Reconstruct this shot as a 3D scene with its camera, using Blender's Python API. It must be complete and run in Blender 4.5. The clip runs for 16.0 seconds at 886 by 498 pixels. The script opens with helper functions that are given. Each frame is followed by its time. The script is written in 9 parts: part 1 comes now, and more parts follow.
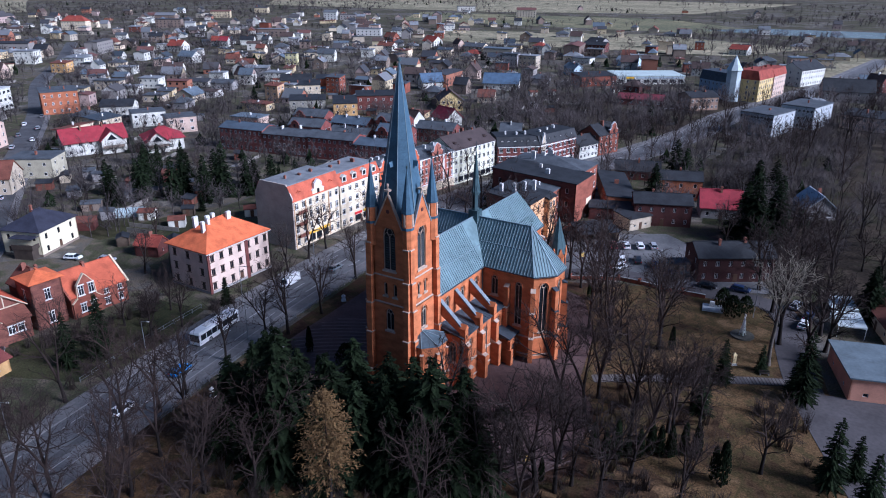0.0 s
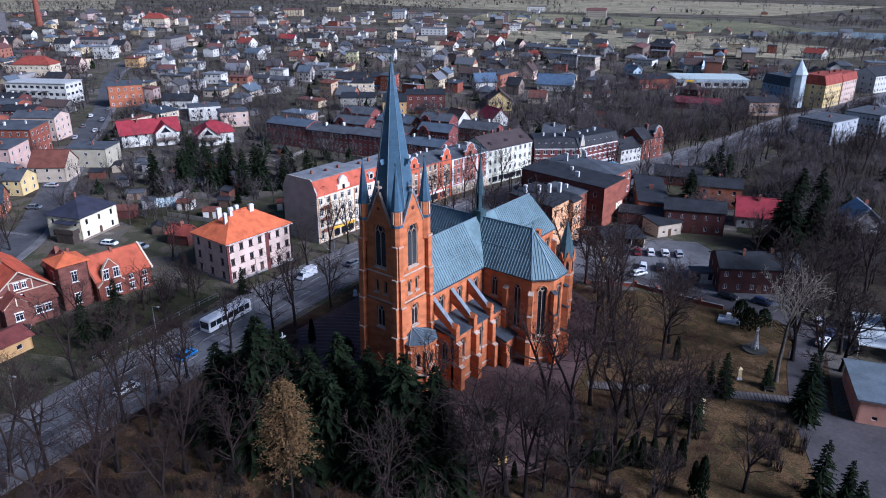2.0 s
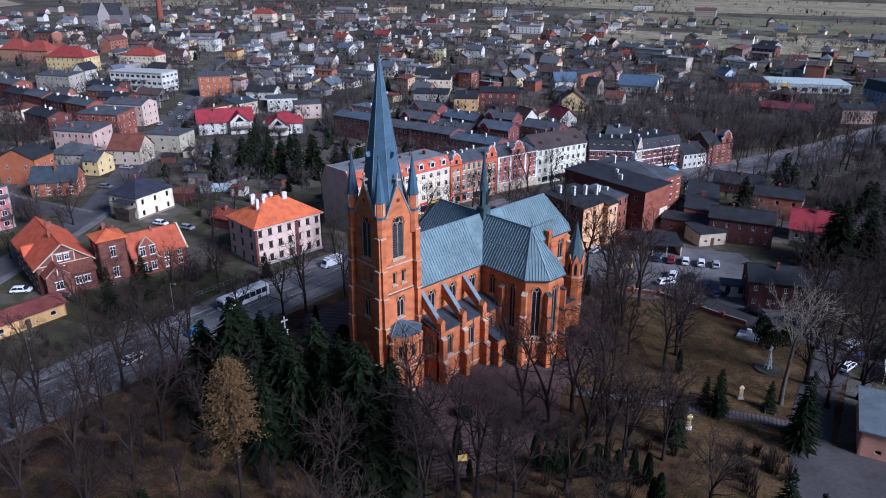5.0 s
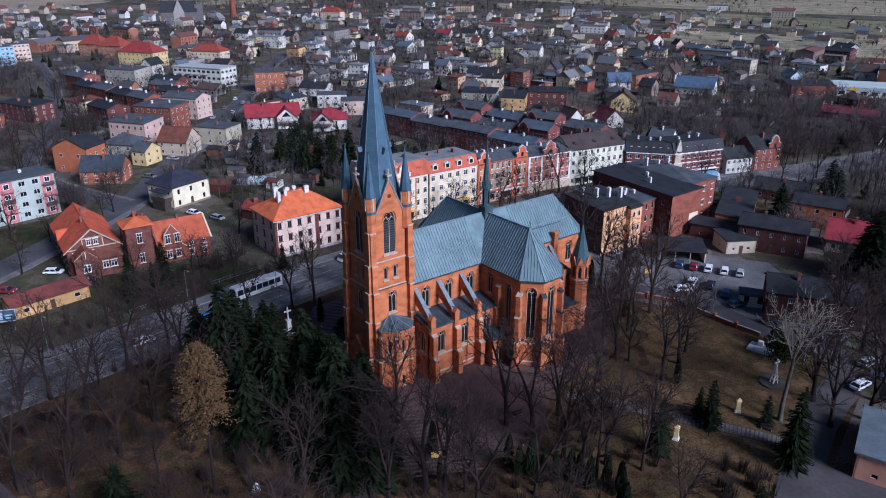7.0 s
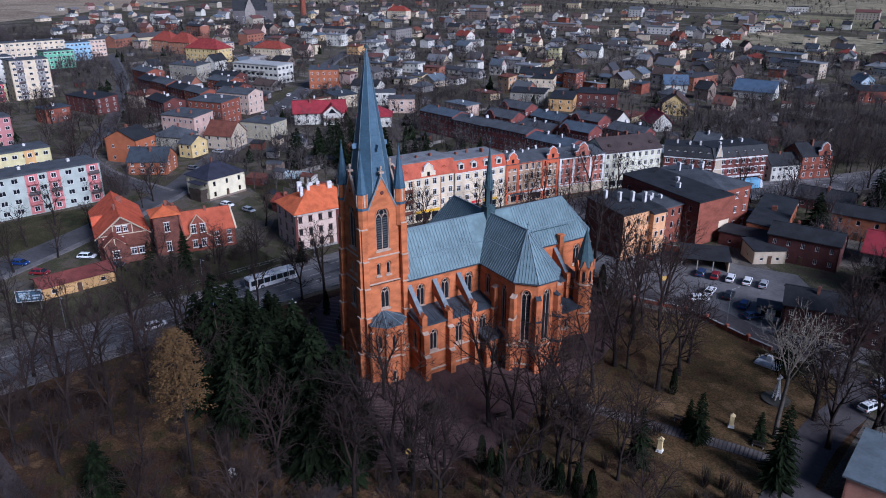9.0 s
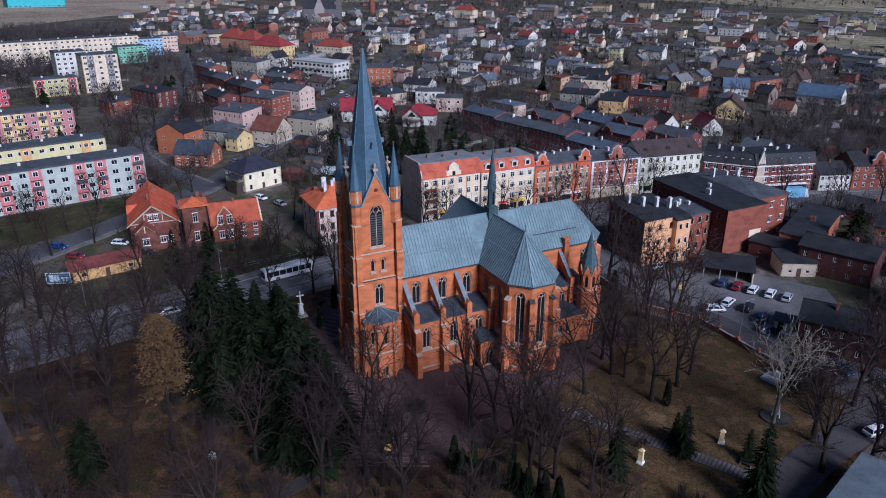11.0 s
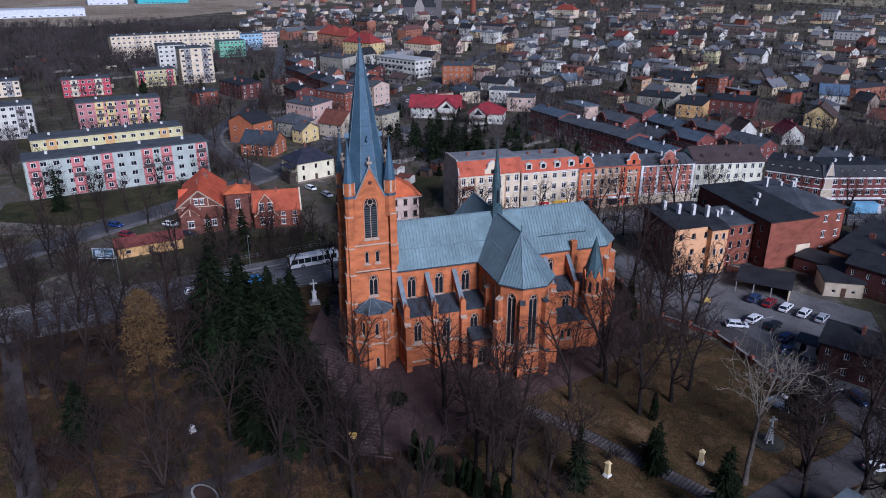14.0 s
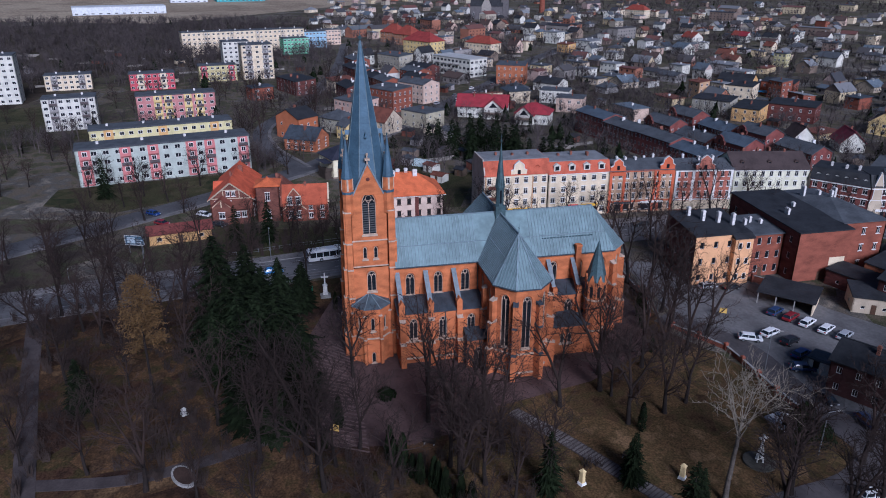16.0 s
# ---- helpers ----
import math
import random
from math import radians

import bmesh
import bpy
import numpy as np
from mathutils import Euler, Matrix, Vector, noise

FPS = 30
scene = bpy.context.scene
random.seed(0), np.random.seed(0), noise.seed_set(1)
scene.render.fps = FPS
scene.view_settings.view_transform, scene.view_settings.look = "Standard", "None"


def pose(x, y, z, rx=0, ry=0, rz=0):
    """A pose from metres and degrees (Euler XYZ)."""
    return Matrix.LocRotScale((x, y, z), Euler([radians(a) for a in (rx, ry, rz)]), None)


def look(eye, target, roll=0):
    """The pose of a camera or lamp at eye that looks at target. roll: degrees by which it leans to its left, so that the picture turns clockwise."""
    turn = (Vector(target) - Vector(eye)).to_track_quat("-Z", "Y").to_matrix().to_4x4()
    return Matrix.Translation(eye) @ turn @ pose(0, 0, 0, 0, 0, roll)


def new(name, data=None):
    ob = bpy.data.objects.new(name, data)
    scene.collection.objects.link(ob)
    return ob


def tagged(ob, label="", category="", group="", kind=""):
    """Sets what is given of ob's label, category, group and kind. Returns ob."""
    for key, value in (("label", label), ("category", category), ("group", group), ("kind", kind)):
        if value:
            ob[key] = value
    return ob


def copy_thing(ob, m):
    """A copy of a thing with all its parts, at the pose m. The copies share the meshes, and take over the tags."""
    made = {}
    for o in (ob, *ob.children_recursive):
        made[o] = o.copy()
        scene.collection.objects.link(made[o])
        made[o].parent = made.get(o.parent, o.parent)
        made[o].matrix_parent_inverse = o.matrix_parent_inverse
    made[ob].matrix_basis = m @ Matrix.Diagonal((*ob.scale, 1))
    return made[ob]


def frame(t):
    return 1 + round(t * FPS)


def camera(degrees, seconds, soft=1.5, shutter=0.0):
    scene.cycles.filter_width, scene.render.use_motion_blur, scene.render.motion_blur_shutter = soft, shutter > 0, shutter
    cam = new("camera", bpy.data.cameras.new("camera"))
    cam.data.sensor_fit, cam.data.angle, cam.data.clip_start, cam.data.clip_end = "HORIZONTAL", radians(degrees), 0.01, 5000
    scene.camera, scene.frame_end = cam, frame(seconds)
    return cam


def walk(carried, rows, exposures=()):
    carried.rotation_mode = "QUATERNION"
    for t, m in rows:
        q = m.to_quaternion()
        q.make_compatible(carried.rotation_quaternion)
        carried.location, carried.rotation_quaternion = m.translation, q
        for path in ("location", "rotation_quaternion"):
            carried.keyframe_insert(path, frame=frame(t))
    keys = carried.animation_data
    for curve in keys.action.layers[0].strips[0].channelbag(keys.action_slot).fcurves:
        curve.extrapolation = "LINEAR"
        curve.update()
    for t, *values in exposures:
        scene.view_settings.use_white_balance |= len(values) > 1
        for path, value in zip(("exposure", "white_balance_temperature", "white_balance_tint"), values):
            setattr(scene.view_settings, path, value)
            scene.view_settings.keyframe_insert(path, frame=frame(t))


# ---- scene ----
cam = camera(63.4, 16.0, soft=1.0)
METRES, EYE, TILT, LEAN, TURN = 100.0, 69.3, 0.0, 0.0, 31.8
ROWS = [
    (0.0, 0.0, 0.0, 0.0, 0.04, -21.41, -0.1),
    (0.5, 0.0303, -0.0009, -0.0008, 1.45, -21.43, -0.1),
    (1.0, 0.0617, -0.0008, -0.0012, 2.9, -21.44, -0.11),
    (1.5, 0.0934, 0.0, -0.0004, 4.38, -21.44, -0.12),
    (2.0, 0.1253, 0.0018, 0.0004, 5.86, -21.44, -0.14),
    (2.5, 0.1571, 0.0044, 0.0013, 7.34, -21.44, -0.15),
    (3.0, 0.1886, 0.0078, 0.0016, 8.79, -21.47, -0.15),
    (3.5, 0.2199, 0.0121, 0.0013, 10.21, -21.5, -0.15),
    (4.0, 0.2509, 0.0173, 0.0, 11.63, -21.54, -0.17),
    (6.5, 0.4024, 0.0564, -0.007, 18.73, -21.65, -0.15),
    (7.0, 0.4323, 0.066, -0.0065, 20.15, -21.67, -0.13),
    (7.5, 0.4618, 0.0764, -0.0065, 21.58, -21.7, -0.14),
    (8.0, 0.4909, 0.0875, -0.0069, 23.01, -21.7, -0.13),
    (8.5, 0.5198, 0.099, -0.0073, 24.43, -21.72, -0.12),
    (9.0, 0.5483, 0.1117, -0.0067, 25.85, -21.72, -0.12),
    (11.5, 0.6864, 0.1863, -0.0059, 33.11, -21.81, -0.09),
    (12.0, 0.7127, 0.2031, -0.0072, 34.57, -21.82, -0.08),
    (12.5, 0.7383, 0.2205, -0.0087, 35.99, -21.82, -0.08),
    (13.0, 0.7633, 0.2384, -0.01, 37.42, -21.84, -0.09),
    (13.5, 0.7877, 0.2569, -0.0114, 38.83, -21.83, -0.09),
    (14.0, 0.8115, 0.2761, -0.0111, 40.28, -21.84, -0.09),
    (14.5, 0.8351, 0.2961, -0.0109, 41.72, -21.84, -0.09),
    (15.0, 0.8581, 0.3169, -0.0112, 43.19, -21.85, -0.07),
    (15.5, 0.8806, 0.338, -0.0118, 44.63, -21.87, -0.06),
    (16.0, 0.9028, 0.3598, -0.0118, 46.11, -21.9, -0.05),
]
walk(cam, [(t, pose(0, 0, EYE, TILT, LEAN, TURN) @ pose(METRES * x, METRES * y, METRES * z, 90 + pitch, roll, yaw)) for t, x, y, z, yaw, pitch, roll in ROWS],
     exposures=[(0.0, 0.51, 4430, 17), (7.0, 0.09, 4490, 18), (16.0, -0.26, 4560, 19)])

# ---- light ----
SUN_AZ, SUN_EL = 82.0, 31.0     # azimuth clockwise from +y, elevation
world = bpy.data.worlds.new("sky")
scene.world = world
world.use_nodes = True
wn, wl = world.node_tree.nodes, world.node_tree.links
sky = wn.new("ShaderNodeTexSky")
sky.sky_type = 'NISHITA'
sky.sun_disc = False
sky.sun_elevation, sky.sun_rotation = radians(SUN_EL), radians(SUN_AZ)
sky.air_density, sky.dust_density = 1.2, 2.0
wl.new(sky.outputs[0], wn["Background"].inputs[0])
wn["Background"].inputs[1].default_value = 0.037
sun_data = bpy.data.lights.new("sun", 'SUN')
sun_data.energy, sun_data.angle, sun_data.color = 5.0, radians(22), (1.0, 0.85, 0.70)
sun = new("sun", sun_data)
_a, _e = radians(SUN_AZ), radians(SUN_EL)
sun.matrix_world = look((300 * math.sin(_a) * math.cos(_e), 300 * math.cos(_a) * math.cos(_e), 300 * math.sin(_e)), (0, 0, 0))

# ---- materials ----
MATS = {}


def mat(name, col, rough=0.85, var=0.35, size=2.0, fine=12.0, metal=0.0, bump=0.3, tint=None, spec=0.3, stretch=(1, 1, 1), rnd=0.0):
    """A weathered surface: base colour with broad stains, fine grain and relief, sized in metres."""
    if name in MATS:
        return MATS[name]
    m = bpy.data.materials.new(name)
    m.use_nodes = True
    n, l = m.node_tree.nodes, m.node_tree.links
    b = n["Principled BSDF"]
    geo = n.new("ShaderNodeNewGeometry")
    mp = n.new("ShaderNodeMapping")
    mp.inputs["Scale"].default_value = stretch
    l.new(geo.outputs["Position"], mp.inputs[0])
    big, small = n.new("ShaderNodeTexNoise"), n.new("ShaderNodeTexNoise")
    big.inputs["Scale"].default_value, big.inputs["Detail"].default_value = 1.0 / size, 5
    small.inputs["Scale"].default_value, small.inputs["Detail"].default_value = fine, 3
    l.new(mp.outputs[0], big.inputs[0])
    l.new(mp.outputs[0], small.inputs[0])
    ramp = n.new("ShaderNodeValToRGB")
    t = tint or tuple(c * 0.55 for c in col)
    hi = tuple(min(1, c * (1 + 0.45 * var)) for c in col)
    lo = tuple(c + (d - c) * min(1, var * 1.6) for c, d in zip(col, t))
    ramp.color_ramp.elements[0].position, ramp.color_ramp.elements[0].color = 0.32, (*lo, 1)
    ramp.color_ramp.elements[1].position, ramp.color_ramp.elements[1].color = 0.68, (*hi, 1)
    mid = ramp.color_ramp.elements.new(0.52)
    mid.color = (*col, 1)
    l.new(big.outputs[0], ramp.inputs[0])
    mul = n.new("ShaderNodeMixRGB")
    mul.blend_type = 'MULTIPLY'
    mul.inputs[0].default_value = 1.0
    grain = n.new("ShaderNodeMapRange")
    grain.inputs[1].default_value, grain.inputs[2].default_value = 0.25, 0.75
    grain.inputs[3].default_value, grain.inputs[4].default_value = 1 - 0.55 * var, 1 + 0.35 * var
    l.new(small.outputs[0], grain.inputs[0])
    l.new(ramp.outputs[0], mul.inputs[1])
    l.new(grain.outputs[0], mul.inputs[2])
    out = mul.outputs[0]
    if rnd:
        info = n.new("ShaderNodeObjectInfo")
        rr = n.new("ShaderNodeMapRange")
        rr.inputs[3].default_value, rr.inputs[4].default_value = 1 - rnd, 1 + rnd
        l.new(info.outputs["Random"], rr.inputs[0])
        m2 = n.new("ShaderNodeMixRGB")
        m2.blend_type = 'MULTIPLY'
        m2.inputs[0].default_value = 1.0
        l.new(out, m2.inputs[1])
        l.new(rr.outputs[0], m2.inputs[2])
        out = m2.outputs[0]
    l.new(out, b.inputs["Base Color"])
    b.inputs["Roughness"].default_value, b.inputs["Metallic"].default_value = rough, metal
    b.inputs["Specular IOR Level"].default_value = spec
    if bump:
        bp = n.new("ShaderNodeBump")
        bp.inputs["Strength"].default_value, bp.inputs["Distance"].default_value = bump, 0.05
        l.new(small.outputs[0], bp.inputs["Height"])
        l.new(bp.outputs[0], b.inputs["Normal"])
    MATS[name] = m
    return m


def ground_mat(name, cols, plot=26.0, patch=5.0, fine=3.0):
    """Ground of many small plots: a cell pattern picks one of the colours, noise breaks it up."""
    m = bpy.data.materials.new(name)
    m.use_nodes = True
    n, l = m.node_tree.nodes, m.node_tree.links
    b = n["Principled BSDF"]
    geo = n.new("ShaderNodeNewGeometry")
    warp = n.new("ShaderNodeTexNoise")
    warp.inputs["Scale"].default_value, warp.inputs["Detail"].default_value = 1 / patch, 6
    l.new(geo.outputs["Position"], warp.inputs[0])
    vor = n.new("ShaderNodeTexVoronoi")
    vor.inputs["Scale"].default_value = 1 / plot
    l.new(geo.outputs["Position"], vor.inputs[0])
    sep = n.new("ShaderNodeSeparateColor")
    l.new(vor.outputs["Color"], sep.inputs[0])
    add = n.new("ShaderNodeMath")
    add.operation = 'MULTIPLY_ADD'
    add.inputs[1].default_value = 1.5
    l.new(warp.outputs[0], add.inputs[0])
    off = n.new("ShaderNodeMath")
    off.operation = 'MULTIPLY_ADD'
    off.inputs[1].default_value, off.inputs[2].default_value = 0.7, -0.6
    l.new(sep.outputs[0], off.inputs[0])
    l.new(off.outputs[0], add.inputs[2])
    ramp = n.new("ShaderNodeValToRGB")
    els = ramp.color_ramp.elements
    els[0].color, els[1].color = (*cols[0], 1), (*cols[-1], 1)
    for i, c in enumerate(cols[1:-1]):
        e = els.new((i + 1) / (len(cols) - 1))
        e.color = (*c, 1)
    l.new(add.outputs[0], ramp.inputs[0])
    fn = n.new("ShaderNodeTexNoise")
    fn.inputs["Scale"].default_value, fn.inputs["Detail"].default_value = fine, 4
    l.new(geo.outputs["Position"], fn.inputs[0])
    mr = n.new("ShaderNodeMapRange")
    mr.inputs[1].default_value, mr.inputs[2].default_value, mr.inputs[3].default_value, mr.inputs[4].default_value = 0.28, 0.72, 0.5, 1.5
    l.new(fn.outputs[0], mr.inputs[0])
    mul = n.new("ShaderNodeMixRGB")
    mul.blend_type = 'MULTIPLY'
    mul.inputs[0].default_value = 1.0
    l.new(ramp.outputs[0], mul.inputs[1])
    l.new(mr.outputs[0], mul.inputs[2])
    l.new(mul.outputs[0], b.inputs["Base Color"])
    b.inputs["Roughness"].default_value = 0.95
    b.inputs["Specular IOR Level"].default_value = 0.1
    bp = n.new("ShaderNodeBump")
    bp.inputs["Strength"].default_value, bp.inputs["Distance"].default_value = 0.6, 0.15
    l.new(fn.outputs[0], bp.inputs["Height"])
    l.new(bp.outputs[0], b.inputs["Normal"])
    return m


BRICK = mat("church_brick", (0.47, 0.155, 0.054), 0.9, 0.42, 2.2, 8.0, stretch=(1, 1, 2.2), bump=0.4)
STONE = mat("pale_stone", (0.46, 0.35, 0.26), 0.85, 0.35, 1.0, 6.0)
ZINC = mat("blue_grey_sheet", (0.15, 0.212, 0.222), 0.6, 0.32, 3.5, 1.2, metal=0.1, spec=0.25, bump=0.1)
SPIRE = mat("spire_sheet", (0.07, 0.122, 0.172), 0.55, 0.3, 2.0, 3.0, metal=0.15, spec=0.3, bump=0.15)
SEAM = mat("seam_sheet", (0.19, 0.245, 0.27), 0.6, 0.25, 2.0, 2.0, metal=0.1, bump=0.1)
COPPER = mat("green_copper", (0.068, 0.108, 0.12), 0.5, 0.4, 1.0, 4.0, metal=0.3)
SLATE = mat("dark_slate", (0.05, 0.06, 0.072), 0.6, 0.4, 1.5, 5.0)
TAR = mat("tar_paper", (0.026, 0.027, 0.030), 0.7, 0.5, 3.0, 2.0)
TARGREY = mat("grey_felt", (0.078, 0.084, 0.092), 0.75, 0.4, 3.0, 2.0)
GLASS = mat("dark_glass", (0.010, 0.012, 0.016), 0.3, 0.2, 1.0, 1.0, spec=0.22, bump=0.0)
LOUVRE = mat("louvre", (0.05, 0.055, 0.055), 0.7, 0.4, 1.0, 6.0)
FRAME = mat("white_frame", (0.72, 0.70, 0.66), 0.6, 0.2, 1.0, 8.0)
CHIMW = mat("white_chimney", (0.62, 0.60, 0.57), 0.8, 0.35, 0.6, 6.0)
CHIMB = mat("brick_chimney", (0.22, 0.09, 0.06), 0.9, 0.4, 0.6, 6.0)
DOOR = mat("brown_door", (0.09, 0.05, 0.03), 0.6, 0.3, 0.6, 8.0)
ASPHALT = mat("asphalt", (0.128, 0.124, 0.124), 0.85, 0.4, 7.0, 1.5, stretch=(1, 0.35, 1), bump=0.2)
SIDEASPHALT = mat("side_asphalt", (0.082, 0.080, 0.082), 0.85, 0.45, 7.0, 1.5, bump=0.2)
PARKM = mat("worn_lot_asphalt", (0.135, 0.130, 0.128), 0.9, 0.4, 5.0, 1.5, bump=0.2)
LOTM = mat("lot_asphalt", (0.072, 0.064, 0.064), 0.9, 0.35, 6.0, 1.5, bump=0.2)
SIDEWALK = mat("pavement_slabs", (0.16, 0.15, 0.145), 0.9, 0.4, 4.0, 2.0)
KERB = mat("kerb_stone", (0.25, 0.24, 0.23), 0.9, 0.3, 1.0, 4.0)
LINE = mat("road_paint", (0.5, 0.5, 0.48), 0.8, 0.4, 1.0, 4.0)
PATH = mat("park_path", (0.064, 0.052, 0.050), 0.95, 0.4, 3.0, 3.0)
CONC = mat("concrete", (0.30, 0.29, 0.27), 0.9, 0.4, 2.0, 4.0)
BARK = mat("bark", (0.018, 0.013, 0.011), 0.95, 0.5, 0.7, 6.0, stretch=(1, 1, 0.3))
TWIG = mat("twigs", (0.029, 0.0185, 0.015), 0.95, 0.4, 2.5, 3.0, bump=0, rnd=0.3)
PALEB = mat("pale_bark", (0.20, 0.172, 0.132), 0.9, 0.4, 0.7, 4.0)
NEEDLE = mat("spruce_needles", (0.0135, 0.0195, 0.0085), 0.95, 0.6, 1.2, 4.0, bump=0, spec=0.05, tint=(0.0035, 0.005, 0.003), rnd=0.3)
LARCH = mat("larch_needles", (0.118, 0.070, 0.024), 0.95, 0.5, 1.5, 4.0, bump=0, tint=(0.07, 0.040, 0.016))
BRUSH = mat("brushwood", (0.05, 0.03, 0.022), 0.95, 0.5, 3.0, 3.0, bump=0)
GROUND = ground_mat("town_ground", [(0.042, 0.034, 0.028), (0.07, 0.057, 0.042), (0.058, 0.06, 0.03), (0.11, 0.09, 0.065), (0.085, 0.08, 0.07), (0.19, 0.165, 0.13)])
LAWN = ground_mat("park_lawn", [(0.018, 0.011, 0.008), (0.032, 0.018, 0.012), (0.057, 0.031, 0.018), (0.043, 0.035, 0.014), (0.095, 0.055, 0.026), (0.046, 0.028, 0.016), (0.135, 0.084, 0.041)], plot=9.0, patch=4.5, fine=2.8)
# paler copy of the lawn colours; the sunlit look is in the colour
LITLAWN = ground_mat("lawn_painted_lit", [(0.034, 0.020, 0.011), (0.068, 0.042, 0.02), (0.056, 0.043, 0.017), (0.105, 0.064, 0.029), (0.07, 0.048, 0.02), (0.145, 0.092, 0.045)], plot=8.0, patch=3.0, fine=3.0)
GREEN = ground_mat("garden_grass", [(0.022, 0.026, 0.012), (0.04, 0.04, 0.018), (0.05, 0.046, 0.022), (0.07, 0.058, 0.032)], plot=9.0, patch=3.0)


def plaster(name, c, v=0.22):
    return mat("plaster_" + name, c, 0.9, v, 2.5, 5.0)


def rooftile(name, c, v=0.35):
    return mat("roof_" + name, c, 0.8, v, 2.0, 3.5)


PGREY, BGREY = mat("pale_felt", (.20, .205, .21), .8, .35, 3, 2), mat("blue_grey_tiles", (.12, .145, .17), .7, .35, 2, 4)
RED_T, ORANGE_T, CRIMSON_T = rooftile("red", (0.25, 0.055, 0.035)), rooftile("orange", (0.55, 0.135, 0.045), 0.35), rooftile("crimson", (0.26, 0.03, 0.04), 0.3)
BROWN_T, RUST_T = rooftile("brown", (0.075, 0.05, 0.042)), rooftile("rust", (0.15, 0.055, 0.035))
BRICKD = mat("dark_brick", (0.125, 0.042, 0.034), 0.9, 0.45, 2.5, 5.0, stretch=(1, 1, 2.2))
BRICKR = mat("red_brick", (0.23, 0.075, 0.045), 0.9, 0.4, 2.5, 5.0, stretch=(1, 1, 2.2))
BRICKO = mat("orange_brick", (0.36, 0.13, 0.06), 0.9, 0.35, 2.5, 5.0, stretch=(1, 1, 2.2))
WHITEP, CREAMP, BEIGEP, PINKP = plaster("white", (0.60, 0.58, 0.50)), plaster("cream", (0.66, 0.55, 0.38)), plaster("beige", (0.48, 0.40, 0.29)), plaster("pink", (0.55, 0.41, 0.32))
YELLOWP, OCHREP, GREYP, BROWNP = plaster("yellow", (0.62, 0.47, 0.20)), plaster("ochre", (0.58, 0.36, 0.14)), plaster("grey", (0.30, 0.28, 0.265)), plaster("brown", (0.22, 0.17, 0.13))
GREENP, BLUEP, SALMONP, HOTP = plaster("green", (0.20, 0.48, 0.30)), plaster("blue", (0.30, 0.46, 0.58)), plaster("salmon", (0.60, 0.30, 0.20)), plaster("rose", (0.52, 0.19, 0.18))

# ---- building tools ----
class Shape:
    """Vertices and faces of one mesh to be."""

    def __init__(s):
        s.v, s.f = [], []

    def add(s, vs, fs):
        k = len(s.v)
        s.v.extend(tuple(p) for p in vs)
        s.f.extend(tuple(i + k for i in f) for f in fs)
        return s

    def face(s, *pts):
        return s.add(pts, [range(len(pts))])

    def loft(s, a, b):
        """Two rings of 3D points, joined and capped; a is the lower one, counter-clockwise from above."""
        n = len(a)
        return s.add([*a, *b], [tuple(reversed(range(n))), tuple(range(n, 2 * n)), *[(i, (i + 1) % n, n + (i + 1) % n, n + i) for i in range(n)]])

    def prism(s, poly, z0, z1):
        return s.loft([(x, y, z0) for x, y in poly], [(x, y, z1) for x, y in poly])

    def box(s, x0, x1, y0, y1, z0, z1):
        return s.prism([(x0, y0), (x1, y0), (x1, y1), (x0, y1)], z0, z1)

    def cone(s, poly, z0, top):
        n = len(poly)
        return s.add([*[(x, y, z0) for x, y in poly], top], [tuple(reversed(range(n))), *[(i, (i + 1) % n, n) for i in range(n)]])

    def tube(s, p, q, r0, r1, n=5, caps=False):
        p, q = Vector(p), Vector(q)
        d = (q - p).normalized()
        u = d.cross(Vector((0, 0, 1)) if abs(d.z) < 0.9 else Vector((1, 0, 0))).normalized()
        w = d.cross(u)
        k = len(s.v)
        for c, r in ((p, r0), (q, r1)):
            for i in range(n):
                a = 2 * math.pi * i / n
                s.v.append(tuple(c + u * (r * math.cos(a)) + w * (r * math.sin(a))))
        s.f.extend((k + i, k + (i + 1) % n, k + n + (i + 1) % n, k + n + i) for i in range(n))
        if caps:
            s.f.append(tuple(k + i for i in reversed(range(n))))
            s.f.append(tuple(k + n + i for i in range(n)))
        return s

    def sweep(s, pts, r, n=4):
        """One unbroken round bar through all the points."""
        pts = [Vector(p) for p in pts]
        k = len(s.v)
        for i, p in enumerate(pts):
            d = (pts[min(len(pts) - 1, i + 1)] - pts[max(0, i - 1)]).normalized()
            u = d.cross(Vector((0, 1, 0))).normalized()
            w = d.cross(u)
            s.v.extend(tuple(p + u * (r * math.cos(6.2832 * j / n)) + w * (r * math.sin(6.2832 * j / n))) for j in range(n))
        for i in range(len(pts) - 1):
            a = k + i * n
            s.f.extend((a + j, a + (j + 1) % n, a + n + (j + 1) % n, a + n + j) for j in range(n))
        return s

    def beam(s, p, q, wide, high):
        """A straight bar with its top edge level across, from p to q (the middle of its underside)."""
        p, q = Vector(p), Vector(q)
        d = (q - p).normalized()
        u = Vector((-d.y, d.x, 0))
        u = u.normalized() * (wide / 2) if u.length > 1e-6 else Vector((wide / 2, 0, 0))
        w = d.cross(u).normalized() * high
        if w.z < 0:
            w = -w
        vs = [p - u, p + u, p + u + w, p - u + w, q - u, q + u, q + u + w, q - u + w]
        return s.add(vs, [(0, 1, 2, 3), (7, 6, 5, 4), (0, 4, 5, 1), (1, 5, 6, 2), (2, 6, 7, 3), (3, 7, 4, 0)])

    def mesh(s, name, material, smooth=False):
        me = bpy.data.meshes.new(name)
        me.from_pydata(s.v, [], s.f)
        me.materials.append(material)
        if smooth:
            me.polygons.foreach_set("use_smooth", [True] * len(me.polygons))
        me.update()
        return me


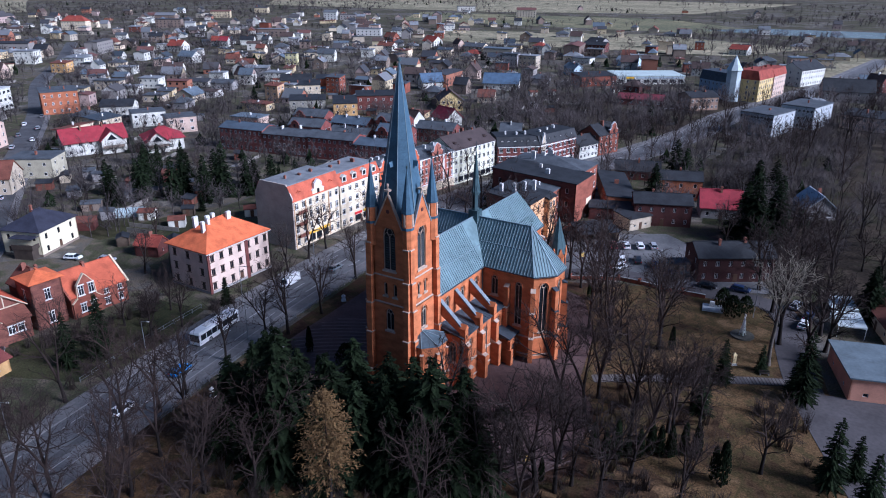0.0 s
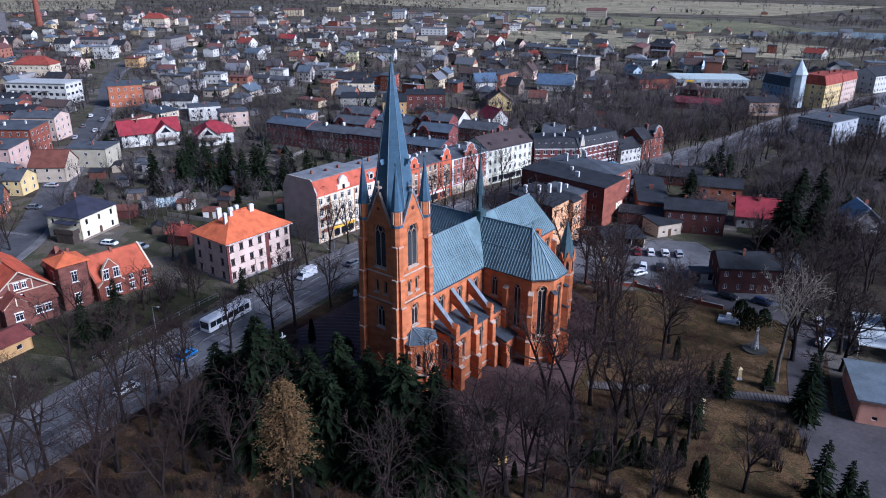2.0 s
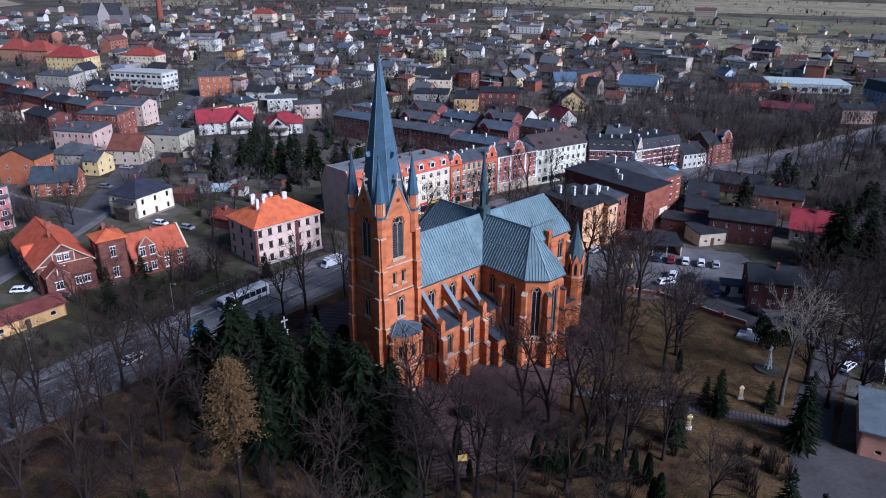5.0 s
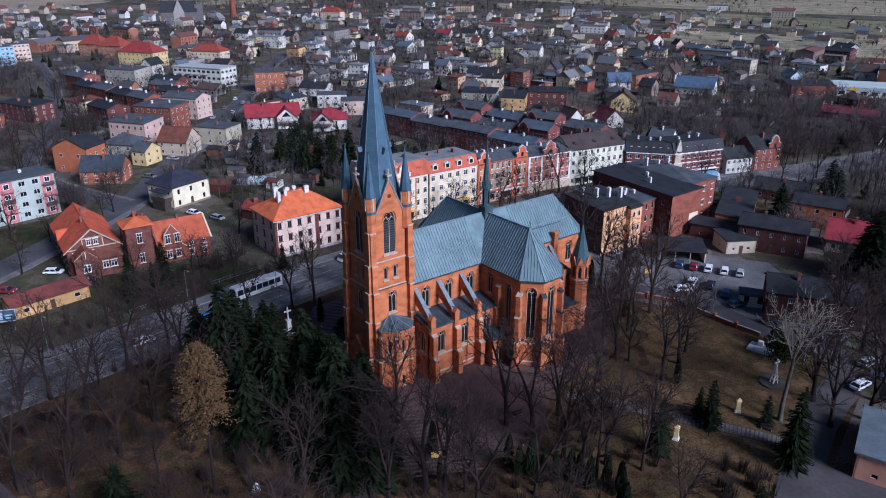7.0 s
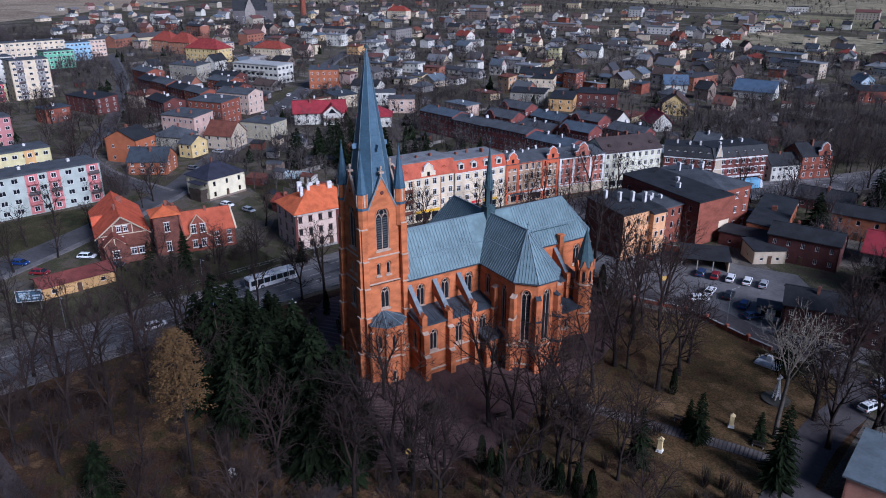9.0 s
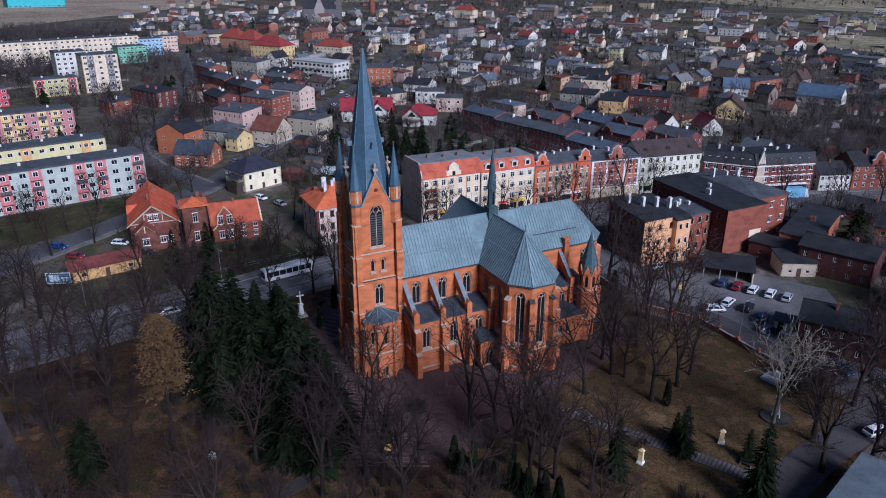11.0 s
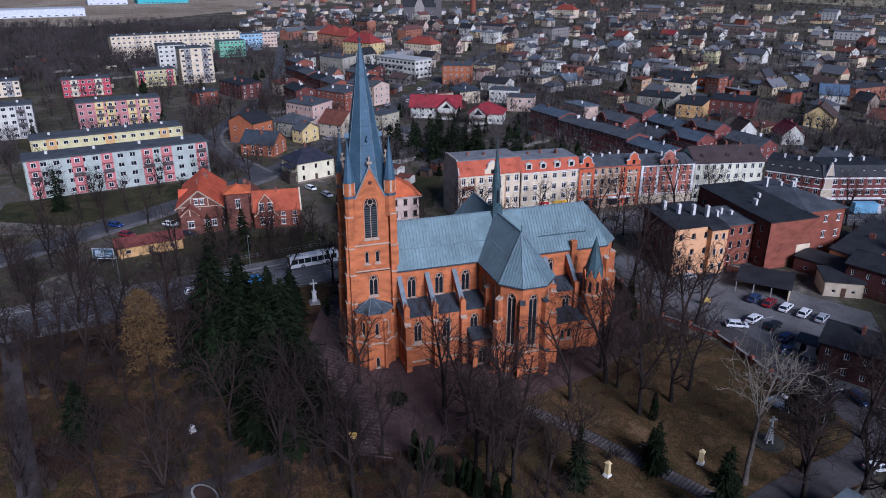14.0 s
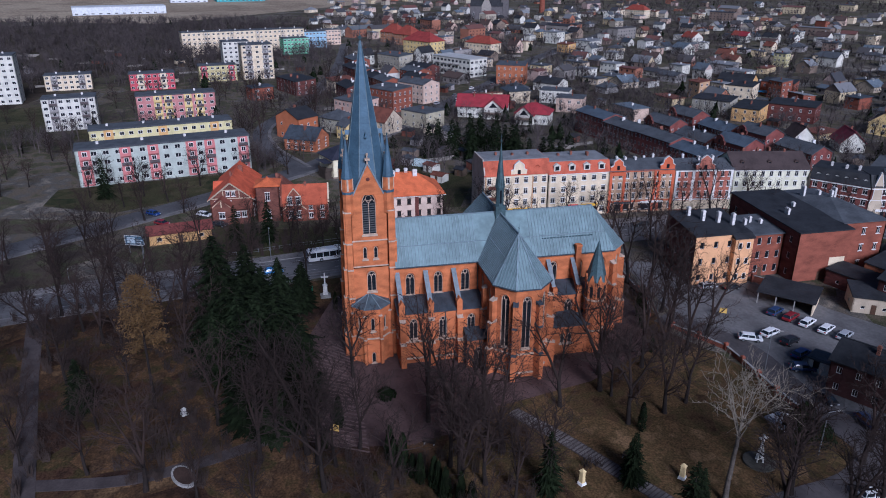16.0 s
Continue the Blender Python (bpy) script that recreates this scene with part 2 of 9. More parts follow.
def ring(n, r, cx=0.0, cy=0.0, turn=0.0):
    return [(cx + r * math.cos(2 * math.pi * (i + turn) / n), cy + r * math.sin(2 * math.pi * (i + turn) / n)) for i in range(n)]


def sq(cx, cy, hx, hy=None):
    hy = hx if hy is None else hy
    return [(cx - hx, cy - hy), (cx + hx, cy - hy), (cx + hx, cy + hy), (cx - hx, cy + hy)]


def up(poly, z):
    return [(x, y, z) for x, y in poly]


def part(name, shape, material, parent, label="", smooth=False):
    """One mesh object under a thing or a part; shape may be a mesh that others share."""
    me = shape if isinstance(shape, bpy.types.Mesh) else shape.mesh(name, material, smooth)
    ob = new(name, me)
    ob.parent = parent
    return tagged(ob, label)


def thing(name, label, category, m=None, group="", kind=""):
    ob = new(name)
    ob.empty_display_size = 0.5
    if m is not None:
        ob.matrix_basis = m
    return tagged(ob, label, category, group, kind)


def whole(name, shape, material, label, category="", group="", kind="", m=None, smooth=False):
    """A thing that is one mesh."""
    ob = new(name, shape if isinstance(shape, bpy.types.Mesh) else shape.mesh(name, material, smooth))
    if m is not None:
        ob.matrix_basis = m
    return tagged(ob, label, category, group, kind)


def lancet(hw, sill, spring, apex, n=5):
    """Outline of an opening, counter-clockwise from outside; pointed if apex is above spring."""
    pts = [(-hw, sill), (hw, sill), (hw, spring)]
    if apex > spring + 0.01:
        rt = []
        for i in range(1, n):
            k = i / n
            rt.append((hw * math.cos(k * math.pi / 2) ** 0.85, spring + (apex - spring) * math.sin(k * math.pi / 2) ** 0.95))
        pts += rt + [(0, apex)] + [(-x, z) for x, z in reversed(rt)]
    return pts + [(-hw, spring)]


def panel(sh, p0, p1, z0, z1, ops=(), t=0.4):
    """A wall of thickness t from p0 to p1 (outside on the right hand), with real openings (centre, half width, sill, spring, apex)."""
    p0, p1 = Vector((*p0, 0)), Vector((*p1, 0))
    L = (p1 - p0).length
    d = (p1 - p0) / L
    n = Vector((d.y, -d.x, 0))

    def P(u, z, k):
        q = p0 + d * u - n * (t * k)
        return (q.x, q.y, z)

    def both(poly):
        sh.face(*[P(u, z, 0) for u, z in poly])
        sh.face(*[P(u, z, 1) for u, z in reversed(poly)])

    cols = {}
    for c, hw, s, sp, a in ops:
        cols.setdefault(round(c, 3), []).append((s, sp, a, hw))
    u0 = 0.0
    for c in sorted(cols):
        hw = cols[c][0][3]
        both([(u0, z0), (c - hw, z0), (c - hw, z1), (u0, z1)])
        low = z0
        stack = sorted(cols[c])
        for i, (s, sp, a, _) in enumerate(stack):
            both([(c - hw, low), (c + hw, low), (c + hw, s), (c - hw, s)])
            top = z1 if i == len(stack) - 1 else (a + stack[i + 1][0]) / 2
            o = [(c + x, z) for x, z in lancet(hw, s, sp, a)]
            if a > sp + 0.01:
                h = len(o)
                mid = (h + 3) // 2
                right, left = o[2:mid + 1], o[mid:]
                both([(c + hw, top), (c, top)] + right[::-1])
                both([(c, top), (c - hw, top)] + left[::-1])
            else:
                both([(c - hw, sp), (c + hw, sp), (c + hw, top), (c - hw, top)])
            for (ua, za), (ub, zb) in zip(o, o[1:] + o[:1]):
                sh.face(P(ua, za, 0), P(ua, za, 1), P(ub, zb, 1), P(ub, zb, 0))
            low = top
        u0 = c + hw
    both([(u0, z0), (L, z0), (L, z1), (u0, z1)])
    for a, b in (((0, z1), (L, z1)), ((L, z0), (L, z1)), ((0, z1), (0, z0))):
        sh.face(P(*a, 0), P(*b, 0), P(*b, 1), P(*a, 1))


def on_wall(p0, p1, c, z, out=0.0):
    """The pose of a window whose middle lies c along the wall at height z; its x runs along the wall, its y inwards."""
    p0, p1 = Vector((*p0, 0)), Vector((*p1, 0))
    d = (p1 - p0).normalized()
    n = Vector((d.y, -d.x, 0))
    q = p0 + d * c + n * out
    return pose(q.x, q.y, z, 0, 0, math.degrees(math.atan2(d.y, d.x)))


def facet_seams(sh, a, b, d, c, step=0.62, w=0.09, h=0.10, cross=()):
    """Standing seams up a roof facet with the eave a-b and the upper edge d-c; cross: heights (0 to 1) of level joints."""
    a, b, c, d = (Vector(p) for p in (a, b, c, d))
    u = (b - a).normalized()
    nrm = (b - a).cross(d - a if (d - a).length > 1e-3 else c - a).normalized()
    v = nrm.cross(u)
    if v.z < 0:
        v, nrm = -v, -nrm
    if nrm.z < 0:
        nrm = -nrm
    line = [(0, 0)] + [((p - a).dot(u), (p - a).dot(v)) for p in (d, c)] + [((b - a).length, 0)]
    s = step / 2
    while s < line[-1][0]:
        top = 0
        for (x0, y0), (x1, y1) in zip(line, line[1:]):
            if x0 <= s <= x1 and x1 > x0 + 1e-6:
                top = y0 + (y1 - y0) * (s - x0) / (x1 - x0)
        if top > 0.3:
            p, q = a + u * s + nrm * 0.005, a + u * s + v * (top - 0.05) + nrm * 0.005
            k = u * (w / 2)
            hh = nrm * h
            sh.add([p - k, p + k, p + k + hh, p - k + hh, q - k, q + k, q + k + hh, q - k + hh], [(0, 1, 2, 3), (7, 6, 5, 4), (1, 5, 6, 2), (2, 6, 7, 3), (3, 7, 4, 0)])
        s += step
    hv = max(line[1][1], line[2][1])
    for k in cross:
        z = hv * k
        ua = line[1][0] * k if line[1][1] > 0.1 else 0
        ub = line[3][0] + (line[2][0] - line[3][0]) * k
        sh.beam(a + u * ua + v * z, a + u * ub + v * z, 0.16, 0.12)


# ---- windows, shared between houses ----
WIN = {}


def stepped(xs, zs, front, back):
    """One connected piece over a grid of cells: each cell stands at its own front depth, or is open where that is None."""
    sh, at = Shape(), {}

    def v(x, y, z):
        k = (round(x, 4), round(y, 4), round(z, 4))
        if k not in at:
            at[k] = len(sh.v)
            sh.v.append(k)
        return at[k]
    nx, nz = len(xs) - 1, len(zs) - 1
    cell = lambda i, j: front[j][i] if 0 <= i < nx and 0 <= j < nz else None
    for j in range(nz):
        for i in range(nx):
            y = cell(i, j)
            if y is None:
                continue
            x0, x1, z0, z1 = xs[i], xs[i + 1], zs[j], zs[j + 1]
            sh.f.append((v(x0, y, z0), v(x1, y, z0), v(x1, y, z1), v(x0, y, z1)))
            for n, a, b in ((cell(i - 1, j), (x0, z1), (x0, z0)), (cell(i + 1, j), (x1, z0), (x1, z1)), (cell(i, j - 1), (x0, z0), (x1, z0)), (cell(i, j + 1), (x1, z1), (x0, z1))):
                e = back if n is None else n
                if e > y + 1e-6:
                    sh.f.append((v(a[0], y, a[1]), v(a[0], e, a[1]), v(b[0], e, b[1]), v(b[0], y, b[1])))
    return sh


def window_meshes(w, h, style, frame_m=None):
    key = (round(w, 2), round(h, 2), style, frame_m.name if frame_m else "")
    if key not in WIN:
        b, y0, y1, t = 0.08, 0.10, 0.2, 0.16
        xs = [-w / 2, -w / 2 + b, -.04, .04, w / 2 - b, w / 2]
        zs = [0, b, h * .66, h * .66 + .07, h - b, h]
        bar = y0 + .01 if style != "plain" else None
        cross = y0 + .012 if style == "cross" else None
        front = [[y0] * 5, [y0, None, bar, None, y0], [y0, cross, bar if bar else cross, cross, y0], [y0, None, bar, None, y0], [y0] * 5]
        if style in ("cross", "trim"):
            xs = [-w / 2 - t, *xs, w / 2 + t]
            zs = [-.14, *zs, h + .18]
            front = [[-.1] * 7, *[[None, *r, None] for r in front], [-.07] * 7]
        fr = stepped(xs, zs, front, y1)
        gl = Shape().box(-w / 2, w / 2, y0 + 0.05, y1 - 0.04, 0, h)
        WIN[key] = fr.mesh("window", frame_m or FRAME), gl.mesh("pane", GLASS)
    return WIN[key]


def joined_windows(parent, places, w, h):
    """All windows of a far house in one part: pale frames round dark panes."""
    fr = Shape().box(-w / 2 - .03, w / 2 + .03, .02, .2, -.04, h + .04)
    gl = Shape().box(-w / 2 + .13, -.04, -.01, .1, .12, h - .12).box(.04, w / 2 - .13, -.01, .1, .12, h - .12)
    vs, fs, mi = [], [], []
    for m in places:
        for k, me in enumerate((fr, gl)):
            o = len(vs)
            vs += [tuple(m @ Vector(v)) for v in me.v]
            for p in me.f:
                fs.append(tuple(o + i for i in p))
                mi.append(k)
    me = bpy.data.meshes.new("window_rows")
    me.from_pydata(vs, [], fs)
    me.materials.append(FRAME)
    me.materials.append(GLASS)
    me.polygons.foreach_set("material_index", mi)
    me.update()
    return tagged(part("window_rows", me, None, parent), kind="stuff")


def put_window(parent, m, w, h, style="cross", frame_m=None):
    fr, gl = window_meshes(w, h, style, frame_m)
    ob = part("window", fr, None, parent)
    ob.matrix_basis = m
    part("pane", gl, None, ob)
    return ob


def chimney(parent, x, y, z0, z1, wx=0.6, wy=0.6, m=None):
    s = Shape()
    s.box(x - wx / 2, x + wx / 2, y - wy / 2, y + wy / 2, z0, z1 - 0.25).box(x - wx / 2 - 0.07, x + wx / 2 + 0.07, y - wy / 2 - 0.07, y + wy / 2 + 0.07, z1 - 0.25, z1 - 0.08)
    s.box(x - wx / 2 + 0.08, x + wx / 2 - 0.08, y - wy / 2 + 0.08, y + wy / 2 - 0.08, z1 - 0.08, z1 + 0.1)
    return part("chimney", s, m or CHIMB, parent)


def house(name, label, x, y, rot, w, d, h, roof="gable", rh=3.5, wm=None, rm=None, rows=2, cols=(4, 2), win=(1.1, 1.5), style="cross", over=0.4,
          chim=2, chim_m=None, frame_m=None, group="", base=0.0, door=True, category="house", sides="fbrl", plinth=None):
    """A house on the ground: walls with real windows, a roof and chimneys. x runs along its front, which looks to -y before the turn."""
    top = thing(name, label, category, pose(x, y, base, 0, 0, rot), group)
    walls = Shape()
    c = [(-w / 2, -d / 2), (w / 2, -d / 2), (w / 2, d / 2), (-w / 2, d / 2)]
    sh = h / rows
    wins = []
    for i, side in enumerate("frbl"):
        p0, p1 = c[i], c[(i + 1) % 4]
        n = cols[0] if side in "fb" else cols[1]
        L = w if side in "fb" else d
        ops = []
        if side in sides:
            for k in range(n):
                u = L * (k + 0.5) / n
                for r in range(rows):
                    s = r * sh + min(0.95, sh * 0.32)
                    ops.append((u, win[0] / 2, s, s + win[1], s + win[1]))
                    wins.append((p0, p1, u, s))
        panel(walls, p0, p1, 0, h, ops, 0.3)
    if roof == "gable":
        for sx in (-1, 1):
            x0, x1 = (w / 2 - 0.3, w / 2) if sx > 0 else (-w / 2, -w / 2 + 0.3)
            walls.add([(x0, -d / 2, h), (x0, d / 2, h), (x0, 0, h + rh), (x1, -d / 2, h), (x1, d / 2, h), (x1, 0, h + rh)], [(0, 2, 1), (3, 4, 5), (0, 3, 5, 2), (1, 2, 5, 4), (0, 1, 4, 3)])
    walls.box(-w / 2 + 0.32, w / 2 - 0.32, -d / 2 + 0.32, d / 2 - 0.32, 0.05, 0.25)
    if roof == "mono":
        walls.add([(-w / 2, d / 2, h), (w / 2, d / 2, h), (w / 2, d / 2, h + rh * 0.96), (-w / 2, d / 2, h + rh * 0.96), (-w / 2, -d / 2, h), (w / 2, -d / 2, h)], [(1, 0, 3, 2), (4, 0, 1, 5), (4, 3, 0), (5, 1, 2), (4, 5, 2, 3)])
    part("wall", walls, wm, top)
    if plinth:
        part("plinth", Shape().box(-w / 2 - 0.06, w / 2 + 0.06, -d / 2 - 0.06, d / 2 + 0.06, 0, 0.6), plinth, top)
    fine = math.hypot(x - 20, y - 40) < 250
    if wins and not fine:
        joined_windows(top, [on_wall(p0, p1, u, s) for p0, p1, u, s in wins], win[0], win[1])
    for p0, p1, u, s in wins if fine else ():
        put_window(top, on_wall(p0, p1, u, s), win[0], win[1], style, frame_m)
    r = Shape()
    o, t = over, 0.22
    drop = o * rh / (d / 2) if roof in ("gable", "hip") else 0
    zr = h
    if roof == "gable":
        e = d / 2 + o
        for sy in (-1, 1):
            a = [(-w / 2 - o, sy * e, h - drop), (w / 2 + o, sy * e, h - drop), (w / 2 + o, 0, h + rh), (-w / 2 - o, 0, h + rh)]
            if sy > 0:
                a = [a[1], a[0], a[3], a[2]]
            r.loft([(p[0], p[1], p[2] + 0.01) for p in a], [(p[0], p[1], p[2] + t) for p in a])
        zr = h + rh
    elif roof == "hip":
        e, f = d / 2 + o, w / 2 + o
        k = max(0.05, f - e)
        lo = [(-f, -e, h - 0.02), (f, -e, h - 0.02), (f, e, h - 0.02), (-f, e, h - 0.02)]
        hi = [(-f, -e, h + 0.15), (f, -e, h + 0.15), (f, e, h + 0.15), (-f, e, h + 0.15)]
        r.loft(lo, hi)
        A, B = (-k, 0, h + rh), (k, 0, h + rh)
        r.face(hi[0], hi[1], B, A).face(hi[2], hi[3], A, B).face(hi[1], hi[2], B).face(hi[3], hi[0], A)
        zr = h + rh
    elif roof == "flat":
        r.box(-w / 2 - o, w / 2 + o, -d / 2 - o, d / 2 + o, h + 0.01, h + 0.3)
        r.box(-w / 2 - o + 0.35, w / 2 + o - 0.35, -d / 2 - o + 0.35, d / 2 + o - 0.35, h + 0.3, h + 0.42)
        zr = h + 0.4
    elif roof == "mono":
        a = [(-w / 2 - o, -d / 2 - o, h + 0.02), (w / 2 + o, -d / 2 - o, h + 0.02), (w / 2 + o, d / 2 + o, h + rh), (-w / 2 - o, d / 2 + o, h + rh)]
        r.loft(a, [(p[0], p[1], p[2] + 0.25) for p in a])
        zr = h + rh
    elif roof == "mansard":
        e, f, k = d / 2 + o, w / 2 + o, 1.6
        r.loft([(-f, -e, h + .01), (f, -e, h + .01), (f, e, h + .01), (-f, e, h + .01)], [(-f, -e + k, h + rh), (f, -e + k, h + rh), (f, e - k, h + rh), (-f, e - k, h + rh)])
        zr = h + rh
    if roof == "gable" or roof == "hip":
        rl = w / 2 + o if roof == "gable" else max(0.4, w / 2 - d / 2)
        cap = Shape().beam((-rl, 0, h + rh + 0.12), (rl, 0, h + rh + 0.12), 0.35, 0.16)
        if fine:
            part("ridge_cap", cap, rm, top)
        else:
            r.add(cap.v, cap.f)
    part("roof", r, rm, top)
    rng = random.Random(int(abs(x) * 7 + abs(y) * 13))
    if not fine:
        chim = min(chim, 1) if w < 16 else min(chim, 2)
    for i in range(chim):
        cx = w * (-0.35 + 0.7 * (i + 0.5) / chim) + rng.uniform(-0.4, 0.4)
        cy = rng.uniform(-0.12, 0.12) * d + (0 if roof != "hip" else 0.1 * d)
        chimney(top, cx, cy, h * 0.95, zr + rng.uniform(0.7, 1.3), 0.55, rng.choice((0.55, 0.9, 1.3)), chim_m)
    if door and fine:
        part("door", Shape().box(-0.5, 0.5, -d / 2 - 0.05, -d / 2 + 0.1, 0.02, 2.1), DOOR, top)
    return top

# ---- ground, roads ----
def smooth_line(pts, step=4.0):
    """A rounded line through the given plan points."""
    out = []
    P = [Vector(p) for p in pts]
    P = [2 * P[0] - P[1]] + P + [2 * P[-1] - P[-2]]
    for i in range(1, len(P) - 2):
        a, b, c, d = P[i - 1:i + 3]
        n = max(2, int((c - b).length / step))
        for k in range(n):
            t = k / n
            out.append(0.5 * ((2 * b) + (c - a) * t + (2 * a - 5 * b + 4 * c - d) * t * t + (3 * b - a - 3 * c + d) * t ** 3))
    out.append(P[-2])
    return out


def ribbon(line, o0, o1, z0, z1):
    """A strip along a plan line, between two offsets to its right, from z0 up to z1."""
    s = Shape()
    n = len(line)
    for i, p in enumerate(line):
        t = (line[min(n - 1, i + 1)] - line[max(0, i - 1)]).normalized()
        r = Vector((t.y, -t.x))
        a, b = p + r * o0, p + r * o1
        s.v += [(a.x, a.y, z0), (b.x, b.y, z0), (b.x, b.y, z1), (a.x, a.y, z1)]
        if i:
            k = 4 * i
            for j in range(4):
                s.f.append((k - 4 + j, k + j, k + (j + 1) % 4, k - 4 + (j + 1) % 4))
    s.f += [(0, 1, 2, 3), (4 * n - 1, 4 * n - 2, 4 * n - 3, 4 * n - 4)]
    return s


g = Shape()
g.face((-4500, -3500, 0), (3500, -3500, 0), (3500, 4500, 0), (-4500, 4500, 0))
whole("ground", g, GROUND, "brown winter gardens and bare earth of a town", kind="structure")


def sheet(name, poly, z, m, label, thick=None):
    return whole(name, Shape().prism(poly, -0.3 if thick is None else z - thick, z), m, label, kind="structure")


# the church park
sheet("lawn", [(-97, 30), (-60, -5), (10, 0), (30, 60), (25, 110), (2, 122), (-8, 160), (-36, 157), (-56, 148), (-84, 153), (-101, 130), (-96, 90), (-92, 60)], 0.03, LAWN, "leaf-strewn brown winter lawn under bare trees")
# open east part of the lawn, sunlight put in by the paler colours
sheet("lawn_east", [(-37, 108), (-31, 98), (-20, 90), (2, 84), (8, 98), (1, 119), (-8, 133), (-11, 150), (-15, 157), (-36, 154.5), (-46, 153.5), (-52, 147), (-45, 130)], 0.042, LITLAWN, "straw-brown open winter lawn with fallen leaves, painted paler as sunlit")
# paving round the church
PAVE = mat("church_paving", (0.086, 0.054, 0.049), 0.9, 0.4, 4.0, 2.0)
sheet("pavement_church", [(-94.5, 118), (-93, 92), (-84, 84), (-70, 79), (-54, 76), (-40, 75), (-33, 80), (-31, 92), (-33, 101), (-38, 108), (-42, 126), (-50, 141), (-62, 146), (-86, 148), (-97, 132)], 0.05, PAVE, "dark reddish paving laid round the church")
RB = mat("paving_rows", (0.14, 0.098, 0.09), 0.9, 0.35, 3.0, 3.0)
rows = Shape()
for i in range(30):
    rr = 7.0 + i * 1.55
    pts = [Vector((-60 + rr * 1.0 * math.cos(a), 84 - 18 + rr * math.sin(a) * 0.9)) for a in [math.radians(70 + k * 4) for k in range(22)]]
    pts = [p for p in pts if -93 < p.x < -69 and 84.5 + max(0, (-70 - p.x) * 0.35) * 0 < p.y < 116]
    pts = [p for p in pts if p.y > 86 + (-p.x - 84) * 0.7]
    if len(pts) > 2:
        q = ribbon(pts, -0.22, 0.22, 0.0, 0.062)
        rows.add(q.v, q.f)
for i in range(34):
    a0 = -66 + i * 1.05
    p, q = Vector((a0, 76.5 + max(0, -50 - a0) * 0.35)), Vector((a0 + 5, 86.0))
    if a0 < -35:
        b = ribbon([p, q], -0.16, 0.16, 0.0, 0.058)
        rows.add(b.v, b.f)
tagged(whole("paving_bands", rows, RB, "paler bands of setts in the church paving"), kind="structure")

MAIN = smooth_line([(-62, -200), (-78, -80), (-91, 0), (-99, 46), (-106, 89), (-109.3, 115), (-111, 150), (-111, 182), (-107.5, 207), (-100.5, 228), (-94, 245), (-88.5, 262), (-81, 290), (-73, 333), (-68, 380), (-57, 425), (-50, 450), (-46, 478), (-36, 520), (-10, 700)])
CROSS = smooth_line([(-96, -45), (-122, -6), (-139, 18), (-157, 42), (-175, 63), (-195, 84), (-225, 104), (-252, 122), (-285, 144), (-315, 165), (-370, 202), (-470, 262), (-560, 332), (-700, 430)])
SIDE = smooth_line([(-193, 80), (-228, 68), (-262, 66), (-300, 78), (-350, 92), (-450, 112), (-600, 130)])
for nm, ln, hw, pw in (("road_main", MAIN, 5.2, 3.4), ("road_cross", CROSS, 4.2, 2.4), ("road_side", SIDE, 3.0, 1.6)):
    k = {"road_main": 0, "road_cross": 0.006, "road_side": 0.012}[nm]
    whole(nm, ribbon(ln, -hw, hw, -0.2, 0.06 + k), ASPHALT if nm == "road_main" else SIDEASPHALT, "worn grey asphalt street", kind="structure")
    for sd in (-1, 1):
        a, b = sorted((sd * (hw + 0.2), sd * (hw + pw)))
        if nm == "road_main" or sd > 0:
            whole("pavement", ribbon(ln, a, b, -0.2, 0.17 + k), SIDEWALK, "grey slab pavement beside the street", kind="structure")
        a, b = sorted((sd * hw, sd * (hw + 0.2)))
        if nm == "road_main":
            whole("kerb", ribbon(ln, a, b, -0.2, 0.18), KERB, "pale stone kerb", kind="structure")
marks = Shape()
for i in range(4, len(MAIN) - 2, 2):
    if -20 < MAIN[i].y < 330:
        q = ribbon([MAIN[i], MAIN[i] + (MAIN[i + 1] - MAIN[i]) * 0.8], -0.07, 0.07, 0.03, 0.066)
        marks.add(q.v, q.f)
        for o in (-3.4, 3.4):
            q = ribbon([MAIN[i], MAIN[i + 1]], o - 0.06, o + 0.06, 0.03, 0.066)
            marks.add(q.v, q.f)
whole("road_markings", marks, LINE, "worn white lane markings", kind="structure")
patches = Shape()
rp = random.Random(5)
for i in range(6, 120, 3):
    if i < len(MAIN) - 3:
        o = rp.uniform(-4, 2)
        q = ribbon(MAIN[i:i + rp.choice((2, 3))], o, o + rp.uniform(0.6, 2.0), 0.02, 0.064)
        patches.add(q.v, q.f)
whole("road_patches", patches, mat("old_asphalt", (0.085, 0.082, 0.082), 0.9, 0.4, 3.0, 2.0), "darker repaired strips in the asphalt", kind="structure")

# car park and lanes east of the church
sheet("car_park", [(-91, 154.5), (-57, 152.5), (-45, 159), (-30, 160), (-14, 166), (-20, 176), (-30, 182), (-46, 193), (-58, 186), (-71, 184), (-74, 178), (-89, 162)], 0.07, PARKM, "grey asphalt car park")
LANE = smooth_line([(-62, 150), (-47, 158.5), (-30, 158.5), (-15, 160), (-9, 152), (-7, 140), (-3, 126), (3, 112), (12, 92), (20, 70)])
whole("lane", ribbon(LANE, -3.0, 3.0, -0.2, 0.10), LOTM, "narrow asphalt lane beside the park", kind="structure")
whole("yard", Shape().prism([(0, 126), (26, 135), (40, 110), (14, 96), (7, 104)], -0.2, 0.08), LOTM, "cracked asphalt yard by the garage", kind="structure")
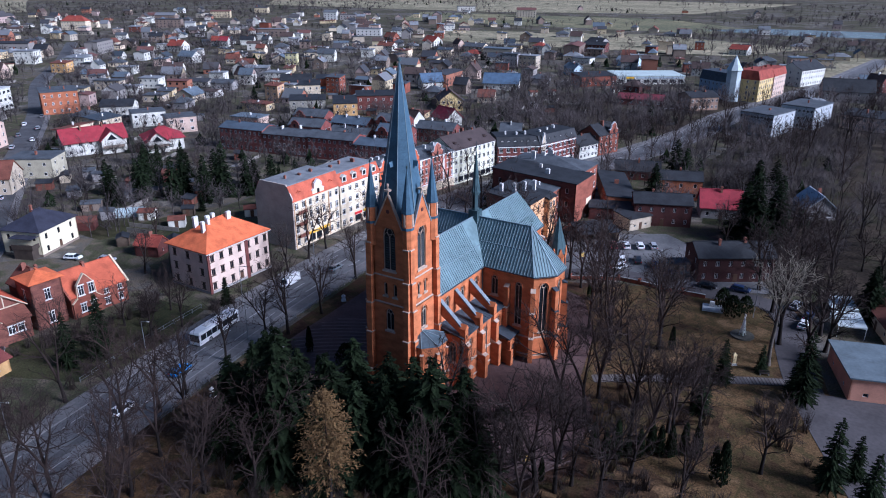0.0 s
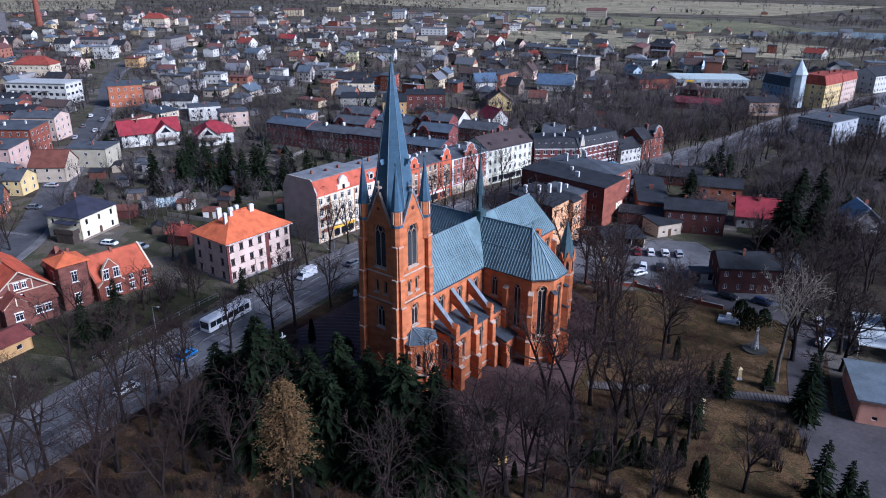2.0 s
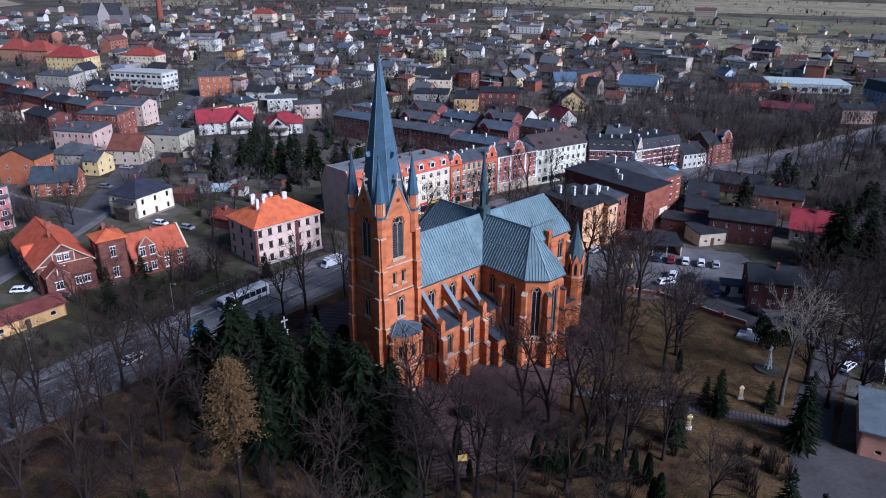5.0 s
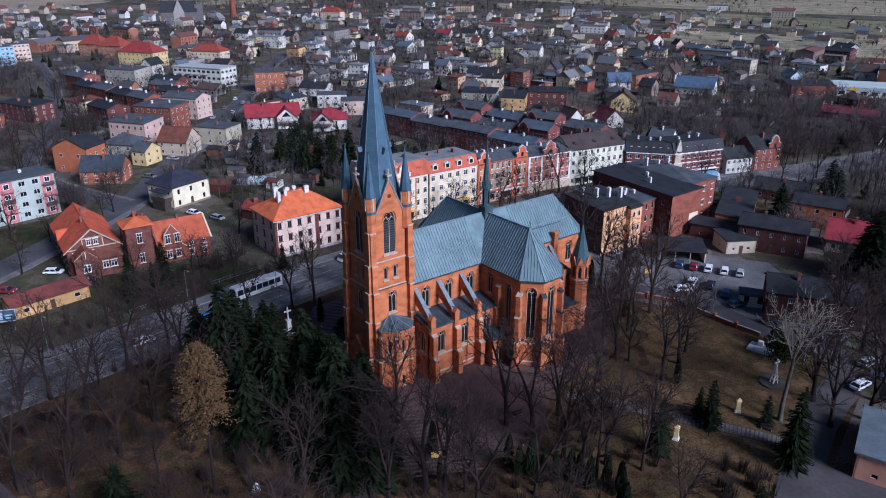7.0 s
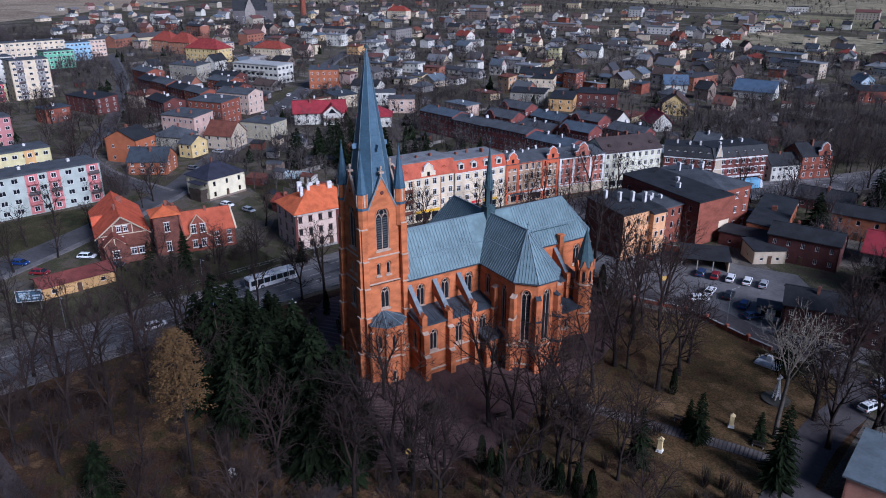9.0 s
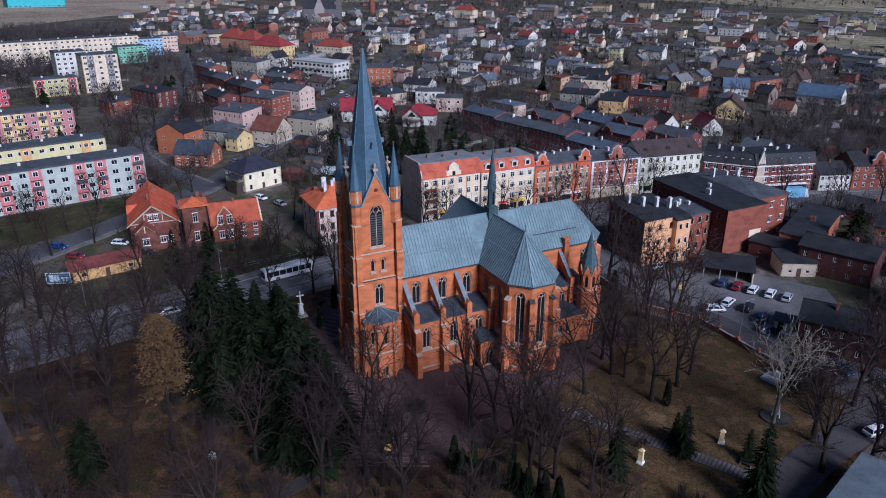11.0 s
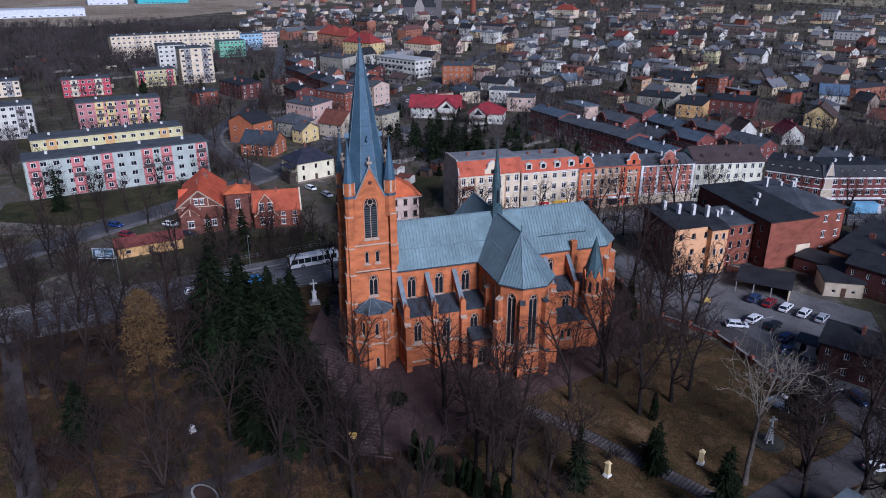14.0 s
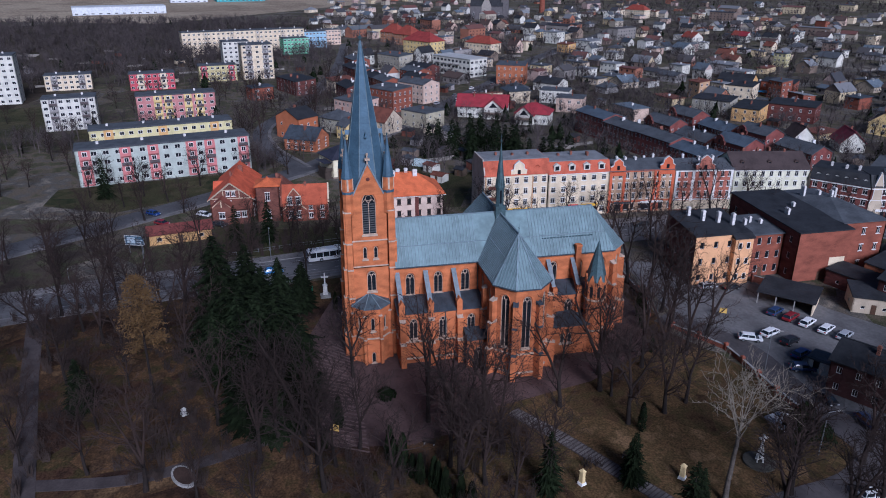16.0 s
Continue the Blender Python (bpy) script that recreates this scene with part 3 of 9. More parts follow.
for pts, w in (([(-36, 110), (-28.5, 114.9), (-20, 119.6), (-11.9, 124.2), (-4, 128)], 2.6), ([(-42, 79), (-38.7, 75), (-34, 64), (-31.5, 52), (-33, 38)], 2.4),
               ([(-92, 23), (-78.5, 26.3), (-60, 30.8), (-30.7, 38.5), (0, 46)], 3.0)):
    path_z = 0.06 + 0.004 * w + 0.0007 * abs(pts[0][0])
    walkway = whole("path", ribbon(smooth_line(pts, 3), -w / 2, w / 2, -0.2, path_z), PATH, "grey park path", kind="structure")
    if w == 2.6:
        slab = Shape().loft(up(sq(0, 0, .22, w / 2 - .12), -.03), up(sq(0, 0, .2, w / 2 - .14), .012)).mesh("slab", mat("path_slabs", (.125, .112, .104), .9, .4, 2.0, 5.0, rnd=.2))
        line = smooth_line(pts, .62)
        for a, b in zip(line, line[1:]):
            part("slab", slab, None, walkway).matrix_basis = pose(a.x, a.y, path_z, 0, 0, math.degrees(math.atan2(b.y - a.y, b.x - a.x)))
# gardens with grass
sheet("garden_lawn", [(-127, 54), (-114, 60), (-112, 72), (-118, 92), (-130, 90), (-131, 74), (-141, 58)], 0.03, GREEN, "green-brown grass before the brick lodge")
sheet("block_lawn", [(-183, 4), (-166, 4), (-155, 26), (-164, 44), (-178, 60), (-192, 66)], 0.03, GREEN, "winter grass before the block of flats")
for poly in ([(-196, 106), (-176, 106), (-172, 120), (-190, 124)], [(-40, 208), (-30, 208), (-30, 218), (-42, 218)], [(-190, 330), (-168, 335), (-172, 352), (-196, 348)], [(-178, 120), (-140, 112), (-140, 126), (-175, 140)], [(-260, 2), (-340, -30), (-330, -70), (-240, -40)]):
    sheet("grass_plot", poly, 0.03, GREEN, "patch of green winter grass")

# fields, water and woods at the edge of the town
WOODF = ground_mat("wood_floor", [(0.022, 0.017, 0.013), (0.036, 0.028, 0.02), (0.05, 0.038, 0.026), (0.04, 0.037, 0.02), (0.065, 0.05, 0.034)], plot=18.0, patch=7.0, fine=1.2)
sheet("wood_floor", [(-60, 245), (-33, 222), (-16, 178), (20, 172), (90, 300), (90, 500), (30, 480), (-20, 420), (-50, 330)], 0.02, WOODF, "dark leaf-covered floor of a bare wood")
sheet("wood_floor", [(-186, 318), (-100, 300), (-78, 335), (-52, 420), (-90, 440), (-180, 400)], 0.022, WOODF, "dark leaf-covered floor of a bare wood")
sheet("wood_floor", [(-300, -60), (-420, -115), (-840, -300), (-900, -30), (-800, 120), (-640, 130), (-500, 20), (-430, -40)], 0.02, WOODF, "dark leaf-covered floor of a bare wood")
F1, F2, F3 = (ground_mat(n, c, 70.0, 25.0, 0.3) for n, c in (("straw_field", [(0.22, 0.19, 0.12), (0.30, 0.26, 0.165), (0.17, 0.155, 0.095), (0.36, 0.31, 0.20)]), ("green_field", [(0.11, 0.11, 0.065), (0.16, 0.15, 0.085), (0.24, 0.21, 0.12)]), ("brown_field", [(0.21, 0.165, 0.115), (0.29, 0.235, 0.165), (0.34, 0.285, 0.20)])))
sheet("field", [(-420, 640), (-120, 660), (-70, 760), (-250, 830), (-470, 760)], 0.04, F1, "straw-coloured field", 0.3)
sheet("field", [(-620, 880), (-180, 880), (-150, 960), (-300, 1100), (-700, 1060)], 0.04, F2, "greenish winter field", 0.3)
sheet("field", [(-1100, 1100), (-600, 1130), (-300, 1250), (-200, 1700), (-1600, 1700)], 0.04, F1, "straw-coloured field", 0.3)
sheet("field", [(-860, -60), (-1150, 160), (-1500, 420), (-2300, 500), (-2300, -900), (-1100, -700)], 0.04, F3, "brown ploughed field", 0.3)
sheet("field", [(-1600, 900), (-1250, 700), (-1300, 480), (-2200, 620), (-2400, 1400)], 0.04, F1, "straw-coloured field", 0.3)
sheet("field", [(-60, 560), (120, 600), (160, 760), (-40, 700)], 0.04, F1, "rough meadow", 0.3)
# pale blue-grey base stands in for the sky the water reflects
WATER = mat("pond_sky_grey", (0.24, 0.29, 0.33), 0.08, 0.1, 20, 0.5, spec=0.8, bump=0.05)
sheet("water", [(-210, 930), (-120, 900), (40, 920), (160, 960), (160, 1030), (20, 1010), (-150, 990)], 0.06, WATER, "still pond with the grey sky reflection painted in", 0.3)

# ---- the church ----
church = thing("church", "orange-red brick Gothic revival church with blue-grey sheet roofs", "church", pose(-64, 115, 0))
EAVE, RIDGE, NW = 17.1, 24.7, 4.6
glass_cache = {}


def gothic(parent, m, hw, h, spring, lights=2, label="", louvre=False, sill=True):
    """A pointed window: pale stone frame with mullions, dark leaded glass, stone sill."""
    key = (round(hw, 2), round(h, 2), round(spring, 2), lights, louvre, sill)
    if key not in glass_cache:
        fr, gl = Shape(), Shape()
        o = lancet(hw, 0, spring, h, 6)
        inn = [(x * (1 - 0.09 / hw), max(0.1, min(z, z - 0.12 * (z > spring * 0.98)))) for x, z in o]
        y0, y1 = 0.12, 0.34
        n = len(o)
        for i in range(n):
            j = (i + 1) % n
            fr.face((o[i][0], y0, o[i][1]), (o[j][0], y0, o[j][1]), (inn[j][0], y0, inn[j][1]), (inn[i][0], y0, inn[i][1]))
            fr.face((inn[i][0], y0, inn[i][1]), (inn[j][0], y0, inn[j][1]), (inn[j][0], y1, inn[j][1]), (inn[i][0], y1, inn[i][1]))
        for k in range(1, lights):
            x = -hw + 2 * hw * k / lights
            fr.box(x - 0.045, x + 0.045, y0 + 0.02, y1, 0.1, spring + 0.1)
        # tracery: small pointed heads and a ring above
        for k in range(lights):
            xa, xb = -hw + 2 * hw * k / lights, -hw + 2 * hw * (k + 1) / lights
            xm, r = (xa + xb) / 2, (xb - xa) / 2
            for q in (xa, xb):
                fr.beam((q, y0 + 0.1, spring - 0.05), (xm, y0 + 0.1, spring + r * 1.15), 0.08, 0.07)
        if lights > 1:
            cz, rr = spring + (h - spring) * 0.52, min(hw * 0.42, (h - spring) * 0.3)
            ps = [(rr * math.cos(a * math.pi / 5), y0 + 0.1, cz + rr * math.sin(a * math.pi / 5)) for a in range(10)]
            for p, q in zip(ps, ps[1:] + ps[:1]):
                fr.tube(p, q, 0.05, 0.05, 4)
        if sill:
            fr.add(*(lambda b: (b.v, b.f))(Shape().box(-hw - 0.18, hw + 0.18, -0.18, 0.12, -0.3, 0.03)))
        gl.face(*[(x, 0.3, z) for x, z in o])
        gl.face(*[(x, 0.36, z) for x, z in reversed(o)])
        for i in range(n):
            j = (i + 1) % n
            gl.face((o[i][0], 0.3, o[i][1]), (o[i][0], 0.36, o[i][1]), (o[j][0], 0.36, o[j][1]), (o[j][0], 0.3, o[j][1]))
        bars = Shape()
        if louvre:
            z = 0.4
            while z < spring:
                bars.add([(-hw, 0.22, z), (hw, 0.22, z), (hw, 0.32, z + 0.22), (-hw, 0.32, z + 0.22), (-hw, 0.25, z - 0.03), (hw, 0.25, z - 0.03), (hw, 0.35, z + 0.19), (-hw, 0.35, z + 0.19)],
                         [(0, 1, 2, 3), (7, 6, 5, 4), (0, 4, 5, 1), (3, 2, 6, 7)])
                z += 0.42
        else:
            z = 0.6
            while z < spring:
                bars.box(-hw + 0.1, hw - 0.1, 0.24, 0.29, z, z + 0.035)
                z += 0.62
        glass_cache[key] = fr.mesh("window", STONE), gl.mesh("pane", GLASS), bars.mesh("glazing_bars", LOUVRE)
    a, b, c = glass_cache[key]
    ob = part("window", a, None, parent, label)
    ob.matrix_basis = m
    part("pane", b, None, ob)
    tagged(part("louvres" if louvre else "glazing_bars", c, None, ob), kind="stuff")
    return ob


def gwall(name, p0, p1, z0, z1, wins, lights=2, t=0.6, louvre=False):
    """A church wall with pointed windows (along, half width, sill, apex)."""
    s = Shape()
    ops = [(u, hw, zs, za - hw * 1.5, za) for u, hw, zs, za in wins]
    panel(s, p0, p1, z0, z1, ops, t)
    ob = part(name, s, BRICK, church)
    for u, hw, zs, zp, za in ops:
        gothic(church, on_wall(p0, p1, u, zs), hw, za - zs, zp - zs, lights if hw > 0.5 else 1, louvre=louvre and hw > 0.9)
        # brick hood over the arch
        hood = Shape()
        o = [(x, z) for x, z in lancet(hw + 0.16, zp, zp, za + 0.2, 6)][2:-1]
        ps = [(x, -0.08, z - zs) for x, z in o]
        hood.sweep(ps, 0.09)
        h = part("hood_mould", hood, BRICK, church)
        h.matrix_basis = on_wall(p0, p1, u, zs)
    return ob


def course(p0, p1, z, h=0.28, out=0.16, m=None, parent=None):
    p0, p1 = Vector((*p0, 0)), Vector((*p1, 0))
    d = (p1 - p0).normalized()
    n = Vector((d.y, -d.x, 0))
    s = Shape()
    a, b = p0 - d * out * 0.4, p1 + d * out * 0.4
    q = [a - n * 0.05, b - n * 0.05, b + n * out, a + n * out]
    s.loft([(p.x, p.y, z) for p in (q[3], q[2], q[1], q[0])], [(p.x, p.y, z + (h if i > 1 else h * 0.55)) for i, p in enumerate((q[3], q[2], q[1], q[0]))])
    return part("string_course", s, m or STONE, parent or church)


def buttress(x, y, ang, stages, wide=0.9, cap_m=None):
    """A stepped buttress that stands out at ang from (x, y): stages (z0, z1, depth), each with a sloped weathering."""
    ob = part("buttress", Shape(), BRICK, church)
    ob.matrix_basis = pose(x, y, 0, 0, 0, ang)
    s = Shape()
    for z0, z1, dp in stages:
        s.box(-0.3, dp, -wide / 2, wide / 2, z0, z1)
        w = wide / 2 + 0.06
        lift = min(0.9, dp * 0.7)
        part("weathering", Shape().add([(dp + 0.1, -w, z1), (dp + 0.1, w, z1), (-0.2, w, z1 + lift), (-0.2, -w, z1 + lift), (-0.2, w, z1), (-0.2, -w, z1)], [(0, 1, 2, 3), (1, 4, 2), (0, 3, 5), (0, 5, 4, 1)]), cap_m or STONE, ob)
    old = ob.data
    ob.data = s.mesh("buttress", BRICK)
    bpy.data.meshes.remove(old)
    return ob


# nave with clerestory, both sides
NY0, NY1 = -20.7, -4.9
cw = [(2.9, 0.82, 11.4, 15.7), (8.1, 0.82, 11.4, 15.7), (13.2, 0.82, 11.4, 15.7)]
gwall("nave_wall", (NW, NY0), (NW, NY1), 0, EAVE, cw)
gwall("nave_wall", (-NW, NY1), (-NW, NY0), 0, EAVE, [(15.8 - u, a, b, c) for u, a, b, c in reversed(cw)])
# side aisles
AX = 9.5
aw = [(2.6, 0.75, 4.9, 9.0), (8.0, 0.75, 4.9, 9.0), (13.2, 0.75, 4.9, 9.0)]
gwall("aisle_wall", (AX, NY0), (AX, NY1), 0, 10.1, aw, t=0.5)
gwall("aisle_wall", (4.9, NY0), (AX - 0.01, NY0), 0, 10.1, [(2.6, 0.7, 4.9, 8.8)], t=0.5)
gwall("aisle_wall", (-AX, NY1), (-AX, NY0), 0, 10.1, aw, t=0.5)
for sx in (1, -1):
    s = Shape()
    a = [(sx * (AX + 0.35), NY0 - 0.3, 10.05), (sx * (AX + 0.35), NY1 + 0.02, 10.05), (sx * NW, NY1 + 0.02, 11.2), (sx * NW, NY0 - 0.3, 11.2)]
    if sx < 0:
        a = a[::-1]
    s.loft(a, [(x, y, z + 0.22) for x, y, z in a])
    part("aisle_roof", s, SLATE, church, "dark low-pitched aisle roof")
    seams = Shape()
    if sx > 0:
        facet_seams(seams, *[(x, y, z + 0.22) for x, y, z in a], 0.8, 0.05, 0.04)
        tagged(part("roof_seams", seams, SLATE, church), kind="stuff")
course((AX, NY0), (AX, NY1), 4.3)
course((AX, NY0), (AX, NY1), 0.9, 0.3, 0.2)
for y in (-20.2, -15.0, -9.8):
    buttress(AX, y, 0, [(0, 4.6, 1.75), (4.6, 8.9, 1.15)], 1.0)
    pier = part("pier", Shape().box(AX - 0.55, AX + 0.55, y - 0.5, y + 0.5, 8.9, 11.9), BRICK, church)
    part("gablet", Shape().add([(AX - .62, y - .58, 11.9), (AX + .62, y - .58, 11.9), (AX + .62, y + .58, 11.9), (AX - .62, y + .58, 11.9), (AX - .62, y, 12.7), (AX + .62, y, 12.7)],
                               [(3, 2, 1, 0), (0, 1, 5, 4), (2, 3, 4, 5), (1, 2, 5), (3, 0, 4)]), BRICK, pier)
    fly = Shape().add([(AX - .2, y - .32, 10.5), (AX - .2, y + .32, 10.5), (NW, y + .32, 13.6), (NW, y - .32, 13.6), (AX - .2, y - .32, 11.7), (AX - .2, y + .32, 11.7), (NW, y + .32, 15.9), (NW, y - .32, 15.9)],
                      [(3, 2, 1, 0), (4, 5, 6, 7), (0, 1, 5, 4), (1, 2, 6, 5), (2, 3, 7, 6), (3, 0, 4, 7)])
    fb = part("flying_buttress", fly, BRICK, church)
    part("coping", Shape().beam((AX, y, 11.62), (NW, y, 15.98), 0.86, 0.22), mat("grey_coping", (0.19, 0.215, 0.23), 0.7, 0.3, 1, 4), fb, "grey sheet-covered coping")

# transepts and chancel
for sx in (1, -1):
    C = [(NW, -4.9), (15.2, -4.9), (18.1, -2.0), (18.1, 2.0), (15.2, 4.9), (NW, 4.9)]
    W = [[(2.6, 0.7, 11.7, 15.7), (7.6, 0.72, 6.6, 15.4)], [(2.05, 0.8, 5.7, 15.6)], [(2.0, 0.8, 5.7, 15.6)], [(2.05, 0.8, 5.7, 15.6)], [(3.0, 0.72, 6.6, 15.4), (8.0, 0.7, 11.7, 15.7)]]
    for i in range(5):
        p0, p1 = C[i], C[i + 1]
        if sx < 0:
            p0, p1 = (-p1[0], p1[1]), (-p0[0], p0[1])
        L = math.hypot(p1[0] - p0[0], p1[1] - p0[1])
        ws = W[i] if sx > 0 else [(L - u, a, b, c) for u, a, b, c in reversed(W[i])]
        gwall("transept_wall", p0, p1, 0, EAVE, ws)
        course(p0, p1, 4.5, 0.3, 0.18)
        course(p0, p1, EAVE - 0.4, 0.3, 0.2, BRICK)
        course(p0, p1, 0.8, 0.3, 0.22)
    for (x, y), ang in (((15.2, -4.9), -67.5), ((18.1, -2.0), -22.5), ((18.1, 2.0), 22.5), ((15.2, 4.9), 67.5), ((10.0, -4.9), -90), ((10.0, 4.9), 90)):
        buttress(sx * x, y, ang if sx > 0 else 180 - ang, [(0, 5.0, 1.5), (5.0, 10.0, 1.1), (10.0, 14.2, 0.8)], 0.85, SLATE if y * y < 6 else STONE)
CC = [(NW, 4.9), (NW, 21.5), (1.9, 24.4), (-1.9, 24.4), (-NW, 21.5), (-NW, 4.9)]
CWN = [[(4.6, 0.82, 11.4, 15.7), (9.6, 0.82, 11.4, 15.7), (14.2, 0.82, 11.4, 15.7)], [(2.0, 0.8, 7, 15.5)], [(1.9, 0.8, 7, 15.5)], [(2.0, 0.8, 7, 15.5)], [(7.0, 0.82, 11.4, 15.7)]]
for i in range(5):
    gwall("chancel_wall", CC[i], CC[i + 1], 0, EAVE, CWN[i])
    course(CC[i], CC[i + 1], EAVE - 0.4, 0.3, 0.2, BRICK)
    course(CC[i], CC[i + 1], 4.5, 0.3, 0.18)
for (x, y), ang in (((NW, 21.5), 22.5), ((1.9, 24.4), 67.5), ((-1.9, 24.4), 112.5), ((-NW, 21.5), 157.5)):
    buttress(x, y, ang, [(0, 5.0, 1.6), (5.0, 10.0, 1.2), (10.0, 14.4, 0.8)])

E = NW + 0.42
ZE = EAVE + 0.0
seams = Shape()
r = Shape()
r.add([(E, NY0 + .1, ZE), (E, 0, ZE), (-E, 0, ZE), (-E, NY0 + .1, ZE), (0, NY0 + .1, RIDGE), (0, 0, RIDGE)], [(0, 1, 5, 4), (2, 3, 4, 5), (3, 0, 4), (1, 2, 5), (3, 2, 1, 0)])
part("nave_roof", r, ZINC, church, "blue-grey standing-seam sheet roof")
facet_seams(seams, (E, NY0 + .1, ZE), (E, -5.2, ZE), (0, NY0 + .1, RIDGE), (0, -0.2, RIDGE), 0.62, cross=(0.42,))
facet_seams(seams, (-E, -0.5, ZE), (-E, NY0 + .1, ZE), (0, -0.2, RIDGE), (0, NY0 + .1, RIDGE), 0.62)
# transept roof with its many-sided ends
for sx in (1, -1):
    P = [(0, -5.3), (15.4, -5.3), (18.55, -2.15), (18.55, 2.15), (15.4, 5.3), (0, 5.3)]
    P = [(sx * x, y, ZE) for x, y in P]
    pk, c0 = (sx * 12.0, 0, RIDGE), (0, 0, RIDGE)
    r = Shape()
    k = [(P[0], P[1], pk, c0), (P[1], P[2], pk), (P[2], P[3], pk), (P[3], P[4], pk), (P[4], P[5], c0, pk)]
    for f in k:
        r.face(*(f if sx > 0 else f[::-1]))
    r.face(*(P[::-1] if sx > 0 else P))
    part("transept_roof", r, ZINC, church, "blue-grey standing-seam sheet roof")
    facet_seams(seams, P[0], P[1], c0, pk, 0.62, cross=(0.5,))
    for a, b in ((1, 2), (2, 3), (3, 4)):
        facet_seams(seams, P[a], P[b], pk, pk, 0.55)
    facet_seams(seams, P[4], P[5], pk, c0, 0.62, cross=(0.5,))
    hips = Shape()
    for q in P[1:5]:
        hips.beam(Vector(q) + Vector((0, 0, .02)), Vector(pk) + Vector((0, 0, .02)), 0.22, 0.1)
    hips.beam((0, 0, RIDGE), pk, 0.3, 0.14)
    part("ridge_cap", hips, SEAM, church)
    part("finial", Shape().tube(pk, (pk[0], 0, RIDGE + 1.7), 0.07, 0.03, 6).box(pk[0] - .3, pk[0] + .3, -.05, .05, RIDGE + 1.0, RIDGE + 1.1), COPPER, church)
# chancel roof
P = [(E, 0, ZE), (E, 21.7, ZE), (2.1, 24.8, ZE), (-2.1, 24.8, ZE), (-E, 21.7, ZE), (-E, 0, ZE)]
pk, c0 = (0, 18.4, RIDGE), (0, 0, RIDGE)
r = Shape()
r.face(P[0], P[1], pk, c0).face(P[1], P[2], pk).face(P[2], P[3], pk).face(P[3], P[4], pk).face(P[4], P[5], c0, pk).face(*P[::-1])
part("chancel_roof", r, ZINC, church, "blue-grey standing-seam sheet roof")
facet_seams(seams, (E, 5.0, ZE), P[1], (0, 0.2, RIDGE), pk, 0.62, cross=(0.42,))
for a, b in ((1, 2), (2, 3), (3, 4)):
    facet_seams(seams, P[a], P[b], pk, pk, 0.55)
tagged(part("roof_seams", seams, SEAM, church, "pale standing seams of the sheet roof"), kind="stuff")
part("ridge_cap", Shape().beam((0, NY0, RIDGE), (0, 18.4, RIDGE), 0.3, 0.14), SEAM, church)
snow = Shape()
for z, x in ((19.6, 3.05),):
    snow.beam((x + .15, 7.5, z + .1), (x + .15, 17.5, z + .1), 0.1, 0.3)
part("snow_guard", snow, COPPER, church)
for a, b in (((E, NY0, ZE), (E, -5.3, ZE)), ((E, 5.3, ZE), (E, 21.7, ZE)), ((5, -5.3, ZE), (15.4, -5.3, ZE)), ((15.4, -5.3, ZE), (18.55, -2.15, ZE)), ((18.55, -2.15, ZE), (18.55, 2.15, ZE)), ((18.55, 2.15, ZE), (15.4, 5.3, ZE))):
    part("gutter", Shape().beam((a[0], a[1], a[2] - 0.16), (b[0], b[1], b[2] - 0.16), 0.24, 0.2), SLATE, church)
# chimney stack and parts south of the chancel
part("chimney", Shape().box(4.7, 5.6, 13.6, 14.6, 10, 18.6).box(4.6, 5.7, 13.5, 14.7, 18.6, 19.0), BRICK, church)
gwall("sacristy_wall", (NW, 8.2), (8.6, 8.2), 0, 10.6, [(2.0, 0.6, 6.2, 9.2)], t=0.4)
gwall("sacristy_wall", (8.6, 8.2), (8.6, 16.2), 0, 10.6, [(3.2, 0.75, 6.3, 9.6)], t=0.4)
gwall("sacristy_wall", (8.6, 16.2), (NW, 16.2), 0, 10.6, [], t=0.4)
part("sacristy_roof", Shape().loft(up([(NW, 7.9), (9.0, 7.9), (9.0, 16.5), (NW, 16.5)], 10.6), [(NW, 7.9, 11.9), (9.0, 7.9, 10.85), (9.0, 16.5, 10.85), (NW, 16.5, 11.9)]), SLATE, church, "dark sacristy roof")
gwall("sacristy_wall", (8.6, 7.0), (12.2, 7.0), 0, 5.9, [(1.8, 0.45, 2.4, 4.4)], t=0.4)
gwall("sacristy_wall", (12.2, 7.0), (12.2, 14.2), 0, 5.9, [(2.2, 0.42, 2.4, 4.4), (3.6, 0.42, 2.4, 4.4)], t=0.4)
part("sacristy_roof", Shape().loft(up([(8.4, 6.7), (12.6, 6.7), (12.6, 14.4), (8.4, 14.4)], 5.9), [(8.4, 6.7, 7.2), (12.6, 6.7, 6.15), (12.6, 14.4, 6.15), (8.4, 14.4, 7.2)]), SLATE, church, "dark lean-to roof")
for y in (8.4, 13.2):
    fb = part("flying_buttress", Shape().add([(8.3, y - .3, 11.2), (8.3, y + .3, 11.2), (NW, y + .3, 13.8), (NW, y - .3, 13.8), (8.3, y - .3, 12.2), (8.3, y + .3, 12.2), (NW, y + .3, 16), (NW, y - .3, 16)],
                                             [(3, 2, 1, 0), (4, 5, 6, 7), (0, 1, 5, 4), (1, 2, 6, 5), (2, 3, 7, 6), (3, 0, 4, 7)]), BRICK, church)
    part("coping", Shape().beam((8.5, y, 12.15), (NW, y, 16.1), 0.8, 0.2), MATS["grey_coping"], fb)
    part("pier", Shape().box(8.1, 9.3, y - .45, y + .45, 0, 12.3), BRICK, church)
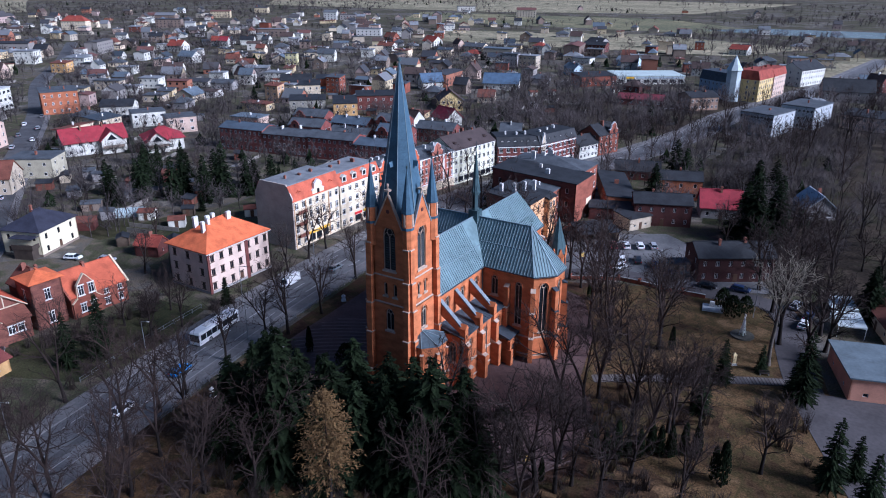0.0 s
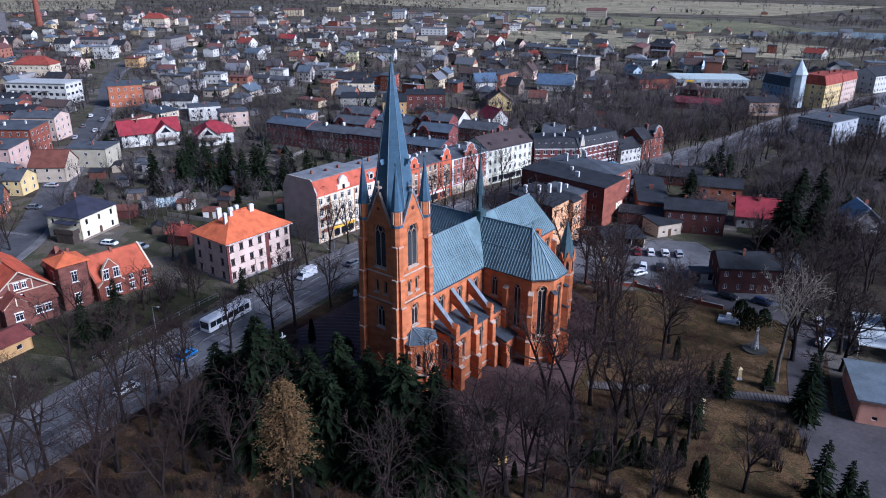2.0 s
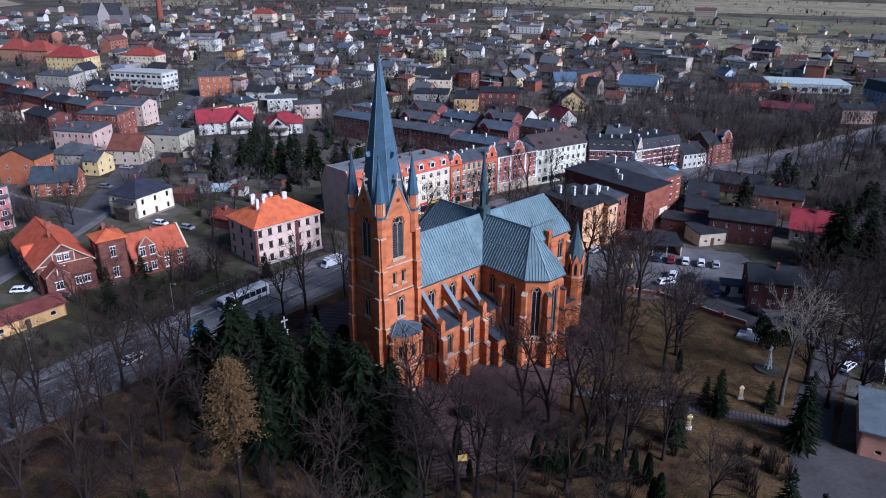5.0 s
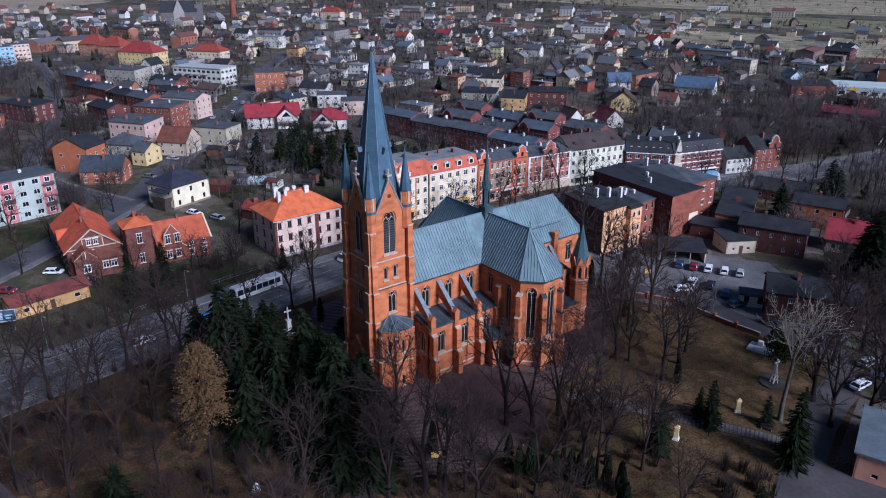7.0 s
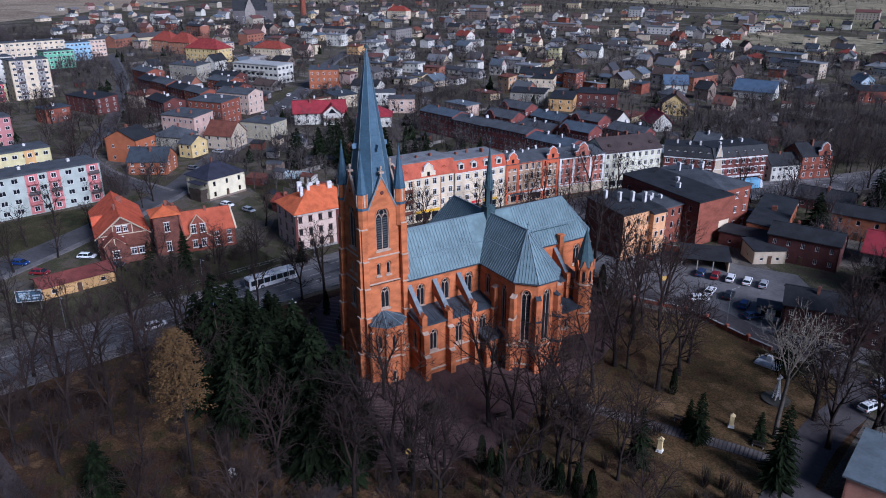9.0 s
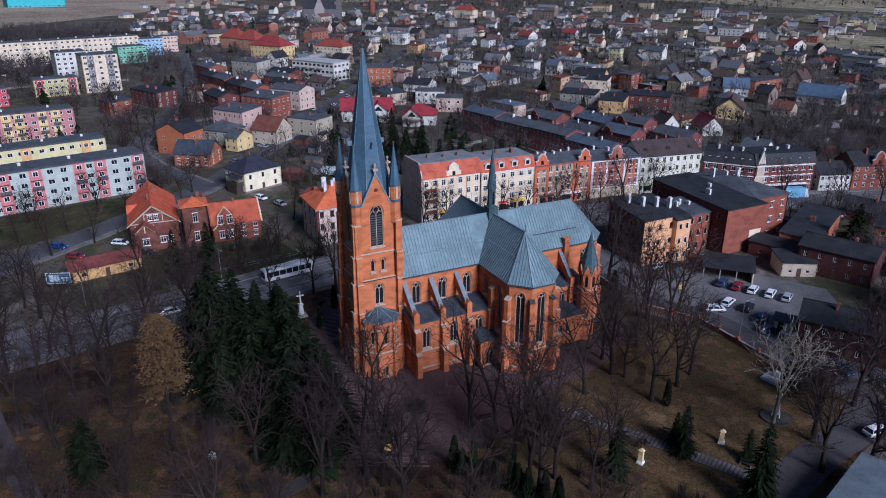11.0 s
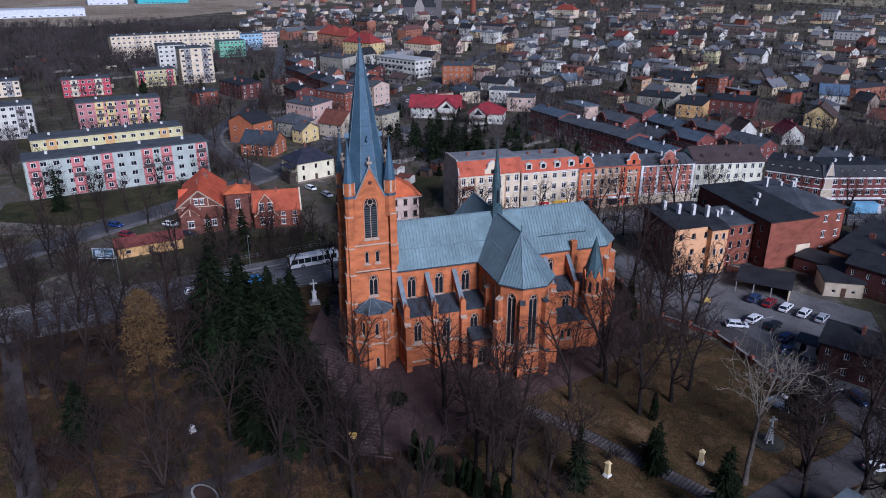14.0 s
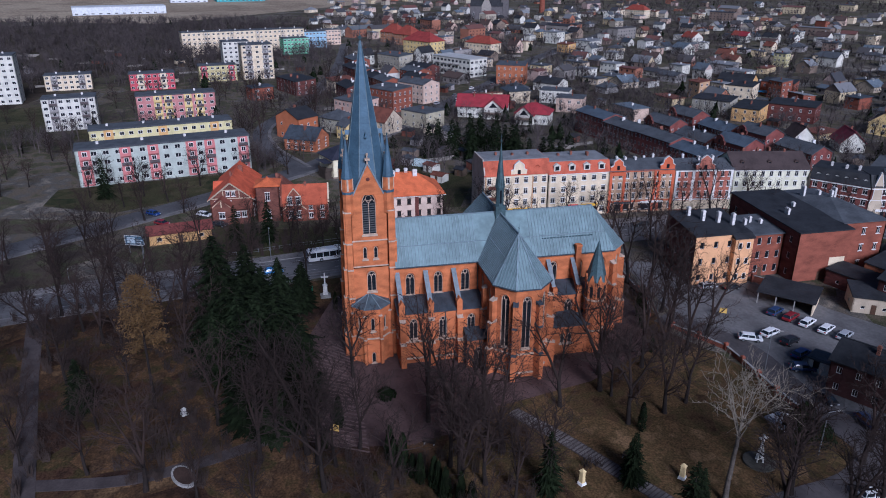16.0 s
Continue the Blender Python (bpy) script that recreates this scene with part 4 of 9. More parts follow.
# stair turret
TX, TY = 11.1, 15.4
tr = part("stair_turret", Shape().prism(ring(8, 1.85, TX, TY, .5), 0, 14.2), BRICK, church)
part("turret_roof", Shape().cone(ring(8, 2.05, TX, TY, .5), 14.4, (TX, TY, 22.1)), COPPER, tr, "green-grey pointed turret roof")
for k in range(8):
    gb = Shape()
    op = Shape()
    a = 2 * math.pi * k / 8
    cx, cy = TX + 1.75 * math.cos(a), TY + 1.75 * math.sin(a)
    ux, uy = -math.sin(a) * .66, math.cos(a) * .66
    ox, oy = math.cos(a) * .22, math.sin(a) * .22
    gb.add([(cx - ux, cy - uy, 13.9), (cx + ux, cy + uy, 13.9), (cx, cy, 15.7), (cx - ux + ox, cy - uy + oy, 13.9), (cx + ux + ox, cy + uy + oy, 13.9), (cx + ox, cy + oy, 15.7)], [(0, 2, 1), (3, 4, 5), (0, 3, 5, 2), (1, 2, 5, 4), (0, 1, 4, 3)])
    op.add([(cx - ux * .4 - ox * .3, cy - uy * .4 - oy * .3, 11.3), (cx + ux * .4 - ox * .3, cy + uy * .4 - oy * .3, 11.3), (cx + ux * .4 - ox * .3, cy + uy * .4 - oy * .3, 13.2), (cx - ox * .3, cy - oy * .3, 13.7), (cx - ux * .4 - ox * .3, cy - uy * .4 - oy * .3, 13.2),
            (cx - ux * .4 + ox * .1, cy - uy * .4 + oy * .1, 11.3), (cx + ux * .4 + ox * .1, cy + uy * .4 + oy * .1, 11.3), (cx + ux * .4 + ox * .1, cy + uy * .4 + oy * .1, 13.2), (cx + ox * .1, cy + oy * .1, 13.7), (cx - ux * .4 + ox * .1, cy - uy * .4 + oy * .1, 13.2)],
           [(5, 6, 7, 8, 9), (0, 5, 9, 4), (1, 2, 7, 6), (2, 3, 8, 7), (3, 4, 9, 8)])
    part("gablet", gb, BRICK, tr)
    part("slit_window", op, GLASS, tr)
for z in (4.5, 10.6):
    part("string_course", Shape().prism(ring(8, 2.0, TX, TY, .5), z, z + 0.3), STONE, tr)
# south porch in the corner of aisle and transept
gwall("porch_wall", (12.4, -8.6), (12.4, -5.0), 0, 5.2, [(1.8, 0.85, 0.1, 3.6)], t=0.5)
gwall("porch_wall", (9.6, -8.6), (12.4, -8.6), 0, 5.2, [], t=0.5)
part("porch_roof", Shape().loft(up([(9.4, -9.0), (12.8, -9.0), (12.8, -4.95), (9.4, -4.95)], 5.2), [(9.4, -9.0, 6.4), (12.8, -9.0, 5.45), (12.8, -4.95, 5.45), (9.4, -4.95, 6.4)]), SLATE, church, "dark porch roof")
part("porch_pier", Shape().box(12.2, 13.2, -9.1, -8.2, 0, 3.2).box(12.3, 12.9, -9.0, -8.3, 3.2, 5.0), BRICK, church)

# ---- tower ----
TCX, TCY = 0.2, -24.7
H1, H2 = 4.05, 3.75


def tface(h):
    a = [(TCX + h, TCY - h), (TCX + h, TCY + h), (TCX - h, TCY + h), (TCX - h, TCY - h)]
    return [(a[i], a[(i + 1) % 4]) for i in range(4)]


for i, (p0, p1) in enumerate(tface(H1)):
    gwall("tower_wall", p0, p1, 0, 17.5, [(H1, 0.8, 12.7, 16.7)], t=0.7)
    course(p0, p1, 5.0, 0.26, 0.16)
for i, (p0, p1) in enumerate(tface(H2)):
    gwall("tower_wall", p0, p1, 17.5, 22.4, [(H2 - 0.95, 0.36, 18.9, 21.2), (H2 + 0.95, 0.36, 18.9, 21.2)], t=0.7)
    gwall("tower_wall", p0, p1, 22.4, 31.6, [(H2, 1.2, 23.5, 31.0)], t=0.7, louvre=True)
    course(p0, p1, 17.35, 0.3, 0.3)
    course(p0, p1, 22.3, 0.24, 0.16)
    # gable with its own slope, window and cross-shaped finial
    d = Vector((p1[0] - p0[0], p1[1] - p0[1], 0)).normalized()
    n = Vector((d.y, -d.x, 0))
    mid = Vector(((p0[0] + p1[0]) / 2, (p0[1] + p1[1]) / 2, 0))
    q = [mid - d * 2.55, mid + d * 2.55]
    gs = Shape().add([q[0] + Vector((0, 0, 30.8)) + n * .12, q[1] + Vector((0, 0, 30.8)) + n * .12, mid + Vector((0, 0, 36.1)) + n * .12, q[0] + Vector((0, 0, 30.8)) - n * .5, q[1] + Vector((0, 0, 30.8)) - n * .5, mid + Vector((0, 0, 36.1)) - n * .5],
                     [(0, 1, 2), (5, 4, 3), (1, 4, 5, 2), (3, 0, 2, 5), (0, 3, 4, 1)])
    gab = part("gable", gs, BRICK, church)
    cp = Shape()
    for e in q:
        cp.beam(e + Vector((0, 0, 30.85)) + n * .0, mid + Vector((0, 0, 36.2)) + n * .0, 0.42, 0.22)
    part("gable_coping", cp, STONE if i % 2 else MATS["grey_coping"], gab)
    ro = Shape()
    for e in q:
        a, b, c = e + Vector((0, 0, 30.9)) - n * .3, mid + Vector((0, 0, 36.1)) - n * .3, mid + Vector((0, 0, 36.1)) - n * 3.0
        ro.face(a, b, c, e + Vector((0, 0, 31.0)) - n * 2.4) if e is q[1] else ro.face(c, b, a, e + Vector((0, 0, 31.0)) - n * 2.4)
    part("gable_roof", ro, SPIRE, gab)
    fn = mid + Vector((0, 0, 36.2))
    part("finial", Shape().tube(fn, fn + Vector((0, 0, 1.5)), 0.16, 0.1, 6).prism([(fn.x + x, fn.y + y) for x, y in sq(0, 0, .42, .42)], fn.z + .7, fn.z + 1.0).prism(ring(6, .2, fn.x, fn.y), fn.z + 1.5, fn.z + 1.9), STONE, gab)
    oc = fn + n * .15 - Vector((0, 0, 2.6))
    part("roundel", Shape().tube(oc, oc + n * .06, .33, .33, 12, True), BRICKD, gab)
for sx in (-1, 1):
    for sy in (-1, 1):
        cx, cy = TCX + sx * (H1 - .35), TCY + sy * (H1 - .35)
        # corner piers, stepping back as they rise
        pr = part("corner_pier", Shape().box(cx - .46, cx + .46, cy - .46, cy + .46, 0, 28.5), BRICK, church)
        for z0, z1, o in ((0, 5.0, 1.25), (5.0, 12.0, 1.0), (12.0, 17.4, .8), (17.4, 22.3, .62), (22.3, 28.0, .42)):
            for dx, dy in ((sx, 0), (0, sy)):
                fx, fy = cx + dx * (o + .35), cy + dy * (o + .35)
                w = .5
                part("pier_stage", Shape().box(min(cx, fx) - (w if dy else 0), max(cx, fx) + (w if dy else 0), min(cy, fy) - (w if dx else 0), max(cy, fy) + (w if dx else 0), z0, z1), BRICK, pr)
                fx, fy = cx + dx * (o + .42), cy + dy * (o + .42)
                w = .56
                part("stone_set_off", Shape().box(min(cx, fx) - (w if dy else 0), max(cx, fx) + (w if dy else 0), min(cy, fy) - (w if dx else 0), max(cy, fy) + (w if dx else 0), z1 - .16, z1 + .04), STONE, pr)
        px, py = TCX + sx * (H2 - .25), TCY + sy * (H2 - .25)
        pn = part("pinnacle", Shape().prism(ring(8, .95, px, py, .5), 27.5, 34.0), BRICK, church)
        for k in range(4):
            a = math.pi / 2 * k
            part("pale_panel", Shape().prism(sq(px + .86 * math.cos(a), py + .86 * math.sin(a), .16), 31.8, 33.9), STONE, pn)
        for z0, z1 in ((31.2, 31.6), (33.9, 34.2)):
            part("cornice", Shape().prism(ring(8, 1.05, px, py, .5), z0, z1), SPIRE, pn)
        part("pinnacle_roof", Shape().cone(ring(8, 1.0, px, py, .5), 34.2, (px, py, 41.3)), SPIRE, pn)
        part("ball", Shape().prism(ring(6, .16, px, py), 41.0, 41.4), COPPER, pn)
s = Shape()
A = ring(8, 4.15, TCX, TCY, .5)
B = ring(8, 3.75, TCX, TCY, .5)
D = ring(8, .14, TCX, TCY, .5)
s.loft(up(A, 31.6), up(B, 33.6)).loft(up(B, 33.6), up(D, 56.0))
sp = part("spire", s, SPIRE, church, "tall slender blue-grey sheet-clad spire")
for b, dd in zip(B, D):
    part("spire_rib", Shape().tube((*b, 33.6), (*dd, 56.0), .09, .03, 4), SEAM, sp)
bands = Shape()
for k in range(1, 22):
    f = k / 22
    bands.prism(ring(8, 3.75 + (.14 - 3.75) * f + .02, TCX, TCY, .5), 33.6 + 22.4 * f, 33.6 + 22.4 * f + .04)
tagged(part("sheet_joints", bands, mat("spire_joint", (.055, .098, .14), .6, .3, 1, 3), sp, "level joints of the spire sheets"), kind="stuff")
tip = Shape().tube((TCX, TCY, 55.8), (TCX, TCY, 58.6), .06, .04, 6)
for k in range(5):
    z, rr = 56.2 + k * .12, (.14, .3, .34, .3, .14)[k]
    tip.prism(ring(8, rr, TCX, TCY), z, z + .12)
tip.box(TCX - .5, TCX + .5, TCY - .05, TCY + .05, 57.8, 57.92)
part("spire_cross", tip, COPPER, sp, "ball and cross on the spire")
for k in range(0, 8, 2):
    luc = Shape()
    a = 2 * math.pi * (k) / 8
    c = Vector((TCX + 2.3 * math.cos(a), TCY + 2.3 * math.sin(a), 40.6))
    u = Vector((-math.sin(a), math.cos(a), 0)) * .24
    o = Vector((math.cos(a), math.sin(a), 0)) * .75
    luc.add([c - u, c + u, c + o * 1.2 - u, c + o * 1.2 + u, c + o * 1.2 + Vector((0, 0, .8)), c + Vector((0, 0, .8))], [(2, 3, 4), (0, 2, 4, 5), (3, 1, 5, 4), (0, 1, 3, 2)])
    part("spire_dormer", luc, SPIRE, sp)
# west portal
gwall("portal_wall", (TCX - 2.4, TCY - H1 - 1.0), (TCX + 2.4, TCY - H1 - 1.0), 0, 5.5, [(2.4, 1.2, 0.1, 4.4)], t=0.6)
part("portal_roof", Shape().add([(TCX - 2.6, TCY - H1 - 1.1, 5.4), (TCX + 2.6, TCY - H1 - 1.1, 5.4), (TCX, TCY - H1 - 1.1, 8.2), (TCX - 2.6, TCY - H1 + .1, 5.4), (TCX + 2.6, TCY - H1 + .1, 5.4), (TCX, TCY - H1 + .1, 8.2)], [(0, 1, 2), (1, 4, 5, 2), (3, 0, 2, 5), (0, 3, 4, 1), (5, 4, 3)]), BRICK, church)
# many-sided annex on the south side of the tower
AXc, AYc, AR = 4.9, -25.2, 3.25
pts = [(AXc + AR * math.cos(a), AYc + AR * math.sin(a)) for a in [math.radians(v) for v in (-90, -60, -20, 20, 60, 90)]]
pts = [(AXc + AR * math.cos(math.radians(v)) / math.cos(math.radians(22.5)), AYc + AR * math.sin(math.radians(v)) / math.cos(math.radians(22.5))) for v in (-112.5, -67.5, -22.5, 22.5, 67.5, 112.5)]
for i in range(5):
    L = math.hypot(pts[i + 1][0] - pts[i][0], pts[i + 1][1] - pts[i][1])
    gwall("annex_wall", pts[i], pts[i + 1], 0, 10.9, [(L / 2, 0.36, 6.6, 9.2)] if i != 2 else [(L / 2, 0.36, 0.1, 2.3), (L / 2, 0.36, 6.6, 9.2)], t=0.4)
    course(pts[i], pts[i + 1], 5.0, 0.3, 0.15)
    course(pts[i], pts[i + 1], 10.7, 0.25, 0.2, BRICK)
    a = math.radians(-112.5 + 45 * i)
    buttress(pts[i][0], pts[i][1], math.degrees(a), [(0, 5.0, .5), (5.0, 9.6, .3)], .5)
part("annex_roof", Shape().add([*[((p[0] - AXc) * 1.08 + AXc, (p[1] - AYc) * 1.08 + AYc, 10.95) for p in pts], (3.9, AYc, 12.3)], [(5, 4, 3, 2, 1, 0), *[(i, i + 1, 6) for i in range(5)], (5, 0, 6)]), mat("annex_sheet", (0.085, 0.115, 0.135), 0.6, 0.35, 1.5, 2, metal=.1), church, "blue-grey sheet roof of the annex")
anx = Shape()
for p in pts:
    anx.beam(((p[0] - AXc) * 1.08 + AXc, (p[1] - AYc) * 1.08 + AYc, 10.97), (3.9, AYc, 12.32), .12, .08)
tagged(part("roof_seams", anx, SEAM, church), kind="stuff")

# ridge turret over the crossing
s = Shape()
s.prism(sq(0, 0, .95), 23.2, 26.0).prism(ring(8, .75, 0, 0, .5), 26.0, 29.4)
s.prism(ring(8, .95, 0, 0, .5), 29.4, 29.7)
fl = part("ridge_turret", s, COPPER, church, "slim green-grey ridge turret")
part("turret_opening", Shape().prism(sq(0, 0, .2, .72), 26.5, 29.0).prism(sq(0, 0, .72, .2), 26.5, 29.0), GLASS, fl)
part("turret_spire", Shape().cone(ring(8, .85, 0, 0, .5), 29.7, (0, 0, 38.0)), COPPER, fl)
for k in range(8):
    gg = Shape()
    a = 2 * math.pi * k / 8
    gg.cone([(x + .78 * math.cos(a), y + .78 * math.sin(a)) for x, y in ring(4, .16)], 29.5, (.78 * math.cos(a), .78 * math.sin(a), 31.2))
    part("crocket", gg, COPPER, fl)
part("turret_ball", Shape().tube((0, 0, 37.6), (0, 0, 39.4), .04, .03, 5).prism(ring(6, .18), 38.0, 38.3).box(-.25, .25, -.03, .03, 38.9, 38.97), COPPER, fl)
# downpipes
for x, y in ((4.75, -5.2), (4.75, 5.2), (9.7, -12.3)):
    part("downpipe", Shape().tube((x, y, .1), (x, y, 16.9 if x < 5 else 10), .07, .07, 6), COPPER, church)

# ---- houses near the church ----
TAKEN = []      # (x, y, radius) of ground that is built on


def take(x, y, r):
    TAKEN.append((x, y, r))


def free(x, y, r):
    return all((x - a) ** 2 + (y - b) ** 2 > (r + q) ** 2 for a, b, q in TAKEN)


def dormer(parent, m, w, h, dp, wall_m, roof_m, round_top=False):
    """A dormer standing on a roof slope; its front looks to -y of m."""
    s = Shape().box(-w / 2, w / 2, 0, dp, 0, h)
    s.add([(-w / 2, 0, h), (w / 2, 0, h), (0, 0, h + w * .3), (-w / 2, dp, h), (w / 2, dp, h), (0, dp, h + w * .3)], [(0, 1, 2), (1, 4, 5, 2), (3, 0, 2, 5), (5, 4, 3)])
    d = part("dormer", s, wall_m, parent)
    d.matrix_basis = m
    r = Shape()
    for sd in (-1, 1):
        a = [(0, -.15, h + w * .32), (sd * (w / 2 + .12), -.15, h - .02), (sd * (w / 2 + .12), dp, h - .02), (0, dp, h + w * .32)]
        if sd > 0:
            a = a[::-1]
        r.loft(a[::-1], [(x, y, z + .08) for x, y, z in a[::-1]])
    part("dormer_roof", r, roof_m, d)
    part("dormer_window", Shape().box(-w * .3, w * .3, -.04, .03, .25, h - .1), GLASS, d)
    return d


def gable_front(parent, u, w, h0, h1, d, m, trim=None):
    """A raised shaped gable on the front wall plane (y = -d/2) of a house."""
    y = -d / 2
    s = Shape()
    prof = [(-w / 2, h0), (w / 2, h0), (w / 2, h0 + (h1 - h0) * .35), (w * .32, h0 + (h1 - h0) * .45), (w * .28, h0 + (h1 - h0) * .75), (0, h1), (-w * .28, h0 + (h1 - h0) * .75), (-w * .32, h0 + (h1 - h0) * .45), (-w / 2, h0 + (h1 - h0) * .35)]
    n = len(prof)
    s.add([*[(u + x, y - .12, z) for x, z in prof], *[(u + x, y + .5, z) for x, z in prof]], [tuple(range(n)), tuple(reversed(range(n, 2 * n))), *[(i, n + i, n + (i + 1) % n, (i + 1) % n) for i in range(n)]])
    g = part("gable", s, m, parent)
    if trim:
        t = Shape()
        for a, b in zip(prof[2:], prof[3:]):
            t.beam((u + a[0], y + .15, a[1]), (u + b[0], y + .15, b[1]), .7, .14)
        part("gable_coping", t, trim, g)
    part("gable_window", Shape().box(u - .45, u + .45, y - .16, y - .05, h0 + .5, h0 + 1.7), GLASS, g)
    return g


# orange-roofed house on the corner
oh = house("apartment_house", "pale pink rendered house with an orange hipped tile roof", -129.3, 107.6, 90, 19.0, 13.2, 9.9, "hip", 4.6, plaster("shell", (.60, .46, .37)), ORANGE_T, 3, (7, 3), (1.05, 1.55), "trim", .5, 0, category="house", plinth=GREYP, frame_m=mat("dark_brown_frame", (.12, .08, .06), .6, .3))
for x, y, w, h in ((-3.2, -.6, .7, 1.6), (-1.8, 1.2, 1.1, 1.4), (2.6, -.9, 1.2, 1.8), (.6, 2.2, .9, 1.0), (-4.6, 2.0, 1.2, 2.2), (-5.4, -1.4, .8, 1.5)):
    chimney(oh, x, y, 10.5, 14.6 + h * .5, w, .7, CHIMW)
part("corner_strip", Shape().box(-9.56, -8.9, -6.68, -6.5, 0, 9.8).box(1.6, 2.6, -6.72, -6.5, 0, 9.8), BRICKD, oh)
part("eaves_board", Shape().box(-10.0, 10.0, -7.1, -6.95, 9.75, 9.98), FRAME, oh)
take(-129, 107, 13)
# white house with a dark hipped roof
wh = house("detached_house", "white two-storey house with a dark hipped roof", -184.5, 95.5, 111, 14.0, 11.0, 6.6, "hip", 3.6, plaster("warm_white", (.74, .67, .46)), mat("dark_tiles", (.035, .035, .05), .6, .4, 2, 4), 2, (3, 3), (.9, 1.5), "plain", .5, 1, category="house", plinth=BROWNP, frame_m=mat("brown_frame", (.10, .06, .03), .6, .3))
part("balcony", Shape().box(-9.6, -7.0, -5.0, 1.0, 2.7, 2.95).box(-9.6, -9.45, -5.0, 1.0, 2.95, 3.9).box(-9.6, -7.0, -5.0, -4.85, 2.95, 3.9).box(-9.5, -7.2, -4.6, .8, 0, 2.7), mat("dark_boards", (.06, .045, .035), .8, .4), wh, "dark boarded balcony")
part("porch_roof", Shape().box(-9.9, -6.9, -5.3, 1.3, 5.6, 5.75), mat("dark_tiles", (.035, .035, .05)), wh)
take(-184, 95, 11)
# brick lodge
LODGE = mat("lodge_brick", (.155, .062, .043), .9, .5, 2.0, 5.0, stretch=(1, 1, 2.2))
lg = house("brick_lodge", "dark red brick lodge with a half-timbered gable and red tile roof", -152.5, 61.2, -4, 23.0, 11.5, 6.6, "gable", 4.4, LODGE, rooftile("lodge", (.50, .10, .04)), 2, (6, 3), (1.2, 1.6), "cross", .6, 2, category="house")
tm = Shape()
for a, b in (((11.55, -5.9, 6.2), (11.55, 0, 10.7)), ((11.55, 5.9, 6.2), (11.55, 0, 10.7)), ((11.55, -2.8, 8.9), (11.55, 2.8, 8.9)), ((11.55, -5.6, 6.5), (11.55, 5.6, 6.5)), ((11.55, -2.2, 6.6), (11.55, -2.2, 8.9)), ((11.55, 2.2, 6.6), (11.55, 2.2, 8.9))):
    tm.beam(a, b, .15, .2)
part("half_timbering", tm, BEIGEP, lg)
for y in (-.75, .75):
    put_window(lg, on_wall((11.53, -5.75), (11.53, 5.75), 5.75 + y, 7.3, .0) @ pose(0, -.2, 0), .95, 1.4, "cross")
bay = part("bay", Shape().box(11.4, 15.0, -4.8, .2, 0, 5.2).add([(11.4, -4.8, 5.2), (15.0, -4.8, 5.2), (15.0, .2, 5.2), (11.4, .2, 5.2), (11.4, -2.3, 7.4), (15.0, -2.3, 7.4)], [(0, 1, 5, 4), (2, 3, 4, 5), (1, 2, 5), (3, 0, 4)]), LODGE, lg)
part("bay_roof", Shape().loft([(11.2, -5.2, 5.0), (15.4, -5.2, 5.0), (15.4, -2.3, 7.5), (11.2, -2.3, 7.5)], [(11.2, -5.2, 5.2), (15.4, -5.2, 5.2), (15.4, -2.3, 7.7), (11.2, -2.3, 7.7)]).loft([(11.2, -2.3, 7.5), (15.4, -2.3, 7.5), (15.4, .6, 5.0), (11.2, .6, 5.0)], [(11.2, -2.3, 7.7), (15.4, -2.3, 7.7), (15.4, .6, 5.2), (11.2, .6, 5.2)]), rooftile("bay_tiles", (.20, .06, .04)), bay)
part("bay_timbering", Shape().beam((15.02, -4.7, 5.1), (15.02, -2.3, 7.3), .16, .3).beam((15.02, .1, 5.1), (15.02, -2.3, 7.3), .16, .3).beam((15.02, -2.4, 5.2), (15.02, -2.4, 6.9), .2, .2), CREAMP, bay)
wing = part("wing", Shape().box(11.4, 14.2, .2, 5.6, 0, 4.6), LODGE, lg)
part("wing_roof", Shape().loft([(11.3, .2, 6.4), (14.6, .2, 4.4), (14.6, 5.9, 4.4), (11.3, 5.9, 6.4)], [(11.3, .2, 6.6), (14.6, .2, 4.6), (14.6, 5.9, 4.6), (11.3, 5.9, 6.6)]), RUST_T, wing)
for y in (1.6, 3.4):
    put_window(wing, on_wall((14.2, .2), (14.2, 5.6), y, 2.0, .0) @ pose(0, -.2, 0), 1.3, 1.6, "cross")
put_window(bay, on_wall((15.0, -4.8), (15.0, .2), 2.5, 2.0, .0) @ pose(0, -.2, 0), 1.5, 1.7, "cross")
house("stair_tower", "brick stair block with a bright orange tile roof", -141.6, 70.6, -4, 6.4, 6.2, 10.2, "hip", 1.7, LODGE, ORANGE_T, 2, (1, 1), (1.2, 2.4), "cross", .5, 0, category="house", door=False)
lw = house("brick_lodge", "red brick lodge wing with a shaped gable and orange roof", -142.5, 80.8, 86, 12.6, 11.0, 4.9, "gable", 4.0, BRICKR, rooftile("lodge_wing", (.42, .10, .045)), 2, (4, 2), (1.1, 1.5), "cross", .35, 1, category="house")
gable_front(lw, -2.9, 6.4, 0.1, 9.5, 11.6, BRICKR, CREAMP)
for u in (-4.0, -1.8):
    put_window(lw, pose(u, -5.95, 5.0) @ pose(0, -.2, 0), 1.2, 2.2, "cross")
    put_window(lw, pose(u, -5.95, 1.2) @ pose(0, -.2, 0), 1.2, 1.9, "cross")
for sx in (-1, 1):
    part("gable_parapet", Shape().beam((sx * 6.5, -6.0, 4.5), (sx * 6.5, 0, 9.15), .4, .3).beam((sx * 6.5, 6.0, 4.5), (sx * 6.5, 0, 9.15), .4, .3), CREAMP if sx > 0 else BRICKR, lw)
